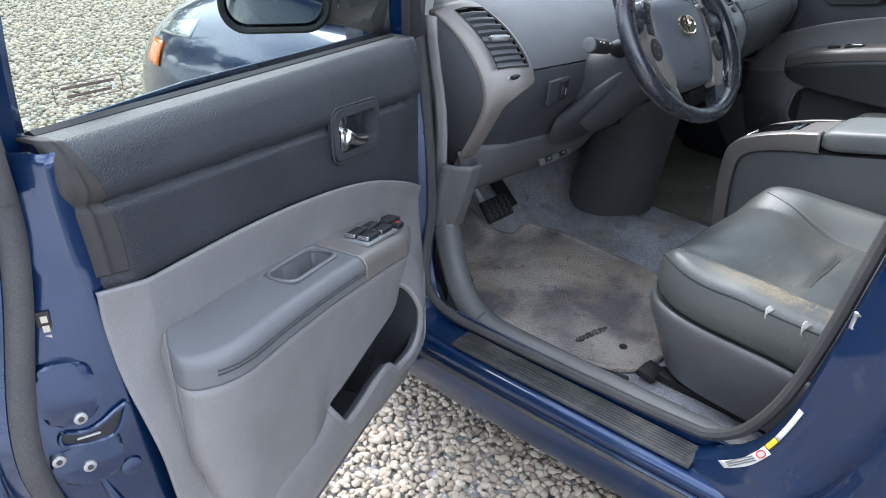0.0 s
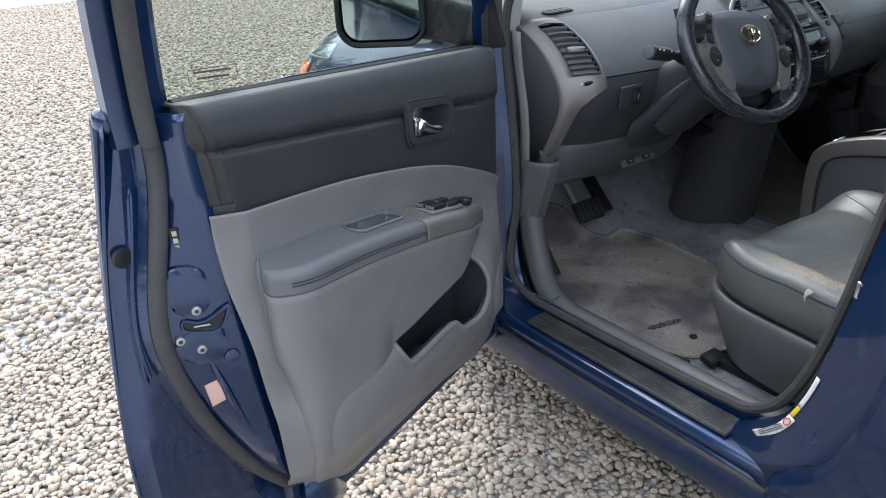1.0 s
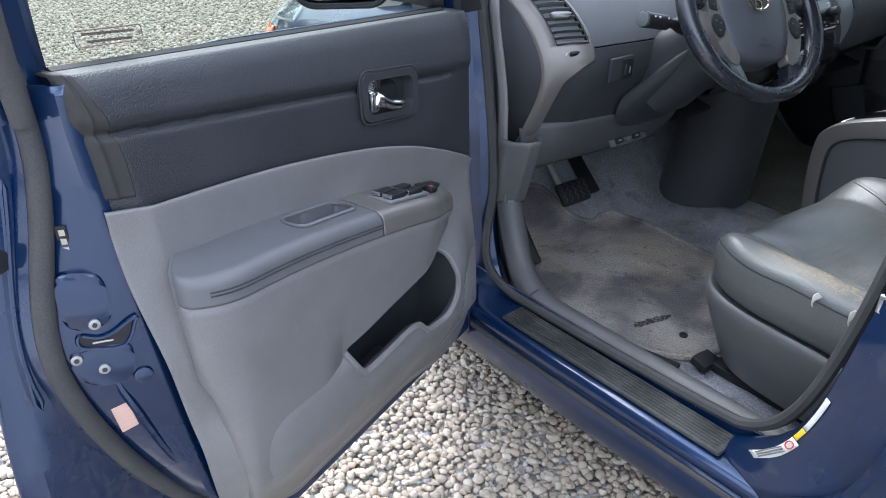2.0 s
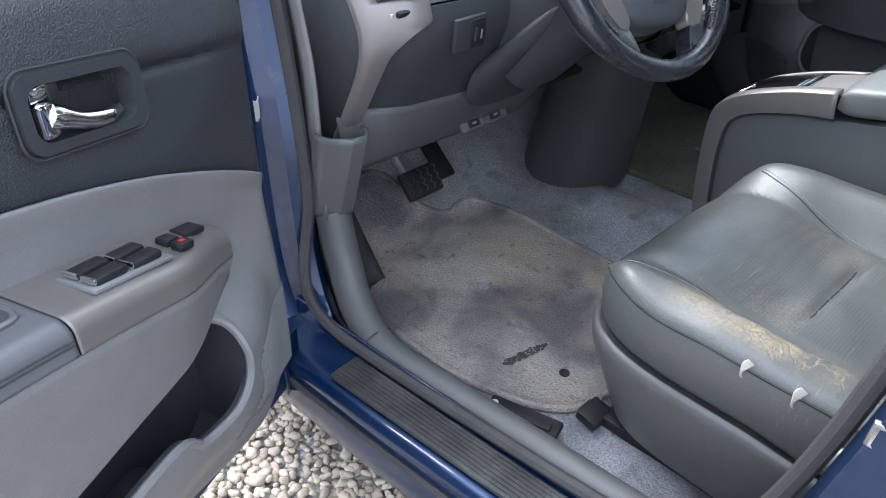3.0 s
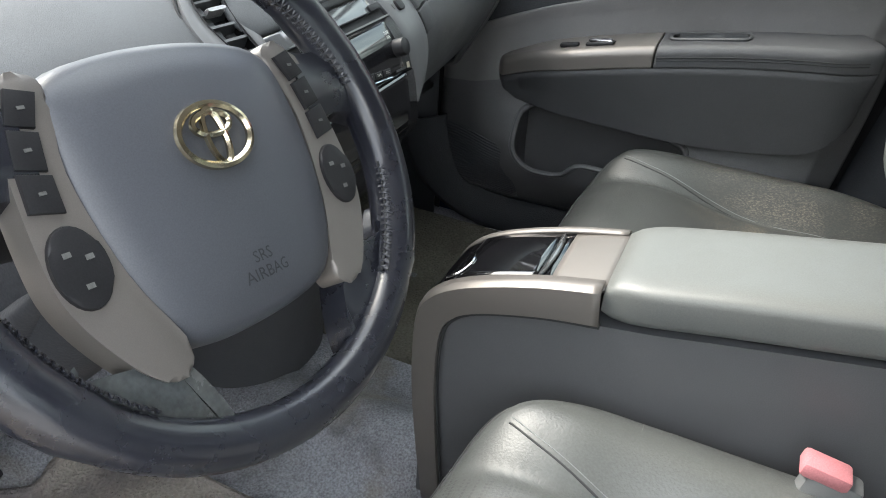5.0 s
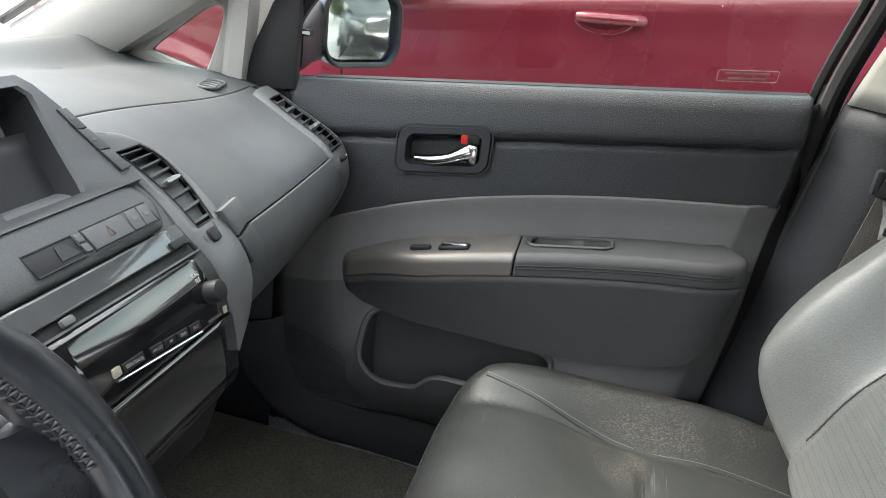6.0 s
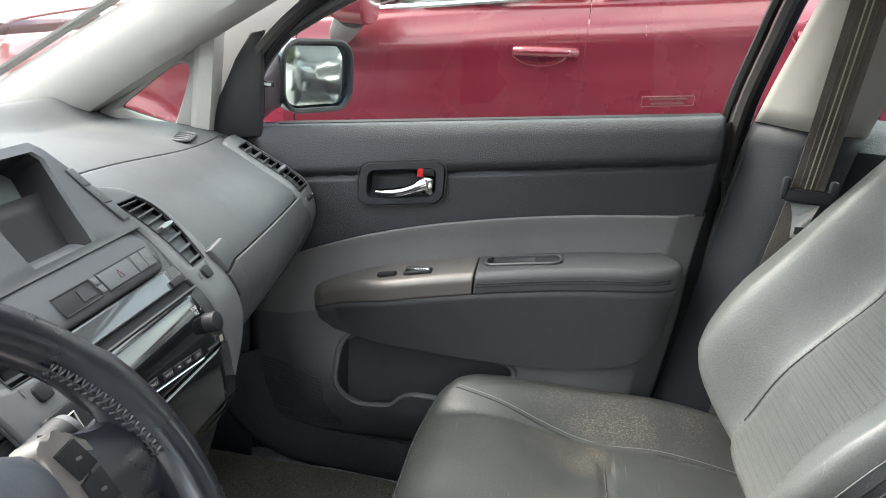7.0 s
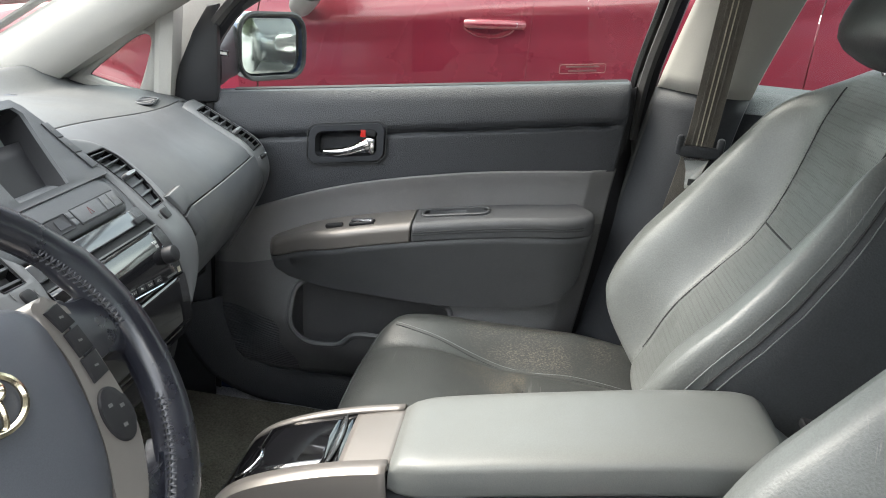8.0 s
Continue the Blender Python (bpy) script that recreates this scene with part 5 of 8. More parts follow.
    back = part("backrest", b, back_hide, s, "slate grey leather backrest with perforated middle", 0.0, 70)
    b = quadgrid(bmesh.new(), [ring_at(sc, f) for sc, f in ((0.5, -1.0), (0.85, -1.0), (0.95, -0.95), (0.99, -0.7), (1.0, -0.2), (1.003, 0.3), (0.998, 0.62), (0.989, 0.80), (0.975, 0.81))], True)
    bmesh.ops.contextual_create(b, geom=b.verts[:120])
    part("backrest_side", b, LEATHER_DARK, s, "charcoal side and back cover", 0.0, 70)
    def ob(dx, t, o=0.0):
        return base + Vector((dx, 0, 0)) + up * t + fwd * (front(dx, t) + bend(t) + o)
    for sg in (-1, 1):
        part("seam", tube([ob(x, t) for x, t in curve([(sg * 0.13, 0.03), (sg * 0.128, 0.2), (sg * 0.118, 0.36), (sg * 0.115, 0.50), (sg * 0.13, 0.57)], 40)], 0.0018, 6), SEAM, back)
        side_line = [shape[i] for i in range(120) if shape[i][0] * sg > 0.12 and -0.27 < shape[i][1] < 0.26]
        side_line.sort(key=lambda q: q[1])
        for off, kk, thick, m in ((0.80, 0.992, 0.0020, SEAM), (0.74, 0.997, 0.0009, STITCH), (0.87, 0.988, 0.0009, STITCH)):
            part("seam", tube([base + Vector((a * kk, 0, 0)) + up * (b2 * kk + 0.30) + fwd * (bend(b2 * kk + 0.30) + front(a * kk, b2 * kk + 0.30) * off) for a, b2 in side_line], thick, 6), m, back)
    part("seam", tube([ob(-0.118 + 0.236 * k / 20, 0.335) for k in range(21)], 0.0018, 6), SEAM, back)
    # head restraint on two posts
    hc = base + up * 0.690 + fwd * 0.205
    rows = []
    for k in range(13):
        a = -math.pi / 2 + math.pi * k / 12
        rows.append([hc + Vector((x * 1.0, 0, 0)) + up * (math.sin(a) * 0.095) + fwd * dd for x, dd in ((q[0] * max(0.03, math.cos(a) ** 0.45), q[1] * max(0.03, math.cos(a) ** 0.45)) for q in super_outline(0.135, 0.055, 3.0, 28))])
    head = part("head_restraint", quadgrid(bmesh.new(), rows, True, True), LEATHER_DARK, s, "charcoal leather head restraint")
    for dx in (-0.06, 0.06):
        part("post", tube([base + Vector((dx, 0, 0)) + up * 0.54 + fwd * 0.11, base + Vector((dx, 0, 0)) + up * 0.60 + fwd * 0.14, hc + Vector((dx, 0, 0)) - up * 0.05], 0.006, 8), CHROME, head)
        part("collar", disc(base + Vector((dx, 0, 0)) + up * 0.615 + fwd * 0.145, up, 0.013, 0.020, 14), BLACK, head)
    return s, cushion, on


def seat_leather(name, side, wear, cracks, tone):
    """Slate leather in a seat's own metres: pin-holed middle, soft creases, and a worn patch on the bolster of one side."""
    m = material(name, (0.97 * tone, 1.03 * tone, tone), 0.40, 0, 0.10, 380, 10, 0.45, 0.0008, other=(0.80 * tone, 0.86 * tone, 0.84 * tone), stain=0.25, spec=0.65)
    n, l = m.node_tree.nodes, m.node_tree.links
    b = n["Principled BSDF"]
    co = n.new("ShaderNodeTexCoord")
    xyz = n.new("ShaderNodeSeparateXYZ")
    l.new(co.outputs["Object"], xyz.inputs[0])
    def ramp(src, a, c, lo=0.0, hi=1.0):
        r = n.new("ShaderNodeMapRange")
        r.interpolation_type = "SMOOTHSTEP"
        r.inputs[1].default_value, r.inputs[2].default_value, r.inputs[3].default_value, r.inputs[4].default_value = a, c, lo, hi
        l.new(src, r.inputs[0])
        return r.outputs[0]
    def mul(*v):
        out = v[0]
        for q in v[1:]:
            k = n.new("ShaderNodeMath")
            k.operation = "MULTIPLY"
            l.new(out, k.inputs[0])
            l.new(q, k.inputs[1])
            out = k.outputs[0]
        return out
    def tint(mask, colour):
        mix = n.new("ShaderNodeMixRGB")
        l.new(b.inputs["Base Color"].links[0].from_socket, mix.inputs[1])
        l.new(mask, mix.inputs[0])
        mix.inputs[2].default_value = (*colour, 1)
        l.new(mix.outputs[0], b.inputs["Base Color"])
    def relief(height, depth, strength):
        bp = n.new("ShaderNodeBump")
        bp.inputs["Distance"].default_value, bp.inputs["Strength"].default_value = depth, strength
        l.new(height, bp.inputs["Height"])
        l.new(b.inputs["Normal"].links[0].from_socket, bp.inputs["Normal"])
        l.new(bp.outputs[0], b.inputs["Normal"])
    def noise_tex(scale, detail=4.0, dist=0.0):
        t = n.new("ShaderNodeTexNoise")
        t.inputs["Scale"].default_value, t.inputs["Detail"].default_value, t.inputs["Distortion"].default_value = scale, detail, dist
        l.new(co.outputs["Object"], t.inputs["Vector"])
        return t.outputs["Fac"]
    relief(noise_tex(13.0, 2.0, 0.3), 0.0040, 0.25)
    relief(noise_tex(300.0, 3.0, 0.0), 0.0005, 0.25)
    # pin holes in the middle panels
    holes = n.new("ShaderNodeTexVoronoi")
    holes.inputs["Scale"].default_value, holes.inputs["Randomness"].default_value = 205.0, 0.0
    l.new(co.outputs["Object"], holes.inputs["Vector"])
    absx = n.new("ShaderNodeMath")
    absx.operation = "ABSOLUTE"
    l.new(xyz.outputs["X"], absx.inputs[0])
    middle = ramp(absx.outputs[0], 0.138, 0.130)
    dot = mul(ramp(holes.outputs["Distance"], 0.40, 0.26), middle, ramp(noise_tex(4.0), 0.30, 0.70, 0.5, 1.0))
    tint(mul(dot, ramp(absx.outputs[0], -1.0, -0.5, 0.0, 0.8)), (0.045, 0.045, 0.045))
    # dust caught in the front panel's grain, towards the cross seam
    dusty = mul(middle, ramp(xyz.outputs["Y"], 0.17, 0.03), ramp(xyz.outputs["Y"], 0.010, 0.022), ramp(xyz.outputs["Z"], 0.36, 0.34), ramp(noise_tex(6.0, 4.0), 0.35, 0.6), ramp(holes.outputs["Distance"], 0.20, 0.45, 0.25, 1.0), ramp(noise_tex(260.0, 6.0), 0.36, 0.66, 0.0, 0.8))
    tint(dusty, (0.20, 0.165, 0.12))
    # fine pale scratches
    for turn, lo in ((0.5, 0.66), (-0.9, 0.68)):
        skew = n.new("ShaderNodeMapping")
        skew.inputs["Rotation"].default_value = (0, 0, turn)
        skew.inputs["Scale"].default_value = (9.0, 420.0, 30.0)
        hair = n.new("ShaderNodeTexNoise")
        hair.inputs["Scale"].default_value, hair.inputs["Detail"].default_value = 1.0, 2.0
        l.new(co.outputs["Object"], skew.inputs["Vector"])
        l.new(skew.outputs[0], hair.inputs["Vector"])
        tint(mul(ramp(hair.outputs["Fac"], lo, lo + 0.06, 0.0, 0.55), ramp(noise_tex(7.0, 3.0), 0.45, 0.65)), (0.24, 0.235, 0.22))
    # the worn bolster
    sx = n.new("ShaderNodeMath")
    sx.operation = "MULTIPLY"
    sx.inputs[1].default_value = side
    l.new(xyz.outputs["X"], sx.inputs[0])
    patch = mul(ramp(sx.outputs[0], 0.135, 0.175), ramp(sx.outputs[0], 0.262, 0.225), ramp(xyz.outputs["Y"], -0.20, -0.08), ramp(xyz.outputs["Y"], 0.20, 0.06), ramp(xyz.outputs["Z"], 0.40, 0.36))
    if cracks:
        net = n.new("ShaderNodeTexVoronoi")
        net.feature = "DISTANCE_TO_EDGE"
        net.inputs["Scale"].default_value = 42.0
        stretch = n.new("ShaderNodeMapping")
        stretch.inputs["Scale"].default_value = (1.0, 0.55, 1.0)
        warp = n.new("ShaderNodeMixRGB")
        warp.blend_type = "ADD"
        warp.inputs[0].default_value = 0.03
        jig = n.new("ShaderNodeTexNoise")
        jig.inputs["Scale"].default_value = 60.0
        l.new(co.outputs["Object"], jig.inputs["Vector"])
        l.new(co.outputs["Object"], stretch.inputs["Vector"])
        l.new(stretch.outputs[0], warp.inputs[1])
        l.new(jig.outputs["Color"], warp.inputs[2])
        l.new(warp.outputs[0], net.inputs["Vector"])
        lines = ramp(net.outputs["Distance"], 0.075, 0.015)
        bare = mul(patch, ramp(noise_tex(11.0, 6.0), 0.40, 0.60), ramp(noise_tex(220.0, 5.0), 0.36, 0.58, 0.45, 1.0))
        tint(mul(patch, lines, ramp(noise_tex(40.0, 5.0), 0.42, 0.60, 0.0, 0.7)), wear)
        tint(mul(bare, ramp(absx.outputs[0], -1.0, -0.5, 0.0, 0.85)), wear)
        tint(mul(bare, lines, ramp(absx.outputs[0], -1.0, -0.5, 0.0, 0.75)), (0.085, 0.075, 0.06))
        relief(mul(lines, patch), -0.0007, 0.4)
    else:
        skew = n.new("ShaderNodeMapping")
        skew.inputs["Rotation"].default_value, skew.inputs["Scale"].default_value = (0, 0, 0.35), (1.0, 0.45, 1.0)
        crack = n.new("ShaderNodeTexNoise")
        crack.inputs["Scale"].default_value, crack.inputs["Detail"].default_value, crack.inputs["Roughness"].default_value = 520.0, 9.0, 0.75
        l.new(co.outputs["Object"], skew.inputs["Vector"])
        l.new(skew.outputs[0], crack.inputs["Vector"])
        tint(mul(patch, ramp(crack.outputs["Fac"], 0.47, 0.63, 0.0, 0.85), ramp(noise_tex(9.0, 6.0), 0.30, 0.58)), wear)
        relief(mul(patch, crack.outputs["Fac"]), 0.0010, 0.5)
    return m


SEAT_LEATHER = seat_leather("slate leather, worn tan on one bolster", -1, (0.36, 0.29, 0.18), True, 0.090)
# tones split one leather: shade in this cushion, windscreen light in the backrests
SHADED_LEATHER = seat_leather("slate leather darkened as in shade, scuffed on one bolster", 1, (0.23, 0.20, 0.165), False, 0.050)
LIT_LEATHER = seat_leather("slate leather of the backrests, lightened as if lit", 1, (0.19, 0.185, 0.175), False, 0.128)
driver_seat, d_cush, _ = seat("driver_seat", -0.350, "worn slate grey leather driver seat with a torn side bolster", SEAT_LEATHER, LIT_LEATHER, -0.05)
passenger_seat, _, _ = seat("passenger_seat", 0.372, "slate grey leather passenger seat with a scuffed bolster", SHADED_LEATHER, LIT_LEATHER, -0.03, 0.045)

# ---- steering wheel ----
WC = Vector((-0.393, 0.367, 0.929))
W_TILT, W_TURN = radians(33.9), radians(-10.5)
w_right, w_up = Vector((1, 0, 0)), Vector((0, math.sin(W_TILT), math.cos(W_TILT)))
w_out = Vector((0, -math.cos(W_TILT), math.sin(W_TILT)))
def W(a, b, c=0.0):
    k, s = math.cos(W_TURN), math.sin(W_TURN)
    return WC + w_right * (a * k - b * s) + w_up * (a * s + b * k) + w_out * c
wheel = thing("steering_wheel", tuple(WC), "dark leather steering wheel with silver spokes", "steering wheel")
rim_path = [W(0.172 * math.cos(2 * math.pi * k / 72), 0.161 * math.sin(2 * math.pi * k / 72)) for k in range(72)]
part("rim", tube(rim_path, lambda t: 0.0155 + 0.0020 * (math.cos(2 * math.pi * t * 2) > 0.2), 14, True), WHEEL_LEATHER, wheel, "worn dark leather rim")
hub = [(-0.078, 0.072), (0.0, 0.084), (0.078, 0.072), (0.094, 0.03), (0.088, -0.04), (0.062, -0.088), (0.0, -0.098), (-0.062, -0.088), (-0.088, -0.04), (-0.094, 0.03)]
hub = curve(hub, 60, True)
rows = [[W(a * k, b * k, c) for a, b in hub] for k, c in ((1.0, -0.045), (1.0, -0.012), (0.97, 0.0), (0.90, 0.006), (0.7, 0.011), (0.4, 0.014), (0.1, 0.015))]
b = quadgrid(bmesh.new(), rows, True)
b.verts.ensure_lookup_table()
bmesh.ops.contextual_create(b, geom=b.verts[-60:])
airbag = part("airbag_cover", b, HUB_SKIN, wheel, "slate grey airbag cover")
# emblem as plain ovals
def oval(cx, cy, a, b, c, r, bm=None):
    return tube([W(cx + a * math.cos(2 * math.pi * k / 40), cy + b * math.sin(2 * math.pi * k / 40), c) for k in range(40)], r, 6, True, bm)
em = oval(0, 0.018, 0.027, 0.019, 0.018, 0.0026)
part("emblem", em, GOLD, airbag, "brassy oval emblem")
part("emblem_bar", oval(0, 0.025, 0.014, 0.007, 0.018, 0.0022), GOLD, airbag)
part("emblem_bar", oval(0, 0.017, 0.007, 0.017, 0.018, 0.0022), GOLD, airbag)
for sg in (-1, 1):
    spoke = [(sg * x, y) for x, y in ((0.080, 0.066), (0.098, 0.074), (0.112, 0.062), (0.118, 0.03), (0.122, -0.012), (0.121, -0.042), (0.110, -0.070), (0.094, -0.094), (0.078, -0.104), (0.064, -0.090), (0.082, -0.04), (0.090, 0.02))]
    sp = part("spoke", prism(curve(spoke, 60, True), 0.022, lambda a, b, c: W(a, b, c - 0.018), 0.004), SILVER_PLASTIC, wheel, "silver spoke with dark buttons")
    part("spoke_arm", quadgrid(bmesh.new(), [[W(sg * (0.104 + 0.066 * t), 0.038 + 0.004 * t + dy * (0.85 + 0.40 * abs(2 * t - 0.9) ** 2), c) for dy, c in ((0.032, -0.016), (0.028, -0.001), (0.012, 0.006), (-0.012, 0.006), (-0.028, -0.001), (-0.032, -0.016))] for t in [k / 8 for k in range(9)]], True, True), WHEEL_LEATHER, wheel)
    for shape in (((0.088, 0.062), (0.103, 0.066), (0.111, 0.048), (0.096, 0.044)), ((0.0955, 0.042), (0.1112, 0.046), (0.1155, 0.026), (0.0995, 0.022)), ((0.0985, 0.020), (0.1155, 0.024), (0.1180, 0.004), (0.1000, 0.000))):
        q = [(sg * x, y) for x, y in shape]
        bt = part("button", prism(q if sg < 0 else q[::-1], 0.004, lambda a, b, c: W(a, b, c + 0.003), 0.0012), BLACK, sp)
        mx, my = sum(p[0] for p in q) / 4, sum(p[1] for p in q) / 4
        part("print_bar", prism([(mx - 0.002, my - 0.0009), (mx + 0.002, my - 0.0009), (mx + 0.002, my + 0.0009), (mx - 0.002, my + 0.0009)], 0.0004, lambda a, b, c: W(a, b, c + 0.0071), 0.0), PRINT_DIM, bt)
    rb = part("round_button", prism([(sg * 0.1055 + 0.0155 * math.cos(2 * math.pi * k / 28), -0.028 + 0.0225 * math.sin(2 * math.pi * k / 28)) for k in range(28)], 0.005, lambda a, b, c: W(a, b, c + 0.002), 0.002), BLACK, sp, "oval rocker with pale symbols")
    for dx, dy in ((-0.005, 0.008), (0.006, 0.004), (0.0, -0.010)):
        part("print_bar", prism([(sg * 0.1055 + dx - 0.0022, -0.028 + dy - 0.0014), (sg * 0.1055 + dx + 0.0022, -0.028 + dy - 0.0014), (sg * 0.1055 + dx + 0.0022, -0.028 + dy + 0.0014), (sg * 0.1055 + dx - 0.0022, -0.028 + dy + 0.0014)], 0.0004, lambda a, b, c: W(a, b, c + 0.0071), 0.0), PRINT_DIM, rb)
    low = curve([(sg * x, y) for x, y in ((0.152, -0.062), (0.146, -0.092), (0.112, -0.126), (0.070, -0.150), (0.056, -0.146), (0.062, -0.116), (0.076, -0.092), (0.108, -0.084), (0.132, -0.078))], 48, True)
    part("lower_spoke", prism(low, 0.024, lambda a, b, c: W(a, b, c - 0.022), 0.008), SPOKE_GLOSS if sg < 0 else WHEEL_LEATHER, wheel, "worn glossy dark lower spoke")
lettering("SRS\nAIRBAG", 0.0105, lambda a, b: W(a, -0.064 + b, 0.0142 - 6.0 * a * a), DASH_DARK, airbag, "embossed lettering")
# laced seam on the rim's inner side
for a0 in (-46, 14, 136, 196):
    for k in range(17):
        a = radians(a0 + k * 2.0)
        for way in (-1, 1):
            part("lace", tube([W((0.1560 + d) * math.cos(a + way * e), (0.1450 + d) * math.sin(a + way * e), c) for d, e, c in ((0.002, 0.011, 0.0115), (0.0, 0.006, 0.0098), (-0.001, 0.0, 0.0075), (-0.0012, -0.006, 0.004))], 0.0008, 4), WHEEL_LEATHER, wheel)
    part("lace_seam", tube([W(0.1556 * math.cos(radians(a0 - 1 + q)), 0.1446 * math.sin(radians(a0 - 1 + q)), 0.0072) for q in range(36)], 0.0010, 5), SEAM, wheel)

# steering column with stalks
column = thing("steering_column", (-0.395, 0.52, 0.80), "dark plastic steering column cover with stalks", "steering column")
rows = []
for t in (0, 0.15, 0.5, 0.8, 1.0):
    c = W(0, -0.012 - 0.01 * t, -0.05 - 0.20 * t)
    rows.append([c + w_right * x * (0.062 + 0.018 * t) + w_up * y * (0.055 + 0.03 * t) for x, y in super_outline(1, 1, 3.2, 40)])
part("shroud", quadgrid(bmesh.new(), rows, True, True), DASH_DARK, column, "dark column shroud")
low_rows = []
for t in [k / 10 for k in range(11)]:
    low_rows.append([(-0.395 + x * (0.070 + 0.050 * t), 0.455 + 0.12 * t - 0.02 * y, 0.838 - 0.125 * t + y * (0.050 + 0.012 * t)) for x, y in super_outline(1, 1, 2.6, 40)])
part("lower_shroud", quadgrid(bmesh.new(), low_rows, True, True), DASH_DARK, column, "dark lower column cover flowing into the dash")
part("shroud_collar", tube([W(0.074 * math.cos(2 * math.pi * k / 40), -0.008 + 0.066 * math.sin(2 * math.pi * k / 40), -0.055) for k in range(40)], 0.01, 8, True), SILVER_PLASTIC, column)
for sg in (-1, 1):
    root, tip = Vector((-0.393 + sg * 0.085, 0.452, 0.905)), Vector((-0.393 + sg * (0.240 if sg < 0 else 0.175), 0.420 if sg < 0 else 0.437, 0.944 if sg < 0 else 0.925))
    st = part("stalk", tube([root + (tip - root) * k / 10 for k in range(11)], lambda t: 0.019 - 0.010 * step(0.0, 0.35, t) + 0.005 * step(0.42, 0.50, t) + 0.0005 * step(0.80, 0.9, t), 14), BLACK, column, "black control stalk with white symbols")
    part("stalk_tip", disc(tip, (tip - root), 0.0135, 0.006, 18, 0.003), DASH_GREY, st)
    for k in (0.55, 0.75, 0.86):
        q = root + (tip - root) * k + w_out * 0.0145
        part("print_bar", box(q, (0.0035, 0.002, 0.0035), 0.0, (25, 0, 0)), WHITE, st)


# ---- dashboard ----
dash = thing("dashboard", (0, 0.60, 0.55), "slate and charcoal dashboard with silver vents and a display", "dashboard")
PROFILE = curve([(1.24, 0.93), (1.05, 0.968), (0.90, 0.985), (0.76, 0.985), (0.68, 0.970), (0.61, 0.935), (0.56, 0.890), (0.535, 0.850), (0.530, 0.815), (0.545, 0.770), (0.575, 0.715), (0.605, 0.665), (0.625, 0.640), (0.70, 0.630)], 390)
def dash_dy(x):
    if x > 0:
        return 0.048 * max(0.0, (x - 0.12) / 0.6) ** 1.6
    return 0.035 * step(0.40, 0.68, -x) + 0.05 * step(0.60, 0.72, -x)
def dash_point(x, i, lift=0.0):
    y, z = PROFILE[i]
    ya, za = PROFILE[max(0, i - 1)]
    yb, zb = PROFILE[min(len(PROFILE) - 1, i + 1)]
    nrm = Vector((0, -(zb - za), (yb - ya))).normalized()
    if nrm.y > 0:
        nrm = -nrm
    k = step(0.66, 0.70, abs(x)) * (0.012 if x < 0 else 0.003)
    if x > 0:
        # the passenger end of the pad falls away towards the door and rises to the windscreen
        k += 0.034 * step(0.16, 0.62, x) * step(0.855, 0.955, z) * step(1.05, 0.94, y) - 0.012 * step(0.0, 0.3, x) * step(0.92, 1.04, y)
    return Vector((x, y + dash_dy(x) * step(1.2, 0.7, y), z - k)) + nrm * lift
def seam_index(z):
    return next(i for i in range(len(PROFILE)) if PROFILE[i][0] < 0.70 and PROFILE[i][1] <= z)
I_TOP = next(i for i in range(len(PROFILE)) if PROFILE[i][0] <= 0.70)
I_SEAM = seam_index(0.862)
I_END = len(PROFILE) - 1
def dash_band(x0, x1, i0, i1, lift, n=30):
    return sheet(lambda u, v: dash_point(x0 + (x1 - x0) * u, int(round(i0 + (i1 - i0) * v)), lift), n, i1 - i0)
part("top_pad", dash_band(-0.70, 0.70, 0, I_TOP, 0.0, 50), DASH_TOP, dash, "slate grey dash top, dusty", 0.006)
part("driver_upper", dash_band(-0.70, -0.12, I_TOP, I_SEAM, 0.0), DASH_GREY, dash, "", 0.006)
part("driver_lower", dash_band(-0.70, -0.12, I_SEAM + 2, seam_index(0.690), 0.0), DASH_DARK, dash, "dark slate lower dash panel", 0.006)
part("airbag_panel", dash_band(0.12, 0.66, I_TOP + 1, I_SEAM, 0.002), DASH_GREY, dash, "slate grey passenger airbag panel", 0.006)
part("glovebox", dash_band(0.12, 0.66, I_SEAM + 1, seam_index(0.70), 0.002), DASH_GREY, dash, "slate grey glovebox lid", 0.006)
part("under_dash", dash_band(0.12, 0.66, seam_index(0.70), I_END, -0.02), BLACK, dash, "", 0.006)
part("centre_backing", dash_band(-0.14, 0.14, I_TOP, I_END, -0.012), DASH_DARK, dash, "", 0.006)
# end caps
for sg, mat in ((-1, DASH_DARK), (1, DASH_DARK)):
    b = bmesh.new()
    ring = [b.verts.new(dash_point(sg * 0.698, i)) for i in range(0, I_END + 1, 9)] + [b.verts.new((sg * 0.698, 1.24, 0.60))]
    b.faces.new(ring)
    part("end_cap", b, mat, dash, "charcoal dash end cap", 0.004)
part("dash_joint", tube([dash_point(0.13 + 0.53 * k / 24, I_TOP, 0.0015) for k in range(25)], 0.0013, 5), SEAM, dash)
# lower knee panel on the driver side, sloping up to the bulkhead
I_KNEE = seam_index(0.690)
def knee(u, v):
    x = -0.705 + 0.425 * u
    a = dash_point(x, I_KNEE, -0.006)
    b = Vector((x, 0.672, 0.585 - 0.012 * u))
    return a.lerp(b, v) + Vector((0, -0.006 * math.sin(math.pi * v), -0.004 * math.sin(math.pi * v)))
part("knee_panel", sheet(knee, 20, 8), POD_GREY, dash, "dark grey lower knee panel", 0.006)
part("bulkhead", sheet(lambda u, v: (-0.70 + 1.4 * u, 0.70 + 0.45 * v, 0.585 + 0.10 * v), 8, 4), BLACK, dash, "", 0.01)
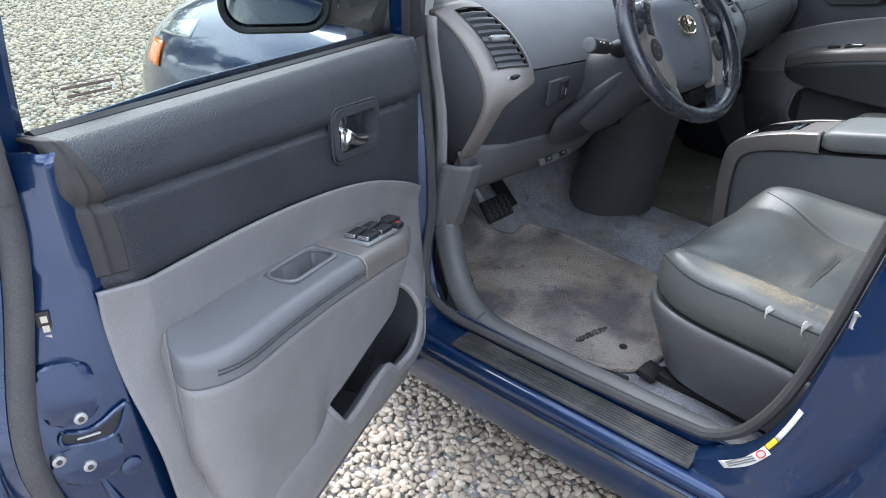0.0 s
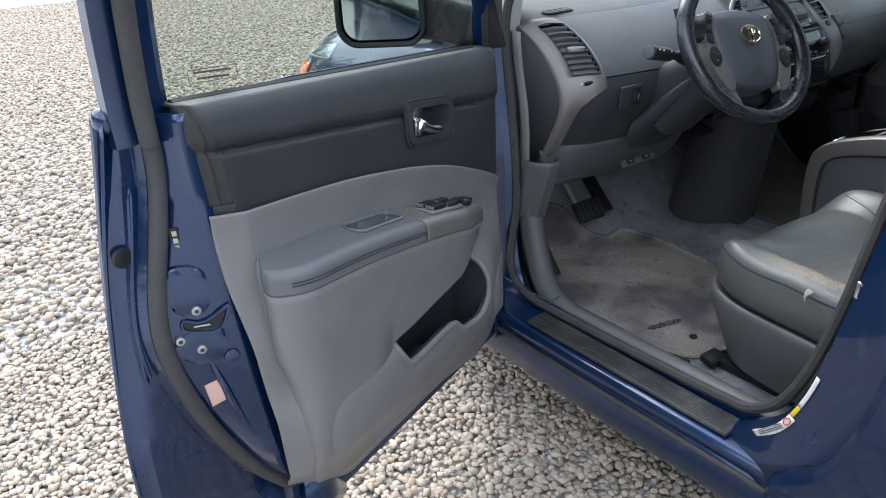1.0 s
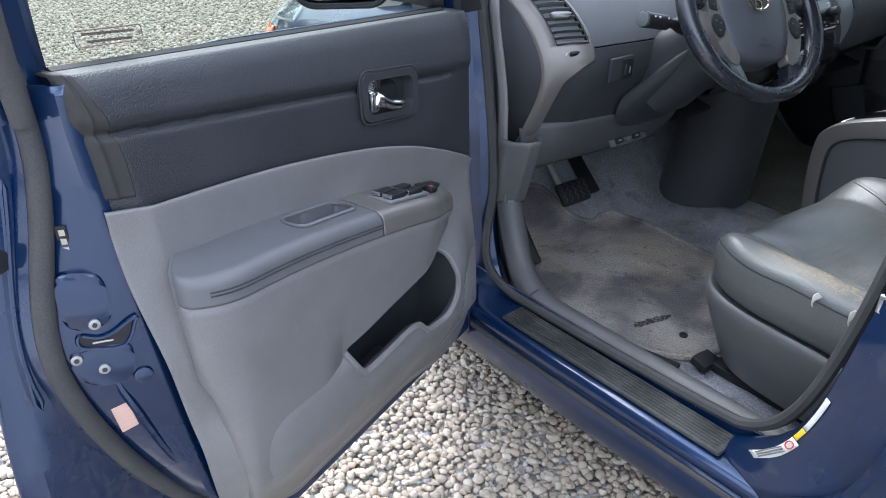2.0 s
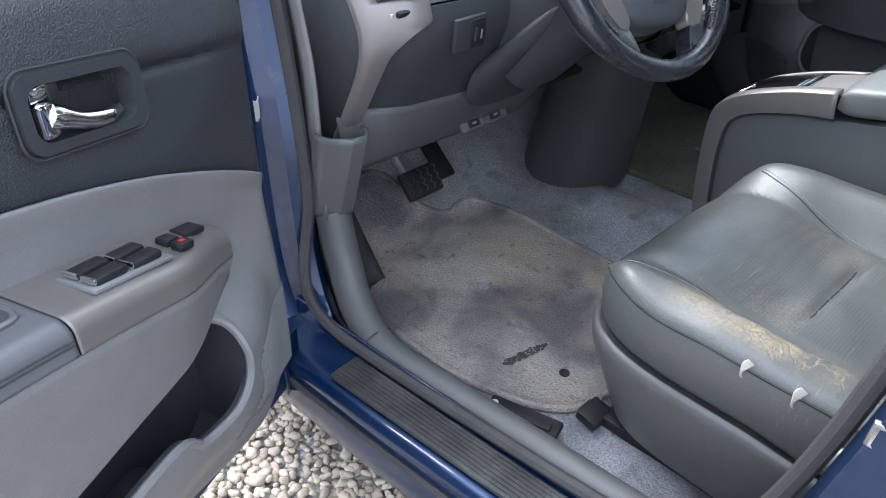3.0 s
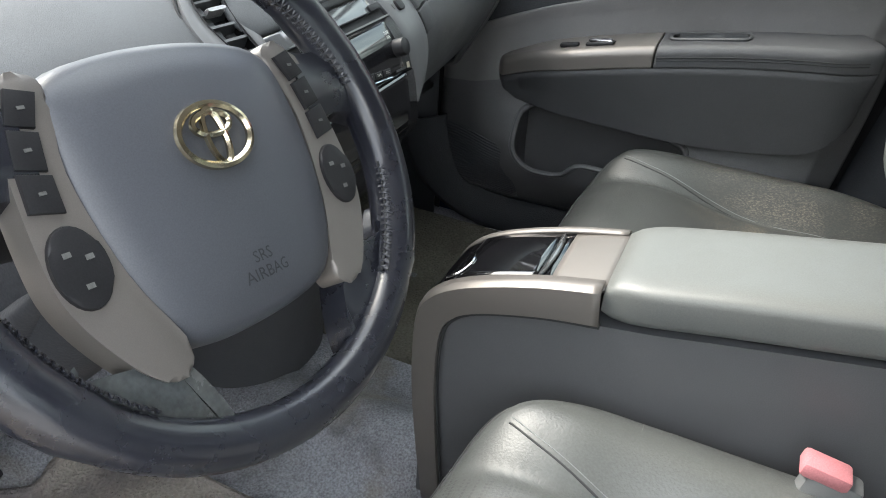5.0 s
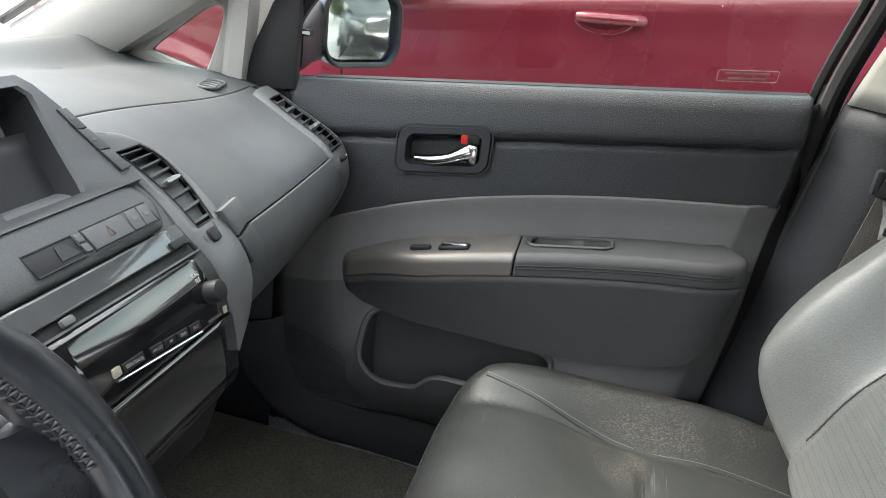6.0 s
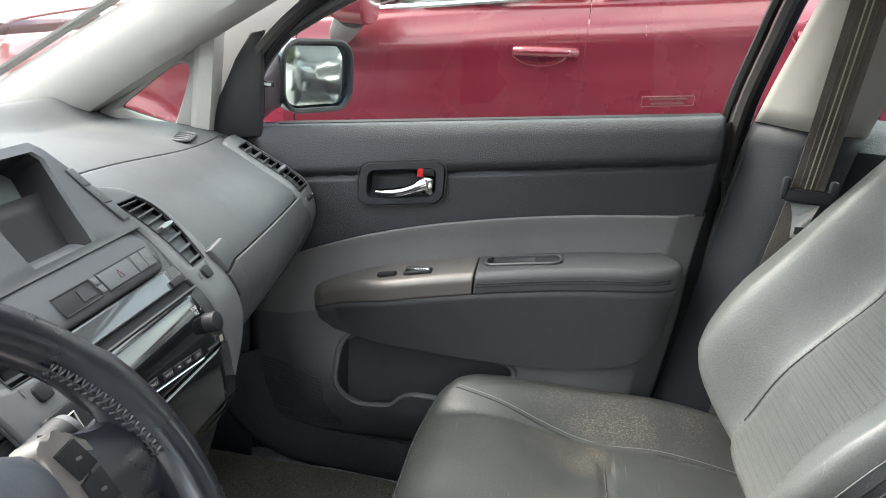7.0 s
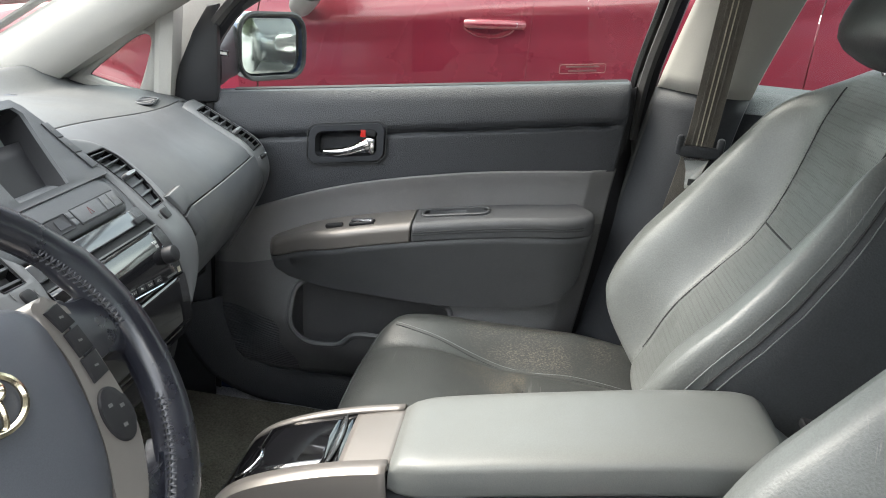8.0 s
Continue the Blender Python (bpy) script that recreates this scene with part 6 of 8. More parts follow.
part("footwell_wall", sheet(lambda u, v: (-0.70 + 1.4 * u, 1.22 - 0.10 * v, 0.25 + 0.6 * v), 8, 4), DASH_DARK, dash, "", 0.01)
# kick tail of the dash end, running down to the sill
tail = [[(x, y + dy, z) for x, dy in ((-0.748, 0.03), (-0.742, 0.0), (-0.715, -0.028), (-0.690, -0.030), (-0.672, -0.01), (-0.668, 0.04))] for y, z in curve([(0.648, 0.665), (0.668, 0.60), (0.685, 0.55), (0.70, 0.505)], 12)]
part("dash_tail", quadgrid(bmesh.new(), tail), SILL_GREY, dash, "grey plastic dash foot", 0.005)
# a slatted vent sunk into a panel; place(a, b, c): across, along, out of the panel
def recess(parent, place, slats, label):
    edge = [(0, k / 10) for k in range(11)] + [(k / 3, 1) for k in (1, 2)] + [(1, 1 - k / 10) for k in range(11)] + [(1 - k / 3, 0) for k in (1, 2)]
    rows = [[place(a, b, c) for a, b in edge] for c in (0.0005, -0.012, -0.040)] + [[place(0.5 + (a - 0.5) * 0.1, b, -0.040) for a, b in edge]]
    v = part("vent", quadgrid(bmesh.new(), rows, True), VENT_BLACK, parent, label, 0.0, 30)
    part("vent_rim", tube([place(a, b, 0.0) for a, b in edge], 0.0010, 6, True), BLACK, v)
    for k in range(slats):
        b = (k + 0.6) / slats
        t, tip = 0.085 / slats, 0.22 / slats
        part("slat", quadgrid(bmesh.new(), [[place(a, b - t, -0.0015), place(a, b + t, -0.0015), place(a, b + t + tip, -0.014), place(a, b - t + tip, -0.014)] for a in (0.0, 0.5, 1.0)], True, True), SLAT_GREY, v)
    b = (slats // 2 + 0.6) / slats
    part("vent_tab", quadgrid(bmesh.new(), [[place(a, b - w, 0.001), place(a, b - w * 0.5, 0.006), place(a, b + w * 0.5, 0.006), place(a, b + w, 0.001), place(a, b + w, -0.004), place(a, b - w, -0.004)] for a, w in ((0.20, 0.018), (0.28, 0.034), (0.72, 0.034), (0.80, 0.018))], True, True), STEEL, v, "bright thumb tab")
    return v


# silver edge bands with their vents
def band_w(i):
    return lerp_at([(-0.1, 0.035), (0.05, 0.085), (0.38, 0.098), (0.44, 0.072), (0.52, 0.044), (0.75, 0.036), (1.0, 0.030)], (i - I_TOP) / (I_END - I_TOP))
V0, V1 = I_TOP + 18, I_SEAM - 4
def edge_band(sg, mat, label):
    def at(i, k, c=0.0):
        return dash_point(sg * (0.703 - band_w(i) * k), i, 0.010 * (1 - abs(2 * k - 1) ** 6) + 0.001 + c)
    ks = (0, 0.05, 0.16, 0.30, 0.6, 0.86, 0.95, 1.0)
    ids = sorted(set(range(I_TOP + 8, I_END - 12, 4)) | {V0, V1})
    b = bmesh.new()
    grid = [[b.verts.new(at(i, k)) for k in ks] for i in ids]
    for r in range(len(ids) - 1):
        for c in range(len(ks) - 1):
            if not (V0 <= ids[r] < V1 and c in (3, 4)):
                b.faces.new((grid[r][c], grid[r][c + 1], grid[r + 1][c + 1], grid[r + 1][c]))
    bandp = part("edge_band", b, mat, dash, label, 0.003)
    v = recess(bandp, lambda a, q, c: at(int(round(V0 + (V1 - V0) * q)), 0.30 + 0.56 * a, c), 9, "black slatted air vent")
    dial = at(V1 + 13, 0.55, 0.001)
    part("vent_dial", box(dial, (0.024, 0.008, 0.009), 0.003, (20, 0, 0)), BLACK, v)
    for dx in (-0.02, 0.02):
        part("print_bar", box(dial + Vector((dx, 0.002, 0.0)), (0.004, 0.002, 0.006), 0.0, (20, 0, 0)), WHITE, v)
    return bandp
edge_band(-1, SILVER_PLASTIC, "warm silver edge band")
edge_band(1, EDGE_GREY, "satin grey edge band")
# defroster grilles on the pad
for sg in (-1, 1):
    i_d = next(i for i in range(len(PROFILE)) if PROFILE[i][0] <= 0.735)
    def dem(a, b, c):
        return dash_point(sg * (0.585 + a), i_d, 0.0) + Vector((0, b + 0.2 * a * sg, c))
    g = part("defroster", prism(rounded(0.080, 0.030, 0.0145, 6), 0.0015, lambda a, b, c: dem(a, b, c + 0.0005), 0.0), SEAM, dash, "small oval demister grille")
    part("grille_rim", tube([dem(a, b, 0.002) for a, b in rounded(0.082, 0.032, 0.0155, 6)], 0.002, 6, True), DASH_GREY, g)
    for k in range(4):
        part("fin", tube([dem(-0.027 + 0.018 * k + 0.005 * math.sin(math.pi * q / 4), -0.013 + 0.0065 * q, 0.003) for q in range(5)], 0.0016, 5), DASH_GREY, g)
# glovebox catch blocks
def catch_plate(q, lab=""):
    def put(a, b, c):
        y, z = PROFILE[seam_index(b)]
        return (a, y + dash_dy(a) - 0.005 - c * 0.9, z + 0.004 + c * 0.45)
    made = part("catch", prism(q, 0.013, put, 0.002), DASH_GREY, dash, lab)
    part("catch_joint", tube([put(a, b, 0.0035) for a, b in q], 0.0020, 5, True), SEAM, made)
    return made
catch_plate([(0.226, 0.8595), (0.265, 0.8685), (0.258, 0.891), (0.213, 0.888)], "square upper glovebox catch")
catch_plate([(0.242, 0.822), (0.275, 0.832), (0.257, 0.8635), (0.223, 0.856)])
# fuse-side switch blank with small lever
blank = part("switch_blank", box((-0.545, 0.5470, 0.812), (0.066, 0.010, 0.052), 0.004, (5, 0, 0)), DASH_DARK, dash, "dark switch blanks with a headlamp level slider")
part("dimmer_plate", box((-0.532, 0.5420, 0.812), (0.028, 0.004, 0.042), 0.002, (5, 0, 0)), BLACK, blank, "black dimmer plate")
part("slider", box((-0.537, 0.5400, 0.810), (0.007, 0.005, 0.022), 0.003, (5, 0, 0)), DASH_DARK, blank)
part("print_bar", box((-0.525, 0.5398, 0.808), (0.003, 0.001, 0.014), 0.0, (5, 0, 0)), STITCH, blank)

# ---- centre stack ----
stack = thing("centre_stack", (0.05, 0.56, 0.70), "black gloss radio stack framed in satin grey, below a switched-off display", "car radio")
def stack_y(z):
    return lerp_at([(0.62, 0.520), (0.70, 0.500), (0.77, 0.502), (0.84, 0.518), (0.88, 0.550), (0.93, 0.605), (1.0, 0.66), (1.06, 0.700)], z)
def S(x, z, out=0.0):
    d = 0.01
    n = Vector((0, -2 * d, stack_y(z + d) - stack_y(z - d))).normalized()
    return Vector((x, stack_y(z), z)) + n * out
def stack_edge(z):
    return lerp_at([(0.66, 0.135), (0.75, 0.162), (0.80, 0.182), (0.885, 0.212), (0.93, 0.200), (0.98, 0.132)], z)
part("stack_body", sheet(lambda u, v: (0.05 + (2 * u - 1) * (stack_edge(0.66 + 0.33 * v) - 0.052), stack_y(0.66 + 0.33 * v) + 0.006, 0.66 + 0.33 * v), 10, 24), BLACK, stack, "dark stack body", 0.04)
# satin frame on each side, with a curved slatted vent in it: outer edge, vent's outer and inner edge, inner edge
FRAME_OUT = [(0.129, 0.980), (0.164, 0.973), (0.190, 0.962), (0.214, 0.943), (0.229, 0.915), (0.2285, 0.884), (0.225, 0.855), (0.221, 0.820), (0.200, 0.788), (0.168, 0.760)]
FRAME_VR = [(0.127, 0.977), (0.152, 0.969), (0.182, 0.957), (0.203, 0.940), (0.211, 0.914), (0.204, 0.884), (0.203, 0.857), (0.200, 0.818), (0.188, 0.787), (0.167, 0.760)]
FRAME_VL = [(0.124, 0.974), (0.140, 0.965), (0.143, 0.957), (0.160, 0.938), (0.171, 0.912), (0.172, 0.883), (0.174, 0.859), (0.176, 0.816), (0.172, 0.786), (0.165, 0.760)]
FRAME_IN = [(0.118, 0.972), (0.128, 0.962), (0.136, 0.951), (0.148, 0.934), (0.153, 0.911), (0.151, 0.884), (0.157, 0.860), (0.160, 0.815), (0.163, 0.785), (0.164, 0.760)]
F_OUT, F_VR, F_VL, F_IN = (curve(q, 72) for q in (FRAME_OUT, FRAME_VR, FRAME_VL, FRAME_IN))
def frame_in(z):
    return lerp_at([(q[1], q[0]) for q in FRAME_IN[::-1]], z)
for sg in (1, -1):
    def M(x):
        return x if sg > 0 else 0.075 - x
    b = bmesh.new()
    grid = []
    for o, r, q, i in zip(F_OUT, F_VR, F_VL, F_IN):
        mix = lambda c, d, k: (c[0] + (d[0] - c[0]) * k, c[1] + (d[1] - c[1]) * k)
        row = [(o, 0.0), (mix(o, r, 0.12), 0.006), (mix(o, r, 0.4), 0.0085), (r, 0.0095), (mix(r, q, 0.5), 0.0098), (q, 0.0095), (mix(q, i, 0.6), 0.0085), (mix(q, i, 0.9), 0.006), (i, 0.0)]
        grid.append([b.verts.new(S(M(p[0]), p[1], c)) for p, c in row])
    for r in range(len(grid) - 1):
        for c in range(8):
            if not (16 <= r < 40 and c in (3, 4)):
                b.faces.new((grid[r][c], grid[r][c + 1], grid[r + 1][c + 1], grid[r + 1][c]))
    fr = part("stack_band", b, SATIN, stack, "satin grey stack frame", 0.003)
    part("frame_joint", tube([S(M(x + 0.0012), z, 0.001) for x, z in F_OUT], 0.0016, 5), SEAM, fr)
    def vent_at(a, q, c):
        k = min(23.999, max(0.0, q * 24))
        n, f = int(k), k - int(k)
        lo = [F_VL[16 + n][j] * (1 - f) + F_VL[17 + n][j] * f for j in (0, 1)]
        hi = [F_VR[16 + n][j] * (1 - f) + F_VR[17 + n][j] * f for j in (0, 1)]
        return S(M(lo[0] + (hi[0] - lo[0]) * a), lo[1] + (hi[1] - lo[1]) * a, 0.0095 + c)
    recess(fr, vent_at, 8, "black slatted centre vent")
    part("vent_dial", prism(rounded(0.016, 0.011, 0.004, 3, M(0.185), 0.873), 0.005, lambda a, b, c: S(a, b, 0.0085 + c), 0.001), BLACK, fr)
    for dx in (-0.014, 0.014):
        part("print_bar", prism(rounded(0.003, 0.006, 0.001, 2, M(0.185 + dx), 0.876 + 0.2 * dx), 0.0006, lambda a, b, c: S(a, b, 0.0100 + c), 0.0), PRINT_DIM, fr)
# display in its hood, sunk between two wide flanks
HOOD_OUT = [(0.150, 0.930), (0.143, 0.942), (0.134, 0.960), (0.121, 0.980), (0.108, 1.000), (0.090, 1.022), (0.076, 1.031)]
HOOD_IN = [(0.066, 0.936), (0.068, 0.944), (0.070, 0.962), (0.072, 0.982), (0.074, 1.000), (0.075, 1.014), (0.066, 1.022)]
HOOD_DEEP = [(0.048, 0.938), (0.050, 0.946), (0.055, 0.962), (0.060, 0.982), (0.066, 1.000), (0.068, 1.012), (0.060, 1.018)]
def both(line):
    return line + [(0.045 - x, z) for x, z in line[::-1]]
hood = part("display_hood", quadgrid(bmesh.new(), [[S(0.0225 + (x - 0.0225) * k, z + dz, c) for x, z in both(ring)] for ring, c, k, dz in ((HOOD_OUT, -0.150, 0.75, -0.02), (HOOD_OUT, 0.002, 0.99, 0.0), (HOOD_OUT, 0.0125, 1.0, 0.0), (HOOD_OUT, 0.0140, 0.985, 0.0), (HOOD_IN, 0.017, 1.06, 0.0), (HOOD_IN, 0.014, 1.0, 0.0))], True), DASH_GREY, stack, "slate display hood", 0.0, 40)
part("hood_lining", quadgrid(bmesh.new(), [[S(x, z, c) for x, z in both(ring)] for ring, c in ((HOOD_IN, 0.0138), (HOOD_DEEP, -0.024))], True), BLACK, hood, "black display surround", 0.0, 40)
part("display", prism([(0.0225 + (x - 0.0225) * 1.03, z) for x, z in both(HOOD_DEEP)], 0.003, lambda a, b, c: S(a, b, c - 0.025), 0.0), SCREEN, hood, "switched-off display coloured as its grey-green reflection")
BTN = [(0.097, 0.999), (0.109, 1.000), (0.106, 0.981), (0.121, 0.980), (0.117, 0.961), (0.134, 0.960), (0.128, 0.941), (0.143, 0.942)]
for sg in (1, -1):
    M = (lambda x: x) if sg > 0 else (lambda x: 0.045 - x)
    for k in range(3):
        q = [BTN[2 * k], BTN[2 * k + 1], BTN[2 * k + 3], BTN[2 * k + 2]]
        mx, mz = sum(p[0] for p in q) / 4, sum(p[1] for p in q) / 4
        q = [(M(mx + (x - mx) * 0.95), mz + (z - mz) * 0.95) for x, z in q]
        hb = part("hood_button", prism(q if sg < 0 else q[::-1], 0.0022, lambda a, b, c: S(a, b, c + 0.0140), 0.0008), DASH_GREY, hood)
        part("print_bar", prism([(M(mx + a), mz + b) for a, b in ((-0.003, -0.0012), (0.003, -0.0012), (0.003, 0.0012), (-0.003, 0.0012))], 0.0004, lambda a, b, c: S(a, b, c + 0.0163), 0.0), PRINT_DIM, hb)
    rim = [BTN[0], BTN[2], BTN[4], BTN[6], BTN[7]]
    part("button_joint", tube([S(M(x), z, 0.0160) for x, z in rim], 0.0008, 5), SEAM, hood)
# rolled shelf below the display with a slot and switches
def shelf_end(z):
    return lerp_at([(0.893, 0.136), (0.900, 0.141), (0.913, 0.147), (0.927, 0.138), (0.938, 0.120), (0.948, 0.105)], z)
SHELF = curve([(0.950, -0.020), (0.944, -0.004), (0.936, 0.006), (0.926, 0.0105), (0.912, 0.0110), (0.900, 0.0090), (0.895, 0.005), (0.894, -0.004)], 42)
part("shelf", quadgrid(bmesh.new(), [[S(0.0225 + (shelf_end(z) - 0.0225) * k, z, c + 0.002 - 0.006 * abs(k) ** 14) for z, c in SHELF] for k in [-1 + q / 20 for q in range(41)]]), DASH_GREY, stack, "slate rolled shelf below the display", 0.003)
def shelf_plate(name, xa, xb, za, zb, m, lab="", th=0.0016, lean=0.0):
    q = [(xa, za), (xb, za), (xb + lean, zb), (xa + lean, zb)]
    return part(name, prism(q, th, lambda a, b, c: S(a, b, 0.0124 + c), 0.0006), m, stack, lab)
pocket = shelf_plate("shelf_pocket", -0.034, 0.022, 0.8995, 0.9135, BLACK, "small dark slot", 0.0008)
part("pocket_lining", prism([(-0.004, 0.902), (0.018, 0.902), (0.010, 0.911), (-0.001, 0.911)], 0.0006, lambda a, b, c: S(a, b, 0.0135 + c), 0.0), DASH_DARK, pocket)
part("pocket_rim", tube([S(x, z, 0.0132) for x, z in ((-0.034, 0.8995), (0.022, 0.8995), (0.022, 0.9135), (-0.034, 0.9135))], 0.0011, 5, True), DASH_DARK, pocket)
for za in (0.9005, 0.9072):
    shelf_plate("shelf_button", 0.0245, 0.0325, za, za + 0.0055, DASH_GREY)
hz = shelf_plate("hazard_switch", 0.0355, 0.0885, 0.8995, 0.9130, DASH_GREY, "dark hazard switch with a red mark", 0.0018)
HAZARD_RED = material("dull red print", (0.13, 0.022, 0.022), 0.5, 0, 0.1, 600, 20, 0.0)
part("hazard_mark", tube([S(0.063 + a, 0.906 + b, 0.0144) for a, b in ((-0.0035, -0.0028), (0.0035, -0.0028), (0.0, 0.0035))], 0.0005, 4, True), HAZARD_RED, hz)
for xa in (0.0905, 0.1080):
    sb = shelf_plate("shelf_button", xa, xa + 0.0160, 0.8995, 0.9130, DASH_GREY, "", 0.0018, 0.004)
    part("print_bar", prism([(xa + 0.006, 0.905), (xa + 0.013, 0.905), (xa + 0.013, 0.908), (xa + 0.006, 0.908)], 0.0003, lambda a, b, c: S(a, b, 0.0144 + c), 0.0), PRINT_DIM, sb)
part("shelf_joint", tube([S(x, z, 0.0132) for x, z in ((0.034, 0.8985), (0.034, 0.9140), (0.126, 0.9140), (0.127, 0.8985))], 0.0007, 4, True), SEAM, stack)
# radio: smoked slot panel, gloss face, buttons, lower door
def gloss_sheet(za, zb, out, m, name, lab="", left=-0.080, tilt=0.0):
    return part(name, sheet(lambda u, v: S(left + (frame_in(za + (zb - za) * v) - 0.001 - left) * u, za + (zb - za) * v - tilt * (u - 0.2), out), 8, 10), m, stack, lab, 0.003)
radio = gloss_sheet(0.806, 0.8685, 0.007, BLACK_GLOSS, "radio_face", "piano black radio face")
gloss_sheet(0.8775, 0.8925, 0.007, SLOT_GLOSS, "slot_panel", "smoked silver gloss disc slot panel")
gloss_sheet(0.8685, 0.8700, 0.0078, SATIN, "trim_strip", "thin satin strip")
gloss_sheet(0.8700, 0.8775, 0.002, SEAM, "slot_recess", "dark disc slot")
lower = gloss_sheet(0.738, 0.806, 0.006, BLACK_GLOSS, "lower_face", "piano black lower door")
part("lower_curve", sheet(lambda u, v: S(-0.080 + (0.163 + 0.080) * u, 0.742 - 0.060 * v, 0.006 - 0.050 * v * v), 8, 8), BLACK_GLOSS, stack, "gloss black underside", 0.003)
part("bright_strip", tube([S(-0.03 + 0.188 * k / 12, 0.7975 - 0.0135 * k / 12, 0.0072) for k in range(13)], 0.0010, 5), CHROME, stack, "thin bright strip")
part("bright_strip", tube([S(-0.022 + 0.126 * k / 12, 0.8225 - 0.0125 * k / 12, 0.0080) for k in range(13)], 0.0009, 5), CHROME, radio)
part("slot_eject", prism(rounded(0.026, 0.0060, 0.002, 2, 0.132, 0.8805), 0.004, lambda a, b, c: S(a, b, 0.0065 + c), 0.001), BLACK, stack)
part("slot_eject", prism(rounded(0.014, 0.0050, 0.002, 2, -0.036, 0.8735), 0.004, lambda a, b, c: S(a, b, 0.0065 + c), 0.001), SATIN, stack)
knob = part("knob", disc(S(0.133, 0.837, 0.006), (0, -1, 0.45), 0.0115, 0.016, 28, 0.003), BLACK, radio, "round tuning knob")
lettering("TUNE\nFILE", 0.0045, lambda a, b: S(0.124 + a, 0.853 + b, 0.0076), WHITE, radio, "small white lettering")
for words, x in (("SEEK/TRACK", 0.002), ("AM\u00b7SAT", 0.034), ("FM", 0.054), ("TAPE", 0.073), ("DISC", 0.094)):
    bt = part("radio_button", prism([(x - 0.0085 * (1.6 if x < 0.01 else 1), 0.8245 - 0.099 * x), (x + 0.0085 * (1.6 if x < 0.01 else 1), 0.8235 - 0.099 * x), (x + 0.0085 * (1.6 if x < 0.01 else 1), 0.8310 - 0.099 * x), (x - 0.0085 * (1.6 if x < 0.01 else 1), 0.8320 - 0.099 * x)], 0.002, lambda a, b, c: S(a, b, 0.0068 + c), 0.0006), BLACK, radio)
    lettering(words, 0.0042, lambda a, b: S(x + a, 0.8278 - 0.099 * x + b - 0.099 * a, 0.0091), WHITE, bt)
part("power_button", prism(rounded(0.010, 0.0075, 0.0015, 2, -0.020, 0.8295), 0.002, lambda a, b, c: S(a, b, 0.0068 + c), 0.0006), PRINT_TAN, radio, "tan power button")
part("light_bar", prism([(0.049, 0.7835), (0.075, 0.7830), (0.075, 0.7852), (0.049, 0.7857)], 0.001, lambda a, b, c: S(a, b, 0.0065 + c), 0), SATIN, lower)
part("print_bar", prism([(0.118, 0.8120), (0.143, 0.8105), (0.143, 0.8130), (0.118, 0.8145)], 0.0006, lambda a, b, c: S(a, b, 0.0072 + c), 0), PRINT_DIM, radio)
part("print_badge", prism([(0.147, 0.8100), (0.154, 0.8095), (0.154, 0.8165), (0.147, 0.8170)], 0.0006, lambda a, b, c: S(a, b, 0.0072 + c), 0), PRINT_TAN, radio)
park = part("park_switch", prism(rounded(0.050, 0.030, 0.005, 3, -0.112, 0.845), 0.008, lambda a, b, c: S(a, b, 0.012 + c), 0.002), BLACK, stack, "black park switch")
def park_line(pts):
    return tube([S(-0.118 + a, 0.845 + b, 0.0208) for a, b in pts], 0.0009, 5)
part("park_mark", park_line([(-0.009, -0.009), (0.009, -0.009), (0.009, 0.009), (-0.009, 0.009), (-0.009, -0.009)]), WHITE, park)
part("park_mark", park_line([(-0.003, -0.006), (-0.003, 0.006), (0.002, 0.006), (0.004, 0.003), (0.002, 0.0), (-0.003, 0.0)]), WHITE, park)

# dark tower below the stack
tower = thing("centre_tower", (0.09, 0.80, 0.27), "dark rounded plastic tower below the radio", "console tower")
rows = []
for k in range(13):
    t = k / 12
    z = 0.262 + 0.44 * t
    rows.append([(0.110 - 0.035 * t + x * (0.128 - 0.020 * math.sin(math.pi * t * 0.9)), 0.785 - 0.10 * t + y * (0.128 - 0.02 * t), z) for x, y in super_outline(1, 1, 2.4, 44)])
part("tower_body", quadgrid(bmesh.new(), rows, True, True), POD_GREY, tower)
part("tower_top", sheet(lambda u, v: (-0.09 + 0.30 * u, 0.53 + 0.30 * v, 0.735 - 0.06 * v), 4, 4), DASH_DARK, tower, "", 0.03)

# ---- centre console ----
console = thing("centre_console", (0.03, 0.0, 0.28), "grey centre console with a silver top band and padded lid", "console")
def con_top(y):
    return lerp_at([(-0.40, 0.735), (-0.2, 0.722), (0.0, 0.686), (0.16, 0.652), (0.26, 0.632), (0.34, 0.605), (0.375, 0.58)], y)
CX = 0.016
def con_half(y):
    return 0.073 + 0.004 * step(0.16, 0.10, y)
rows = []
for k in range(30):
    y = 0.366 - 0.76 * k / 29
    t = con_top(y) - 0.004
    h = con_half(y) - 0.006
    rows.append([(CX - h, y, 0.26), (CX - h, y, 0.36), (CX - h, y, t - 0.06), (CX - h, y, t), (CX + h, y, t), (CX + h, y, 0.26)])
part("console_body", quadgrid(bmesh.new(), rows, True, True), PAD_LEATHER, console, "dark blue-grey console side")
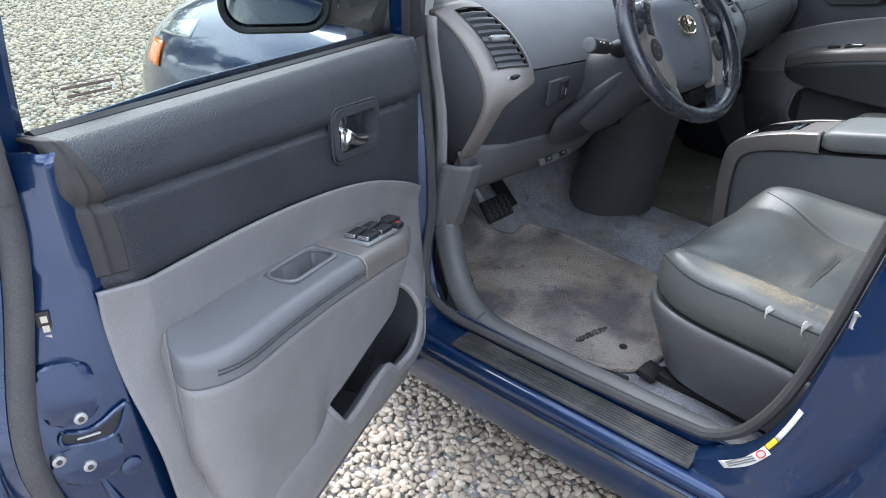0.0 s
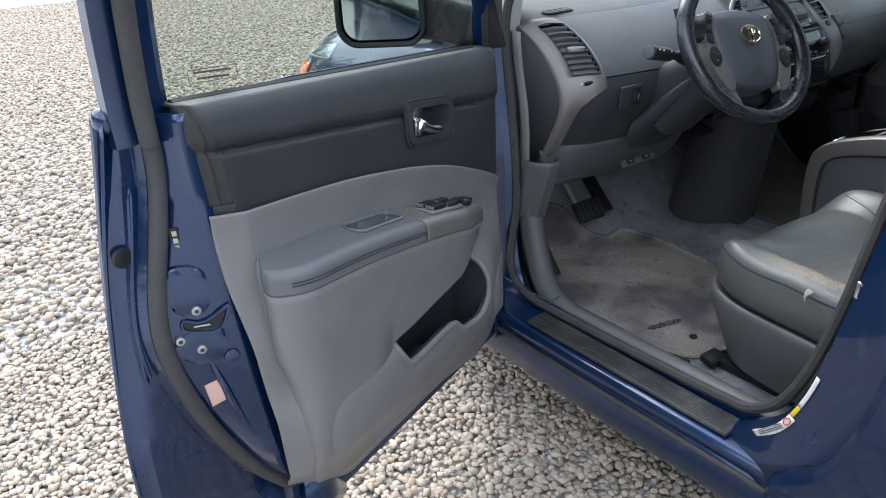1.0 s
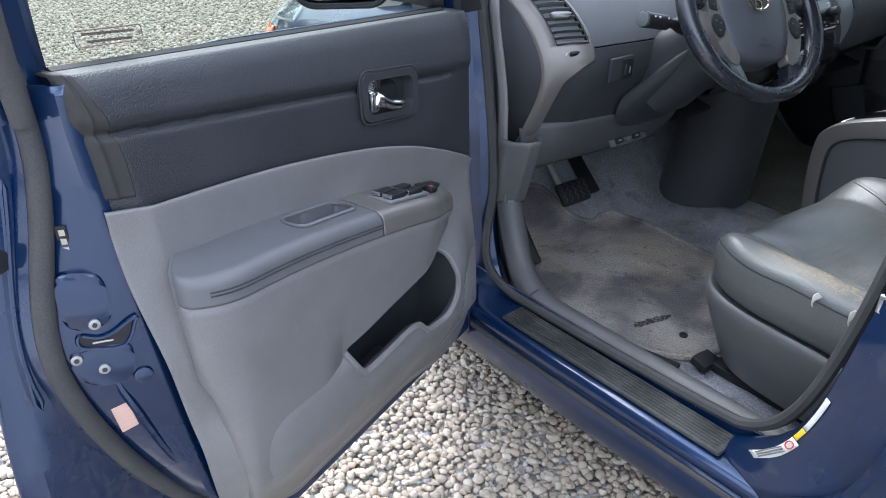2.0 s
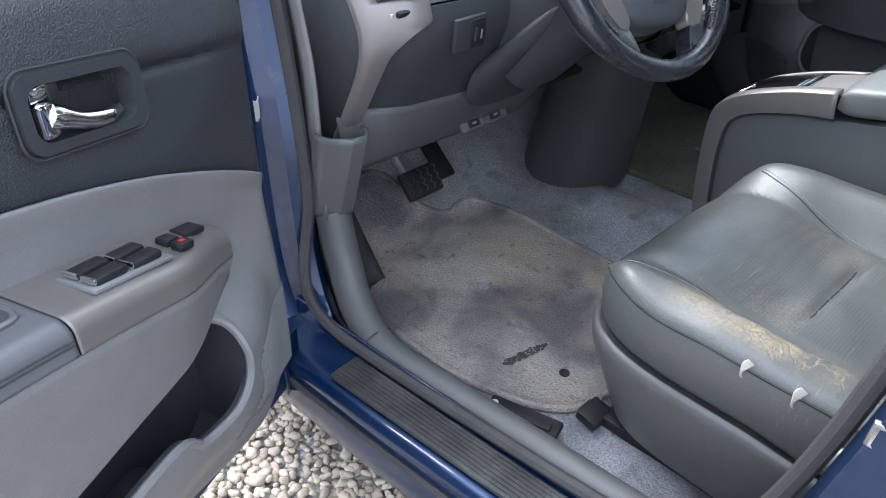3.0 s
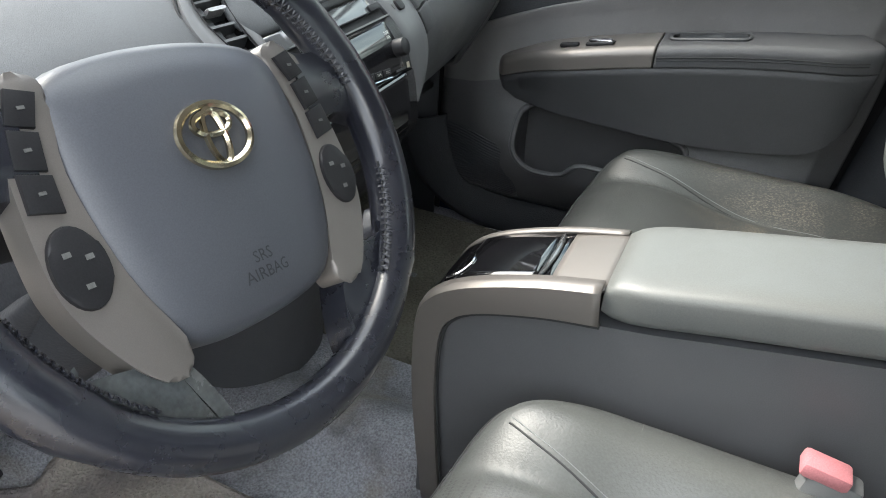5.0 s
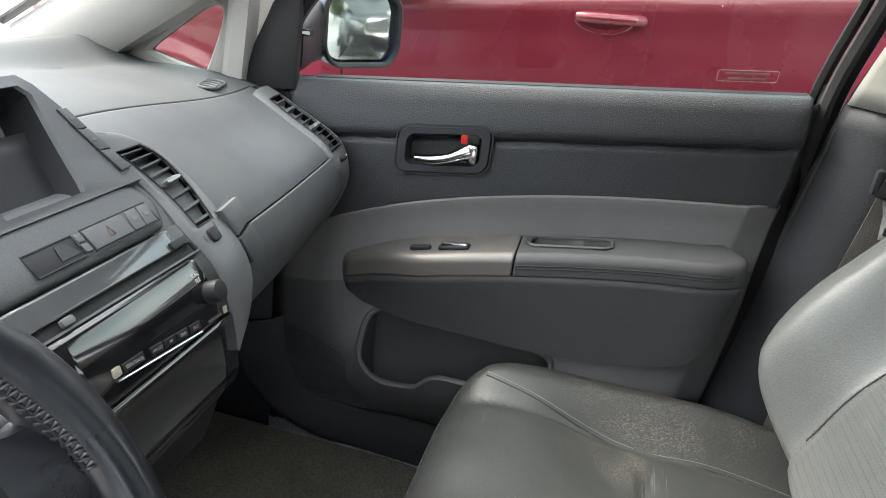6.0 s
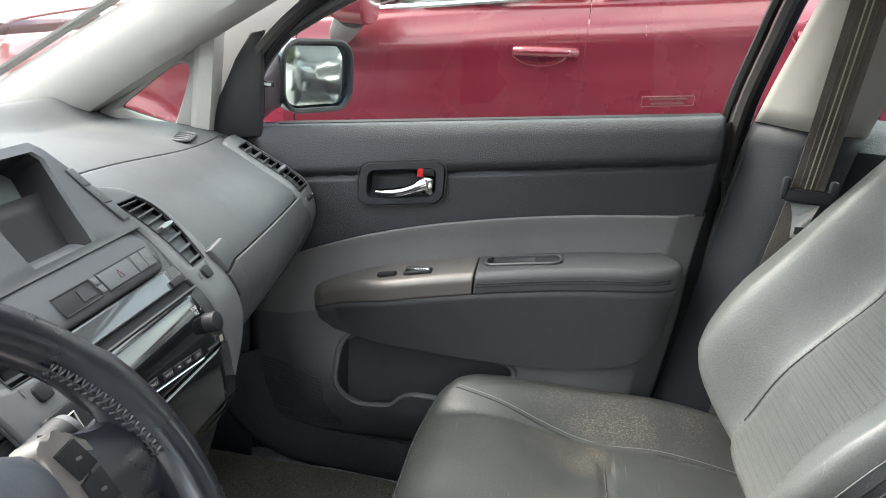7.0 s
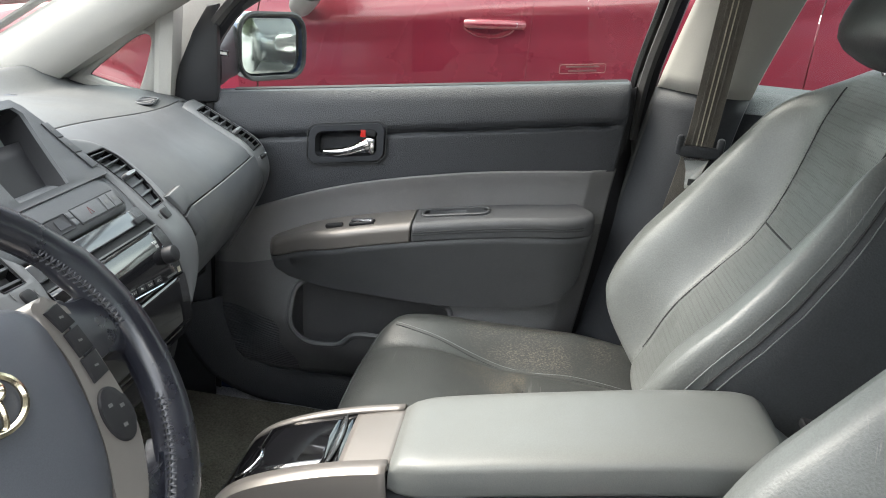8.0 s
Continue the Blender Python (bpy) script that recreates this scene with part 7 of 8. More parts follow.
for sg in (-1, 1):
    # silver band: along the top and down the front edge
    outer = curve([(0.166, 0.700), (0.24, 0.682), (0.32, 0.652), (0.362, 0.622), (0.378, 0.585), (0.380, 0.50), (0.372, 0.40), (0.355, 0.27)], 40)
    inner = curve([(0.160, 0.650), (0.22, 0.640), (0.29, 0.620), (0.325, 0.600), (0.340, 0.570), (0.343, 0.50), (0.336, 0.40), (0.322, 0.27)], 40)
    b = bmesh.new()
    drop = 0.004 if sg > 0 else 0.0
    quadgrid(b, [[(CX + sg * (con_half(0) + dx), y0 + (y1 - y0) * k, z0 + (z1 - z0) * k - drop) for k, dx in ((-0.02, -0.020), (0.0, -0.006), (0.08, 0.001), (0.5, 0.003), (0.92, 0.001), (1.0, -0.008))] for (y0, z0), (y1, z1) in zip(outer, inner)])
    part("silver_band", b, SILVER_PLASTIC, console, "warm silver band", 0.004)
    part("inset_line", tube([(CX + sg * (con_half(0) - 0.004), y, z) for y, z in inner], 0.0022, 6), SEAM, console)
part("front_nose", sheet(lambda u, v: (CX + (2 * u - 1) * (con_half(0) - 0.004), 0.378 - 0.014 * abs(2 * u - 1) ** 4 - 0.05 * max(0, 0.3 - v) , 0.27 + 0.325 * v), 14, 10), BLACK, console, "", 0.004)
# black top plate
def con_plate(u, v):
    y = 0.376 - 0.19 * v
    x = CX + (2 * u - 1) * (con_half(0) - 0.012)
    z = lerp_at([(0.15, 0.700), (0.186, 0.692), (0.24, 0.676), (0.32, 0.648), (0.36, 0.622), (0.376, 0.597)], y)
    return (x, y, z + 0.004 * (1 - (2 * u - 1) ** 2) - 0.003)
part("top_plate", sheet(lambda u, v: con_plate(u, 0.79 + 0.34 * v), 8, 8), SILVER_PLASTIC, console, "warm silver plate", 0.004)
gloss = part("gloss_plate", sheet(lambda u, v: con_plate(u, 0.79 * v), 12, 20), BLACK_GLOSS, console, "piano black cup holder cover", 0.004)
insert = part("gloss_insert", sheet(lambda u, v: Vector(con_plate(0.10 + 0.80 * u, 0.20 + 0.50 * v)) + Vector((0, 0, 0.0030)), 10, 14), BLACK_GLOSS, gloss, "smoked rectangular insert", 0.003)
part("insert_joint", tube([Vector(con_plate(u, v)) + Vector((0, 0, 0.0012)) for u, v in ((0.09, 0.19), (0.91, 0.19), (0.91, 0.46), (0.91, 0.71), (0.09, 0.71), (0.09, 0.46))], 0.0012, 5, True), SEAM, gloss)
part("insert_end", sheet(lambda u, v: Vector(con_plate(0.12 + 0.76 * u, 0.715 + 0.05 * v * (1 - (2 * u - 1) ** 2 * 0.6))) + Vector((0, 0, 0.002 + 0.004 * math.sin(math.pi * v))), 12, 6), SLOT_GLOSS, gloss, "curved grey end of the insert", 0.002)
ring = [Vector(con_plate(0.36 + 0.20 * math.cos(radians(20 + 13 * k)), 0.155 + 0.085 * math.sin(radians(20 + 13 * k)))) + Vector((0, 0, 0.004)) for k in range(15)]
part("gloss_catch", tube(ring, 0.0018, 8), CHROME, gloss, "thin chrome catch ring")
# padded lid
rows = []
for k in range(40):
    y = 0.163 - 0.43 * k / 39
    e = min(1.0, (0.004 + min(k, 39 - k)) / 3.0)
    b0, t = con_top(y) + 0.002, con_top(y) + 0.058
    h = con_half(y) + 0.003
    q = 0.6 + 0.4 * math.sqrt(1 - (1 - e) ** 2)
    mid = (b0 + t) / 2
    rows.append([(CX + x * (h - 0.006 * (1 - e)), y, mid + z * (t - mid) * q) for x, z in super_outline(1, 1, 5.0, 44)])
lid = part("padded_lid", quadgrid(bmesh.new(), rows, True, True), LEATHER, console, "padded slate leather armrest lid", 0.0, 60)
part("rear_cap", quadgrid(bmesh.new(), [[(CX + x * (con_half(0) - 0.002 - 0.02 * k), -0.272 - 0.14 * k, (con_top(-0.27) - 0.1 - 0.06 * k) + (z * 0.5 + 0.5) * (0.135 - 0.03 * k)) for x, z in super_outline(1, 1, 4, 32)] for k in (0, 0.3, 0.7, 1.0)], True, True), PEWTER, console, "grey console rear cap")
part("cap_catch", box((CX + 0.045, -0.33, con_top(-0.27) + 0.032), (0.022, 0.04, 0.012), 0.004, (8, 0, 0)), BLACK, console)

# ---- pedals, foot rest, mat ----
mat_thing = thing("floor_mat", (-0.45, 0.6, 0.262), "soiled taupe carpet floor mat with a torn strip", "floor mat")
mat_edge = curve([(-0.655, 0.42), (-0.60, 0.285), (-0.50, 0.245), (-0.30, 0.26), (-0.20, 0.30), (-0.177, 0.45), (-0.170, 0.60), (-0.172, 0.78), (-0.205, 0.842), (-0.25, 0.850), (-0.294, 0.842), (-0.346, 0.882), (-0.391, 0.945), (-0.47, 0.955), (-0.52, 0.91), (-0.537, 0.86), (-0.572, 0.745), (-0.645, 0.712), (-0.66, 0.60)], 120, True)
mc = (-0.43, 0.60)
rows = []
for sc, dz in ((1.012, -0.002), (1.008, 0.006), (0.995, 0.010), (0.98, 0.009), (0.96, 0.006), *((0.96 - 0.04 * k, 0.006) for k in range(1, 24))):
    rows.append([(mc[0] + (x - mc[0]) * sc, mc[1] + (y - mc[1]) * sc, floor_z(mc[0] + (x - mc[0]) * sc, mc[1] + (y - mc[1]) * sc) + dz + 0.003 * noise.noise(Vector((x * sc * 14, y * sc * 14, 2)))) for x, y in mat_edge])
part("mat_top", quadgrid(bmesh.new(), rows, True), MAT, mat_thing, "soiled taupe pile", 0.0, 60)
part("mat_binding", tube([(mc[0] + (x - mc[0]) * 1.004, mc[1] + (y - mc[1]) * 1.004, floor_z(x, y) + 0.007 + 0.003 * noise.noise(Vector((x * 9, y * 9, 4)))) for x, y in mat_edge], 0.0075, 8, True), MAT, mat_thing, "stitched mat edge")
def mz(x, y, up=0.008):
    return (x, y, floor_z(x, y) + up)
rng = random.Random(31)
def torn(t, v):
    return mz(-0.580 + 0.106 * t, 0.406 - 0.014 * t + v, 0.0085)
FRAYED = material("frayed dark brown weave", (0.062, 0.055, 0.052), 0.95, 0, 0.5, 300, 40, 0.8, 0.003)
b = bmesh.new()
wide = [0.0085 * min(1.0, 6 * t + 0.3, 4 * (1 - t) + 0.15) * rng.uniform(0.75, 1.2) for t in [k / 22 for k in range(23)]]
quadgrid(b, [[Vector(torn(k / 22, w * q)) + Vector((0, 0, 0.0016 * (1 - q * q) + 0.0012 * rng.uniform(-1, 1))) for q in (-1.0, -0.6, -0.2, 0.2, 0.6, 1.0)] for k, w in enumerate(wide)])
strip = part("torn_strip", b, FRAYED, mat_thing, "frayed dark torn strip", 0.001)
pale = material("pale loose mat threads", (0.30, 0.27, 0.24), 0.9, 0, 0.2, 400, 9, 0.3)
for k in range(16):
    t, sg = rng.uniform(0.02, 0.98), rng.choice((-1, 1))
    d, e = rng.uniform(-0.09, 0.09), rng.uniform(-0.5, 0.6)
    part("thread", tube([Vector(torn(t, sg * 0.0085)) + Vector((0, 0, 0.001)), Vector(torn(t + d * 0.5, sg * 0.0075 * e)) + Vector((0, 0, 0.003)), Vector(torn(t + d, sg * 0.008 * e)) + Vector((0, 0, 0.0022))], 0.0006, 4), pale, strip)
part("mat_hole", disc(mz(-0.512, 0.322, 0.007), (0, 0, 1), 0.0095, 0.003, 20), BLACK, mat_thing, "dark round fastener hole")
foot = thing("foot_rest", (-0.60, 0.80, 0.27), "black ribbed rubber foot rest", "foot rest")
def FR(u, v, up=0.0):
    return (-0.668 + 0.066 * v + (0.088 - 0.052 * v) * u, 0.722 + 0.012 * u + 0.130 * v, 0.274 + 0.120 * v + 0.012 * (1 - u) + up)
part("foot_plate", sheet(lambda u, v: FR(u, v), 4, 10), DUSTY_BLACK, foot, "black rubber plate", 0.008)
for k in range(10):
    v = 0.06 + 0.094 * k
    for q in range(4):
        a0 = 0.04 + 0.24 * q + (0.10 if k % 2 else 0.0)
        part("rib", tube([FR(a0, v, 0.001), FR(min(0.96, a0 + 0.18), v, 0.001)], 0.0030, 6), DUSTY_BLACK, foot)
brake = thing("brake_pedal", (-0.40, 0.86, 0.36), "black rubber brake pedal on a steel arm", "pedal")
part("pad", box((-0.392, 0.825, 0.388), (0.098, 0.064, 0.014), 0.007, (48, 0, 0)), BLACK, brake, "ribbed black pad")
for k in range(5):
    part("rib", tube([(-0.432 + 0.020 * k + 0.008 * (q % 2), 0.8045 + 0.0058 * q, 0.3745 + 0.0064 * q) for q in range(7)], 0.0022, 5), DUSTY_BLACK, brake)
part("arm", tube([(-0.41, 0.86, 0.40), (-0.43, 0.93, 0.50), (-0.43, 0.94, 0.62)], 0.008, 8), STEEL, brake, "dull steel arm")
gas = thing("gas_pedal", (-0.27, 0.92, 0.34), "black plastic accelerator pedal on its arm", "pedal")
part("pad", box((-0.255, 0.93, 0.37), (0.048, 0.13, 0.012), 0.006, (42, 0, 0)), BLACK, gas)
part("arm", tube([(-0.255, 0.97, 0.41), (-0.255, 1.02, 0.5), (-0.25, 1.03, 0.62)], 0.007, 8), BLACK, gas)
# buttons low on the knee panel
pod = thing("knee_switches", (-0.41, 0.628, 0.595), "two small switches under the dash", "switch panel")
part("plate", box((-0.405, 0.642, 0.606), (0.120, 0.008, 0.034), 0.003, (-30, 0, 0)), SILL_GREY, pod)
for dx in (-0.030, 0.026):
    sw = part("switch", box((-0.405 + dx, 0.637, 0.606), (0.026, 0.006, 0.022), 0.003, (-30, 0, 0)), BLACK, pod)
    part("print_bar", box((-0.405 + dx, 0.6335, 0.604), (0.010, 0.002, 0.004), 0.0, (-30, 0, 0)), STITCH, sw)
part("hook", box((-0.407, 0.636, 0.600), (0.020, 0.012, 0.012), 0.004, (-30, 0, 0)), SILL_GREY, pod)

# ---- belts ----
belt_r = thing("seat_belt", (0.66, -0.25, 0.90), "brown-grey seat belt with a steel tongue on the pillar", "seat belt")
def web(pts, w, th=0.0016):
    rows = []
    for p in curve(pts, 30):
        c = Vector(p)
        rows.append([c + Vector((dx * 0.15, dx, 0)) + Vector((dz, 0, 0)) for dx, dz in ((-w, 0), (w, 0), (w, th), (-w, th))])
    return quadgrid(bmesh.new(), rows, True, True)
part("webbing", web([(0.530, -0.250, 1.35), (0.585, -0.255, 1.15), (0.640, -0.260, 0.97), (0.652, -0.240, 0.80), (0.655, -0.222, 0.60), (0.66, -0.21, 0.40)], 0.024), WEB, belt_r, "brown-grey webbing")
for dy in (-0.012, -0.004, 0.004, 0.012):
    part("web_rib", tube([Vector(p) + Vector((-0.0008 + 0.15 * dy, dy, 0)) for p in curve([(0.530, -0.250, 1.35), (0.585, -0.255, 1.15), (0.640, -0.260, 0.97)], 20)], 0.0012, 5), PRINT_TAN if abs(dy) < 0.005 else WEB, belt_r)
part("stopper", box((0.636, -0.262, 0.962), (0.014, 0.074, 0.022), 0.006, (0, 4, 0)), DASH_DARK, belt_r, "dark grey tongue grip")
for dy in (-0.036, 0.036):
    part("stopper_ear", box((0.637, -0.262 + dy, 0.972), (0.014, 0.014, 0.038), 0.006), DASH_DARK, belt_r)
part("tongue", prism([(-0.024, 0.0), (0.024, 0.0), (0.014, -0.022), (0.012, -0.058), (-0.012, -0.058), (-0.014, -0.022)], 0.003, lambda a, b, c: (0.630 - c, -0.258 + a, 0.952 + b), 0.001), CHROME, belt_r, "steel buckle tongue")
part("tongue_hole", box((0.6265, -0.258, 0.907), (0.003, 0.014, 0.012), 0.001), SEAM, belt_r)
# pillar trims, upper and lower
pt = thing("pillar_trim", (0.70, -0.25, 0.30), "centre pillar trim, light grey above and dark grey below", "pillar trim")
def pil(z, k):
    e = rear_edge(z)
    lean = 0.14 * step(1.0, 1.40, z)
    return [(0.752 - lean, e + 0.016), (0.742 - lean, e + 0.006), (0.715 - lean, e - 0.016), (0.690 - lean, e - 0.045), (0.678 - lean, e - 0.075), (0.680 - lean, e - 0.115), (0.694 - lean, e - 0.138), (0.73 - lean, e - 0.150)]
part("upper_cover", quadgrid(bmesh.new(), [[(x - 0.004, y, z) for x, y in pil(z, 0)] for z in [1.060 + 0.03 * k for k in range(11)]]), BEIGE, pt, "light stone grey upper cover", 0.004)
part("lower_cover", quadgrid(bmesh.new(), [[(x, y, z) for x, y in pil(z, 0)] for z in [0.34 + 0.036 * k for k in range(21)]]), DASH_DARK, pt, "dark grey lower cover", 0.004)
buckle = thing("belt_buckle", (-0.11, -0.09, 0.52), "grey belt buckle with a faded red button", "belt buckle")
part("case", box((-0.105, -0.088, 0.562), (0.026, 0.052, 0.085), 0.006, (8, 0, 0)), PEWTER, buckle)
part("button", box((-0.105, -0.0825, 0.605), (0.028, 0.046, 0.018), 0.005, (8, 0, 0)), PINK, buckle, "faded red release button")

pmat = thing("floor_mat", (0.42, 0.6, 0.262), "worn grey-brown passenger floor mat", "floor mat")
pe = [(0.445 + 0.235 * a, 0.62 + 0.34 * b) for a, b in super_outline(1, 1, 6, 72)]
rows = []
for sc, dz in ((1.012, -0.002), (1.006, 0.010), (0.99, 0.014), (0.96, 0.012), *((0.96 - 0.03 * k, 0.012) for k in range(1, 32))):
    rows.append([(0.445 + (x - 0.445) * sc, 0.62 + (y - 0.62) * sc, floor_z(0.445 + (x - 0.445) * sc, 0.62 + (y - 0.62) * sc) + dz) for x, y in pe])
PMAT = material("worn dark olive mat pile", (0.150, 0.143, 0.117), 0.95, 0, 0.25, 210, 5, 1.0, 0.005, other=(0.10, 0.095, 0.08), stain=0.5, spec=0.1)
part("mat_top", quadgrid(bmesh.new(), rows, True), PMAT, pmat, "worn grey-brown pile", 0.0, 60)


# ---- the red car parked alongside ----
red = thing("parked_suv", (2.8, 0.2, 0.0), "dark red estate car parked alongside on the gravel", "car")
RX = 1.95
def red_side(y, z):
    """The near flank: x at a place along the car and height."""
    x = RX + 0.10 * step(0.45, 0.20, z) + 0.02 * (z - 0.75) ** 2
    x -= 0.012 * step(1.06, 1.10, z + 0.14 * (y - 0.2)) * step(1.24, 1.14, z + 0.14 * (y - 0.2))
    x += 0.05 * step(1.10, 1.30, z + 0.14 * (y - 0.2))
    x += 0.45 * step(1.9, 2.65, y) ** 2 + 0.35 * step(-1.4, -1.95, y) ** 2
    for wy in (1.72, -0.98):
        d = math.hypot(y - wy, z - 0.33)
        x -= 0.020 * math.exp(-((d - 0.40) / 0.05) ** 2)
    return x
def red_panel(name, ya, yb, za, zb, n=24, m=18, lab=""):
    def at(u, v):
        # a narrow last column at each end keeps the panel's edge crisp
        k = round(u * n)
        y = ya + (yb - ya) * (u if k in (0, n) else 0.0015 + 0.997 * (k - 1) / (n - 2))
        z = za(y) + (zb(y) - za(y)) * v
        return (red_side(y, z), y, z)
    return part(name, sheet(at, n, m), RED, red, lab, 0.006)
def red_belt(y):
    return 1.258 - 0.15 * (y - 0.08) if y > -0.9 else 1.405
def arch_low(wy):
    return lambda y: max(0.30, 0.33 + math.sqrt(max(0.0, 0.37 ** 2 - (y - wy) ** 2)))
red_panel("front_wing", 1.052, 2.62, arch_low(1.72), lambda y: min(red_belt(y), 1.13 - 0.18 * step(1.4, 2.6, y)), 40, 18, "dark red front wing")
red_panel("front_door", 0.0758, 1.046, lambda y: 0.32, red_belt, 30, 24, "dark red front door")
red_panel("rear_door", -0.86, 0.0742, lambda y: max(0.32, arch_low(-0.98)(y)), red_belt, 30, 24, "dark red rear door")
red_panel("rear_quarter", -1.95, -0.866, arch_low(-0.98), red_belt, 36, 20, "dark red rear quarter")
part("bonnet", sheet(lambda u, v: (red_side(1.0 + 1.6 * v, 1.0) + 0.02 + (1.66 - 0.9 * step(1.9, 2.65, 1.0 + 1.6 * v) ** 2) * u, 1.0 + 1.62 * v, 1.13 - 0.18 * step(1.4, 2.6, 1.0 + 1.6 * v) + 0.06 * math.sin(math.pi * u)), 16, 16), RED, red, "dark red bonnet", 0.01)
part("front_end", sheet(lambda u, v: (2.40 + 0.86 * u, 2.62 + 0.05 * math.sin(math.pi * u), 0.25 + 0.70 * v), 8, 6), RED, red, "", 0.02)
part("rear_end", sheet(lambda u, v: (2.30 + 1.06 * u, -1.96 - 0.05 * math.sin(math.pi * u), 0.3 + 0.95 * v), 8, 6), RED, red, "", 0.02)
part("far_side", sheet(lambda u, v: (3.72, 2.5 - 4.4 * u, 0.3 + 0.85 * v), 8, 4), RED, red, "", 0.02)
part("roof", sheet(lambda u, v: (2.22 + 1.18 * u, 0.35 - 2.1 * v, 1.68 + 0.05 * math.sin(math.pi * u) + 0.02 * math.sin(math.pi * v)), 8, 8), RED, red, "dark red roof", 0.02)
part("undertray", sheet(lambda u, v: (2.1 + 1.55 * u, 2.3 - 4.1 * v, 0.27), 2, 2), BLACK, red, "", 0.02)
def red_glass(name, ya, yb, yta, ytb):
    return part(name, quadgrid(bmesh.new(), [[(red_side(ya, 1.19) + 0.02, ya, red_belt(ya) + 0.01), (red_side(yb, 1.19) + 0.02, yb, red_belt(yb) + 0.01)], [(2.20, yta, 1.66), (2.20, ytb, 1.68)]]), SMOKE, red, "dark side window", 0.006)
red_glass("front_side_window", 0.95, 0.10, 0.38, 0.06)
red_glass("rear_side_window", 0.04, -0.84, 0.0, -0.78)
red_glass("quarter_side_window", -0.90, -1.55, -0.84, -1.4)
part("windscreen", quadgrid(bmesh.new(), [[(2.12, 1.10, 1.14), (3.55, 1.10, 1.14)], [(2.25, 0.36, 1.59), (3.38, 0.36, 1.59)]]), SMOKE, red, "", 0.006)
part("tail_window", quadgrid(bmesh.new(), [[(2.25, -1.95, 1.2), (3.4, -1.95, 1.2)], [(2.28, -1.72, 1.6), (3.36, -1.72, 1.6)]]), SMOKE, red, "", 0.006)
part("window_strip", tube([(red_side(y, 1.19) - 0.004, y, red_belt(y) + 0.006) for y in [1.05 - 0.19 * k for k in range(13)]], 0.011, 8), CHROME, red, "bright window strip")
part("pillar_strip", tube([(red_side(1.05, 1.19) - 0.004, 1.05, red_belt(1.05) + 0.006), (2.02, 0.93, 1.28), (2.19, 0.36, 1.66)], 0.011, 8), CHROME, red)
part("door_post", box((2.09, 0.07, 1.47), (0.02, 0.07, 0.40), 0.004, (0, 24, 0)), BLACK, red)
part("far_glass_wall", quadgrid(bmesh.new(), [[(3.66, 0.95, 1.16), (3.66, -1.6, 1.2)], [(3.42, 0.4, 1.6), (3.42, -1.5, 1.6)]]), SMOKE, red, "", 0.006)
# door handles with keyhole
for hy, hz in ((0.205, 1.075), (-0.66, 1.200)):
    x = red_side(hy, hz)
    oval_ring = super_outline(0.092, 0.050, 2.0, 40)
    part("handle_cup", quadgrid(bmesh.new(), [[(x - c, hy + 0.020 + a * k, hz + 0.004 + b * k) for a, b in oval_ring] for k, c in ((1.10, 0.000), (1.05, 0.007), (1.0, 0.009), (0.94, 0.007), (0.80, 0.002), (0.45, 0.0008), (0.02, 0.0008))], True), RED, red, "dished red handle cup")
    grip = part("door_handle", tube([(x - 0.010, hy + 0.095, hz - 0.006), (x - 0.032, hy + 0.05, hz - 0.002), (x - 0.034, hy - 0.03, hz + 0.003), (x - 0.022, hy - 0.085, hz + 0.006), (x - 0.004, hy - 0.10, hz + 0.006)], 0.017, 12, flat=0.95), RED, red, "dark red pull handle")
    part("keyhole", disc((x - 0.034, hy - 0.078, hz + 0.006), (-1, 0, 0), 0.0075, 0.005, 16), STEEL, grip)
# its mirror
mh = part("wing_mirror", quadgrid(bmesh.new(), [[(1.80 + 0.125 * a * k, 0.815 + 0.06 * c, 1.195 + 0.085 * b * k) for a, b in super_outline(1, 1, 3.2, 30)] for k, c in ((0.2, 1.3), (0.75, 1.15), (1.0, 0.3), (0.98, -0.9), (0.9, -1.0))], True, True), RED, red, "red wing mirror with a grey foot")
part("mirror_foot", tube([(1.80, 0.82, 1.13), (1.85, 0.86, 1.08), (1.97, 0.90, 1.06)], lambda t: 0.052 - 0.015 * t, 12, flat=0.8), PEWTER, mh)
# scuffs on the doors
for k, (y, z, ln) in enumerate(((-0.075, 1.17, 0.04), (-0.11, 1.155, 0.03), (0.62, 0.985, 0.03), (0.45, 0.90, 0.02))):
    part("paint_scratch", tube([(red_side(y, z) - 0.0035, y, z), (red_side(y + 0.01, z + ln / 2) - 0.0035, y + 0.008, z + ln / 2), (red_side(y, z + ln) - 0.0035, y + 0.004, z + ln)], 0.0016, 5), WHITE, red)
for wy in (1.72, -0.98):
    rows = []
    for k in range(33):
        a = 2 * math.pi * k / 32
        rows.append([(2.13 + dx, wy + math.cos(a) * r, 0.335 + math.sin(a) * r) for dx, r in ((-0.09, 0.23), (-0.10, 0.30), (-0.08, 0.335), (0.10, 0.335), (0.10, 0.23))])
    tw = part("wheel", quadgrid(bmesh.new(), rows), TYRE, red, "black tyre")
    for k in range(10):
        a = 2 * math.pi * k / 10
        part("rim_spoke", box((2.045, wy + 0.12 * math.cos(a), 0.335 + 0.12 * math.sin(a)), (0.02, 0.22, 0.03), 0.004, (math.degrees(a), 0, 0)), STEEL, tw)
    part("rim", disc((2.075, wy, 0.335), (-1, 0, 0), 0.235, 0.01), STEEL, tw)
for wy in (1.72, -0.98):
    part("wheel", disc((3.70, wy, 0.335), (-1, 0, 0), 0.33, 0.2), TYRE, red)


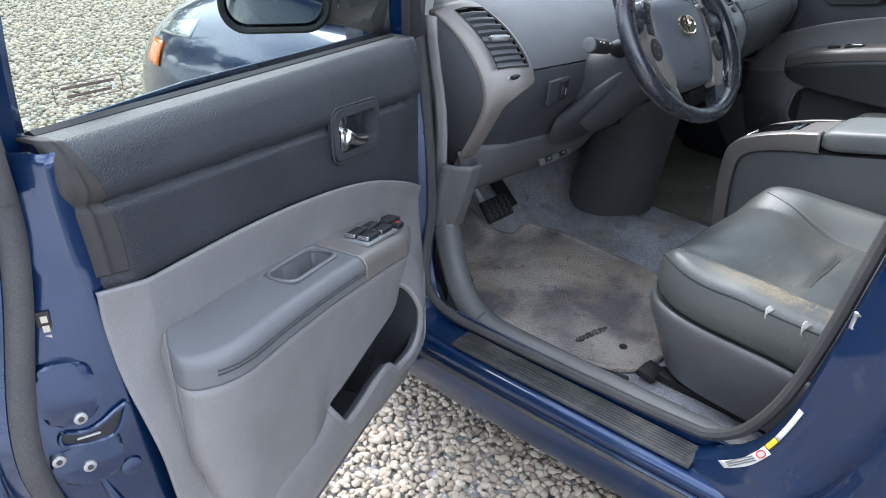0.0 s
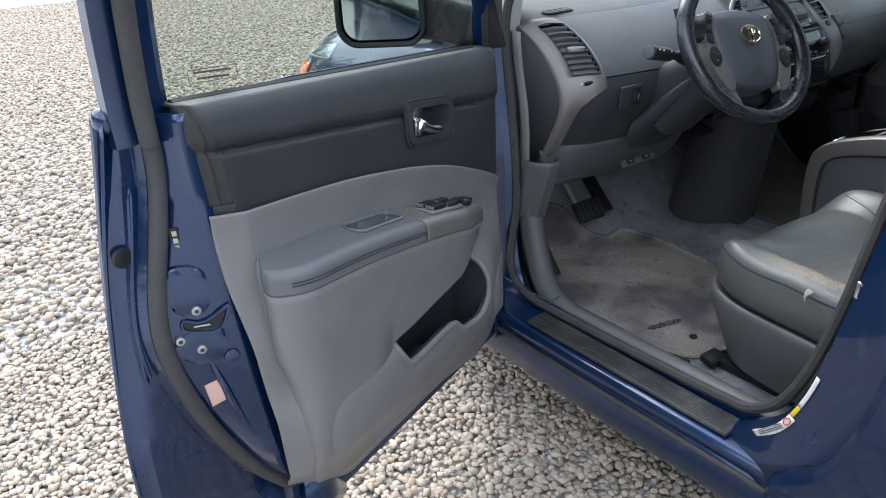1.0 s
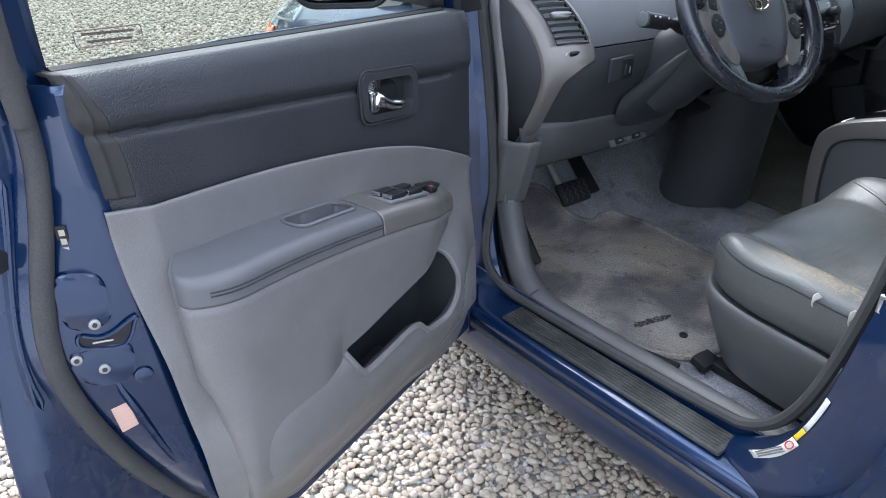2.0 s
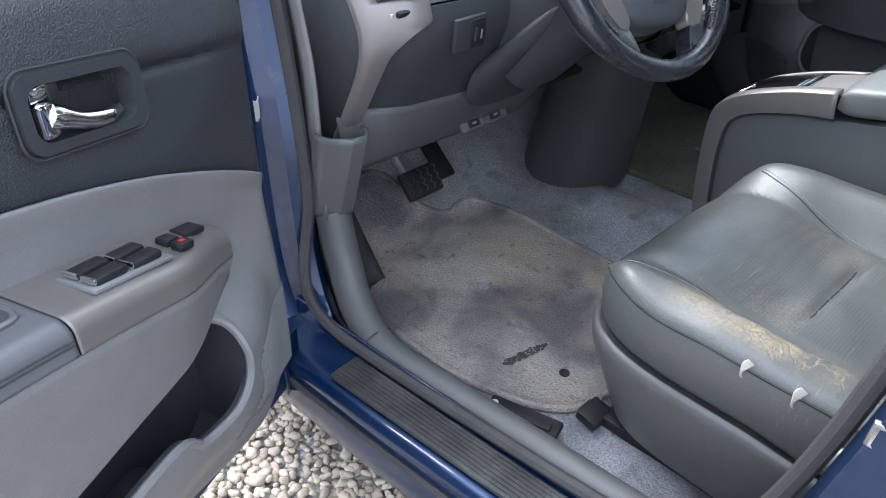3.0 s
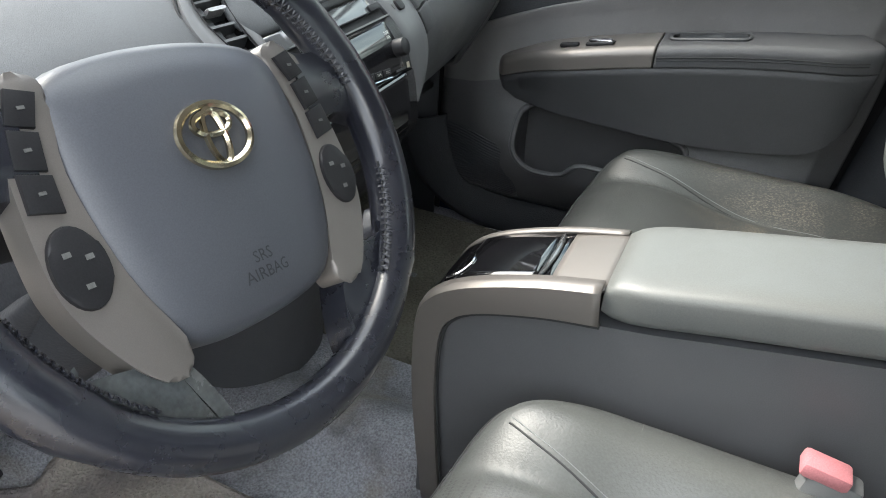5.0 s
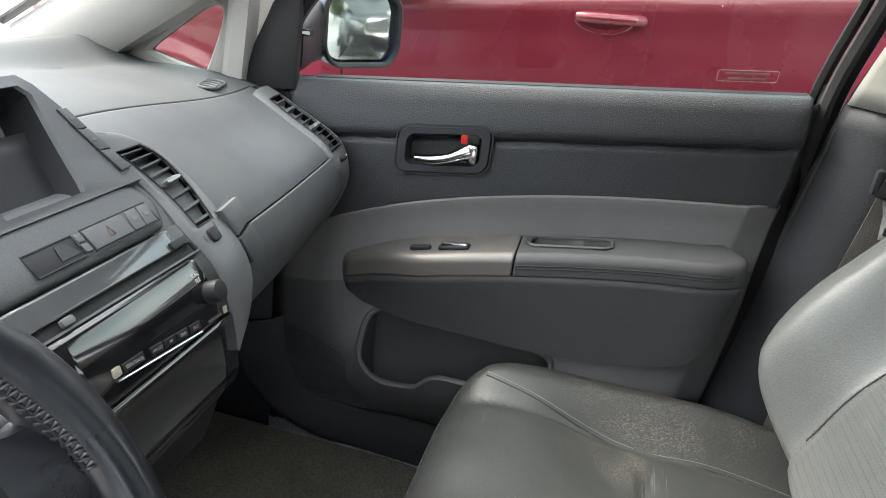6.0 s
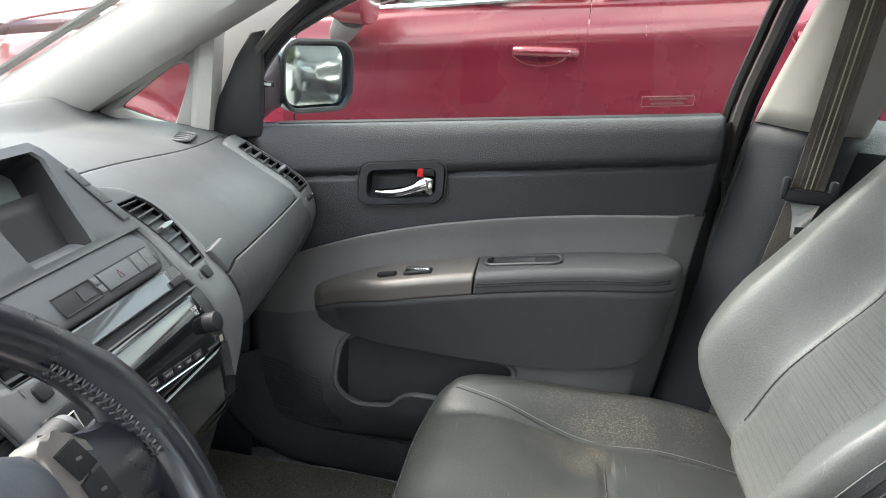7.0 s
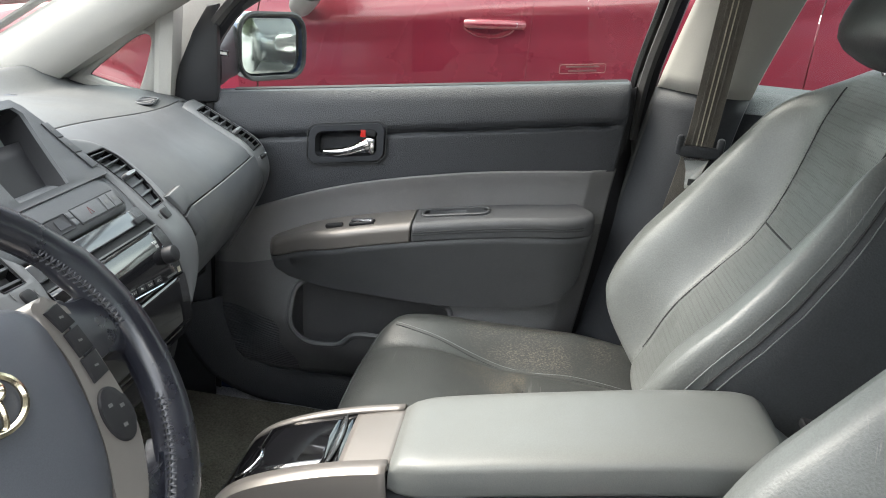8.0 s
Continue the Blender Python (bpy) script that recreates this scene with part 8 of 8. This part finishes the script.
# ---- small things on and round the driver seat ----
def torn_flap(y, z, s):
    """A curled tongue of leather backing, hanging from the bolster."""
    def f(u, v):
        a = 0.4 + 3.6 * u
        w = (0.010 * (1 - 0.75 * u) + 0.003 * math.sin(6 * u)) * s
        return (-0.624 - 0.007 * s * (1 - math.cos(a)) - 0.002 * (v - 0.5), y + 0.009 * s * math.sin(2.4 * u) + (v - 0.5) * w * 1.3, z - 0.030 * s * u + 0.005 * s * math.sin(a) + (v - 0.5) * w * 0.8)
    return sheet(f, 16, 5)
part("torn_flap", torn_flap(-0.004, 0.572, 0.62), FOAM, d_cush, "curled cream tear in the leather", 0.0015)
part("torn_flap", torn_flap(-0.068, 0.572, 0.7), FOAM, d_cush, "curled cream tear in the leather", 0.0015)
part("recline_lever", quadgrid(bmesh.new(), [[(-0.633 - 0.012 * math.cos(a) * k, -0.112 - 0.11 * t, 0.510 + 0.022 * math.sin(a) * k + 0.02 * t) for a in [2 * math.pi * q / 16 for q in range(16)]] for t, k in ((0, 0.3), (0.04, 0.8), (0.15, 1.0), (0.9, 1.0), (1.0, 0.6))], True, True), PEWTER, driver_seat, "grey plastic recline lever")
rail_f = thing("seat_rail", (-0.575, 0.20, 0.27), "black plastic seat rail end on the carpet", "seat rail")
part("rail_cap", box((-0.566, 0.220, 0.274), (0.052, 0.040, 0.018), 0.005, (8, 0, 0)), BLACK, rail_f)
part("rail_bar", box((-0.550, 0.0, 0.270), (0.036, 0.42, 0.020), 0.004), BLACK, rail_f)
part("rail_slot", box((-0.566, 0.240, 0.277), (0.032, 0.004, 0.008), 0.0015, (8, 0, 0)), SEAM, rail_f)
tray = thing("floor_bracket", (-0.665, 0.30, 0.262), "black plastic bracket set in the carpet by the sill", "bracket")
part("bracket_plate", box((-0.662, 0.290, 0.278), (0.042, 0.125, 0.012), 0.004, (0, -6, 16)), BLACK, tray)
part("bracket_rib", box((-0.664, 0.290, 0.285), (0.014, 0.100, 0.005), 0.002, (0, -6, 16)), BLACK, tray)
part("bracket_pin", disc((-0.676, 0.338, 0.285), (0, 0, 1), 0.006, 0.006, 14), WHITE, tray, "pale plastic pin")
# stickers and catch on the rear of the driver opening
label = thing("airbag_sticker", (-0.79, -0.02, 0.36), "white and yellow warning sticker on the blue jamb, with a painted glare beyond", "sticker")
def on_jamb(t, k, out=0.0):
    z = 0.352 + 0.159 * t
    e = rear_edge(z)
    return Vector((-0.784 - 0.015 * k - out, e - 0.012 - 0.038 * k + out * 0.5, z - 0.006 * k))
# the last white strip is glare on the jamb, painted as a surface
for name, t0, t1, m in (("white_field", 0.0, 0.48, WHITE), ("yellow_field", 0.49, 0.64, YELLOW), ("glare_tail", 0.65, 1.10, WHITE)):
    f = part(name, sheet(lambda u, v: on_jamb(t0 + (t1 - t0) * u, 0.05 + (0.40 if name == "white_field" else 0.22) * v, 0.003), 8, 3), m, label, "", 0.0006)
part("red_ring", tube([on_jamb(0.40 + 0.05 * math.cos(a), 0.25 + 0.15 * math.sin(a), 0.0042) for a in [2 * math.pi * k / 20 for k in range(20)]], 0.0010, 5, True), RED_PLASTIC, label, "red ring")
for k in range(3):
    part("print_bar", tube([on_jamb(0.05 + 0.26 * q, 0.14 + 0.11 * k, 0.004) for q in (0, 1)], 0.0012, 5), PEWTER, label)
striker = thing("door_striker", (-0.79, -0.18, 0.70), "steel door striker on the jamb", "door striker")
part("striker_plate", box((-0.779, -0.178, 0.70), (0.020, 0.008, 0.055), 0.003, (9, 0, 0)), STEEL, striker)
part("striker_loop", tube([(-0.783, -0.176, 0.714), (-0.783, -0.160, 0.712), (-0.783, -0.159, 0.690), (-0.783, -0.174, 0.688)], 0.0045, 8), STEEL, striker)
for dz in (-0.018, 0.018):
    part("striker_screw", disc((-0.779, -0.1735 - 0.003 * (dz > 0), 0.70 + dz), (0, 1, 0.1), 0.006, 0.004, 14), STEEL, striker)

# ---- the dark car behind, seen in the passenger mirror ----
suv = thing("parked_suv", (2.22, -5.1, 0.0), "black estate car with a chrome grille parked behind", "car")
SX, SY = 2.22, -4.2
rows = []
for y, wd, top in ((SY + 0.02, 0.70, 0.80), (SY - 0.06, 0.84, 0.92), (SY - 0.25, 0.90, 1.00), (SY - 1.05, 0.91, 1.08), (SY - 3.8, 0.90, 1.10), (SY - 4.4, 0.80, 1.0)):
    ring = []
    for a, b2 in super_outline(1, 1, 4.5, 36):
        ring.append((SX + a * wd, y, 0.30 + (top - 0.30) * (b2 * 0.5 + 0.5)))
    rows.append(ring)
BLACK_PAINT = material("black car paint", (0.006, 0.007, 0.009), 0.22, 0.0, 0.05, 1500, 4, 0.0, coat=0.2)
part("body", quadgrid(bmesh.new(), rows, True, True), BLACK_PAINT, suv)
part("cabin", quadgrid(bmesh.new(), [[(SX + a * w2, y + dy * (b2 * 0.5 + 0.5), 1.05 + 0.62 * (b2 * 0.5 + 0.5)) for a, b2 in super_outline(1, 1, 5, 28)] for y, dy, w2 in ((SY - 1.0, -0.75, 0.74), (SY - 3.9, 0.3, 0.74))], True, True), SMOKE, suv, "dark glass cabin")
part("roof", box((SX, SY - 2.7, 1.67), (1.35, 2.2, 0.06), 0.02), BLACK_PAINT, suv)
grille = part("grille", prism([(-0.34, -0.13), (0.34, -0.13), (0.42, 0.02), (0.36, 0.13), (-0.36, 0.13), (-0.42, 0.02)], 0.03, lambda a, b, c: (SX + a, SY + 0.02 + c, 0.80 + b), 0.008), BLACK, suv, "black grille in a chrome frame")
part("grille_frame", tube([(SX + a, SY + 0.055, 0.80 + b) for a, b in ((-0.34, -0.13), (0.34, -0.13), (0.42, 0.02), (0.36, 0.13), (-0.36, 0.13), (-0.42, 0.02))], 0.018, 8, True), CHROME, grille)
for k in range(4):
    part("grille_bar", box((SX, SY + 0.055, 0.715 + 0.055 * k), (0.70, 0.012, 0.014), 0.003), STEEL, grille)
for sg in (-1, 1):
    part("headlamp", prism([(0.44, 0.0), (0.80, 0.06), (0.82, 0.16), (0.47, 0.13)], 0.03, lambda a, b, c: (SX + sg * a, SY - 0.02 - 0.12 * max(0, a - 0.5) + c, 0.76 + b), 0.008), LENS, suv, "clear headlamp")
    part("fog_lamp", prism([(0.56, 0.0), (0.76, 0.0), (0.76, 0.18), (0.60, 0.18)], 0.02, lambda a, b, c: (SX + sg * a, SY - 0.0 + c, 0.42 + b), 0.008), STEEL, suv)
    for wy in (SY - 0.85, SY - 3.5):
        part("wheel", disc((SX + sg * 0.72, wy, 0.33), (sg, 0, 0), 0.33, 0.22), TYRE, suv)
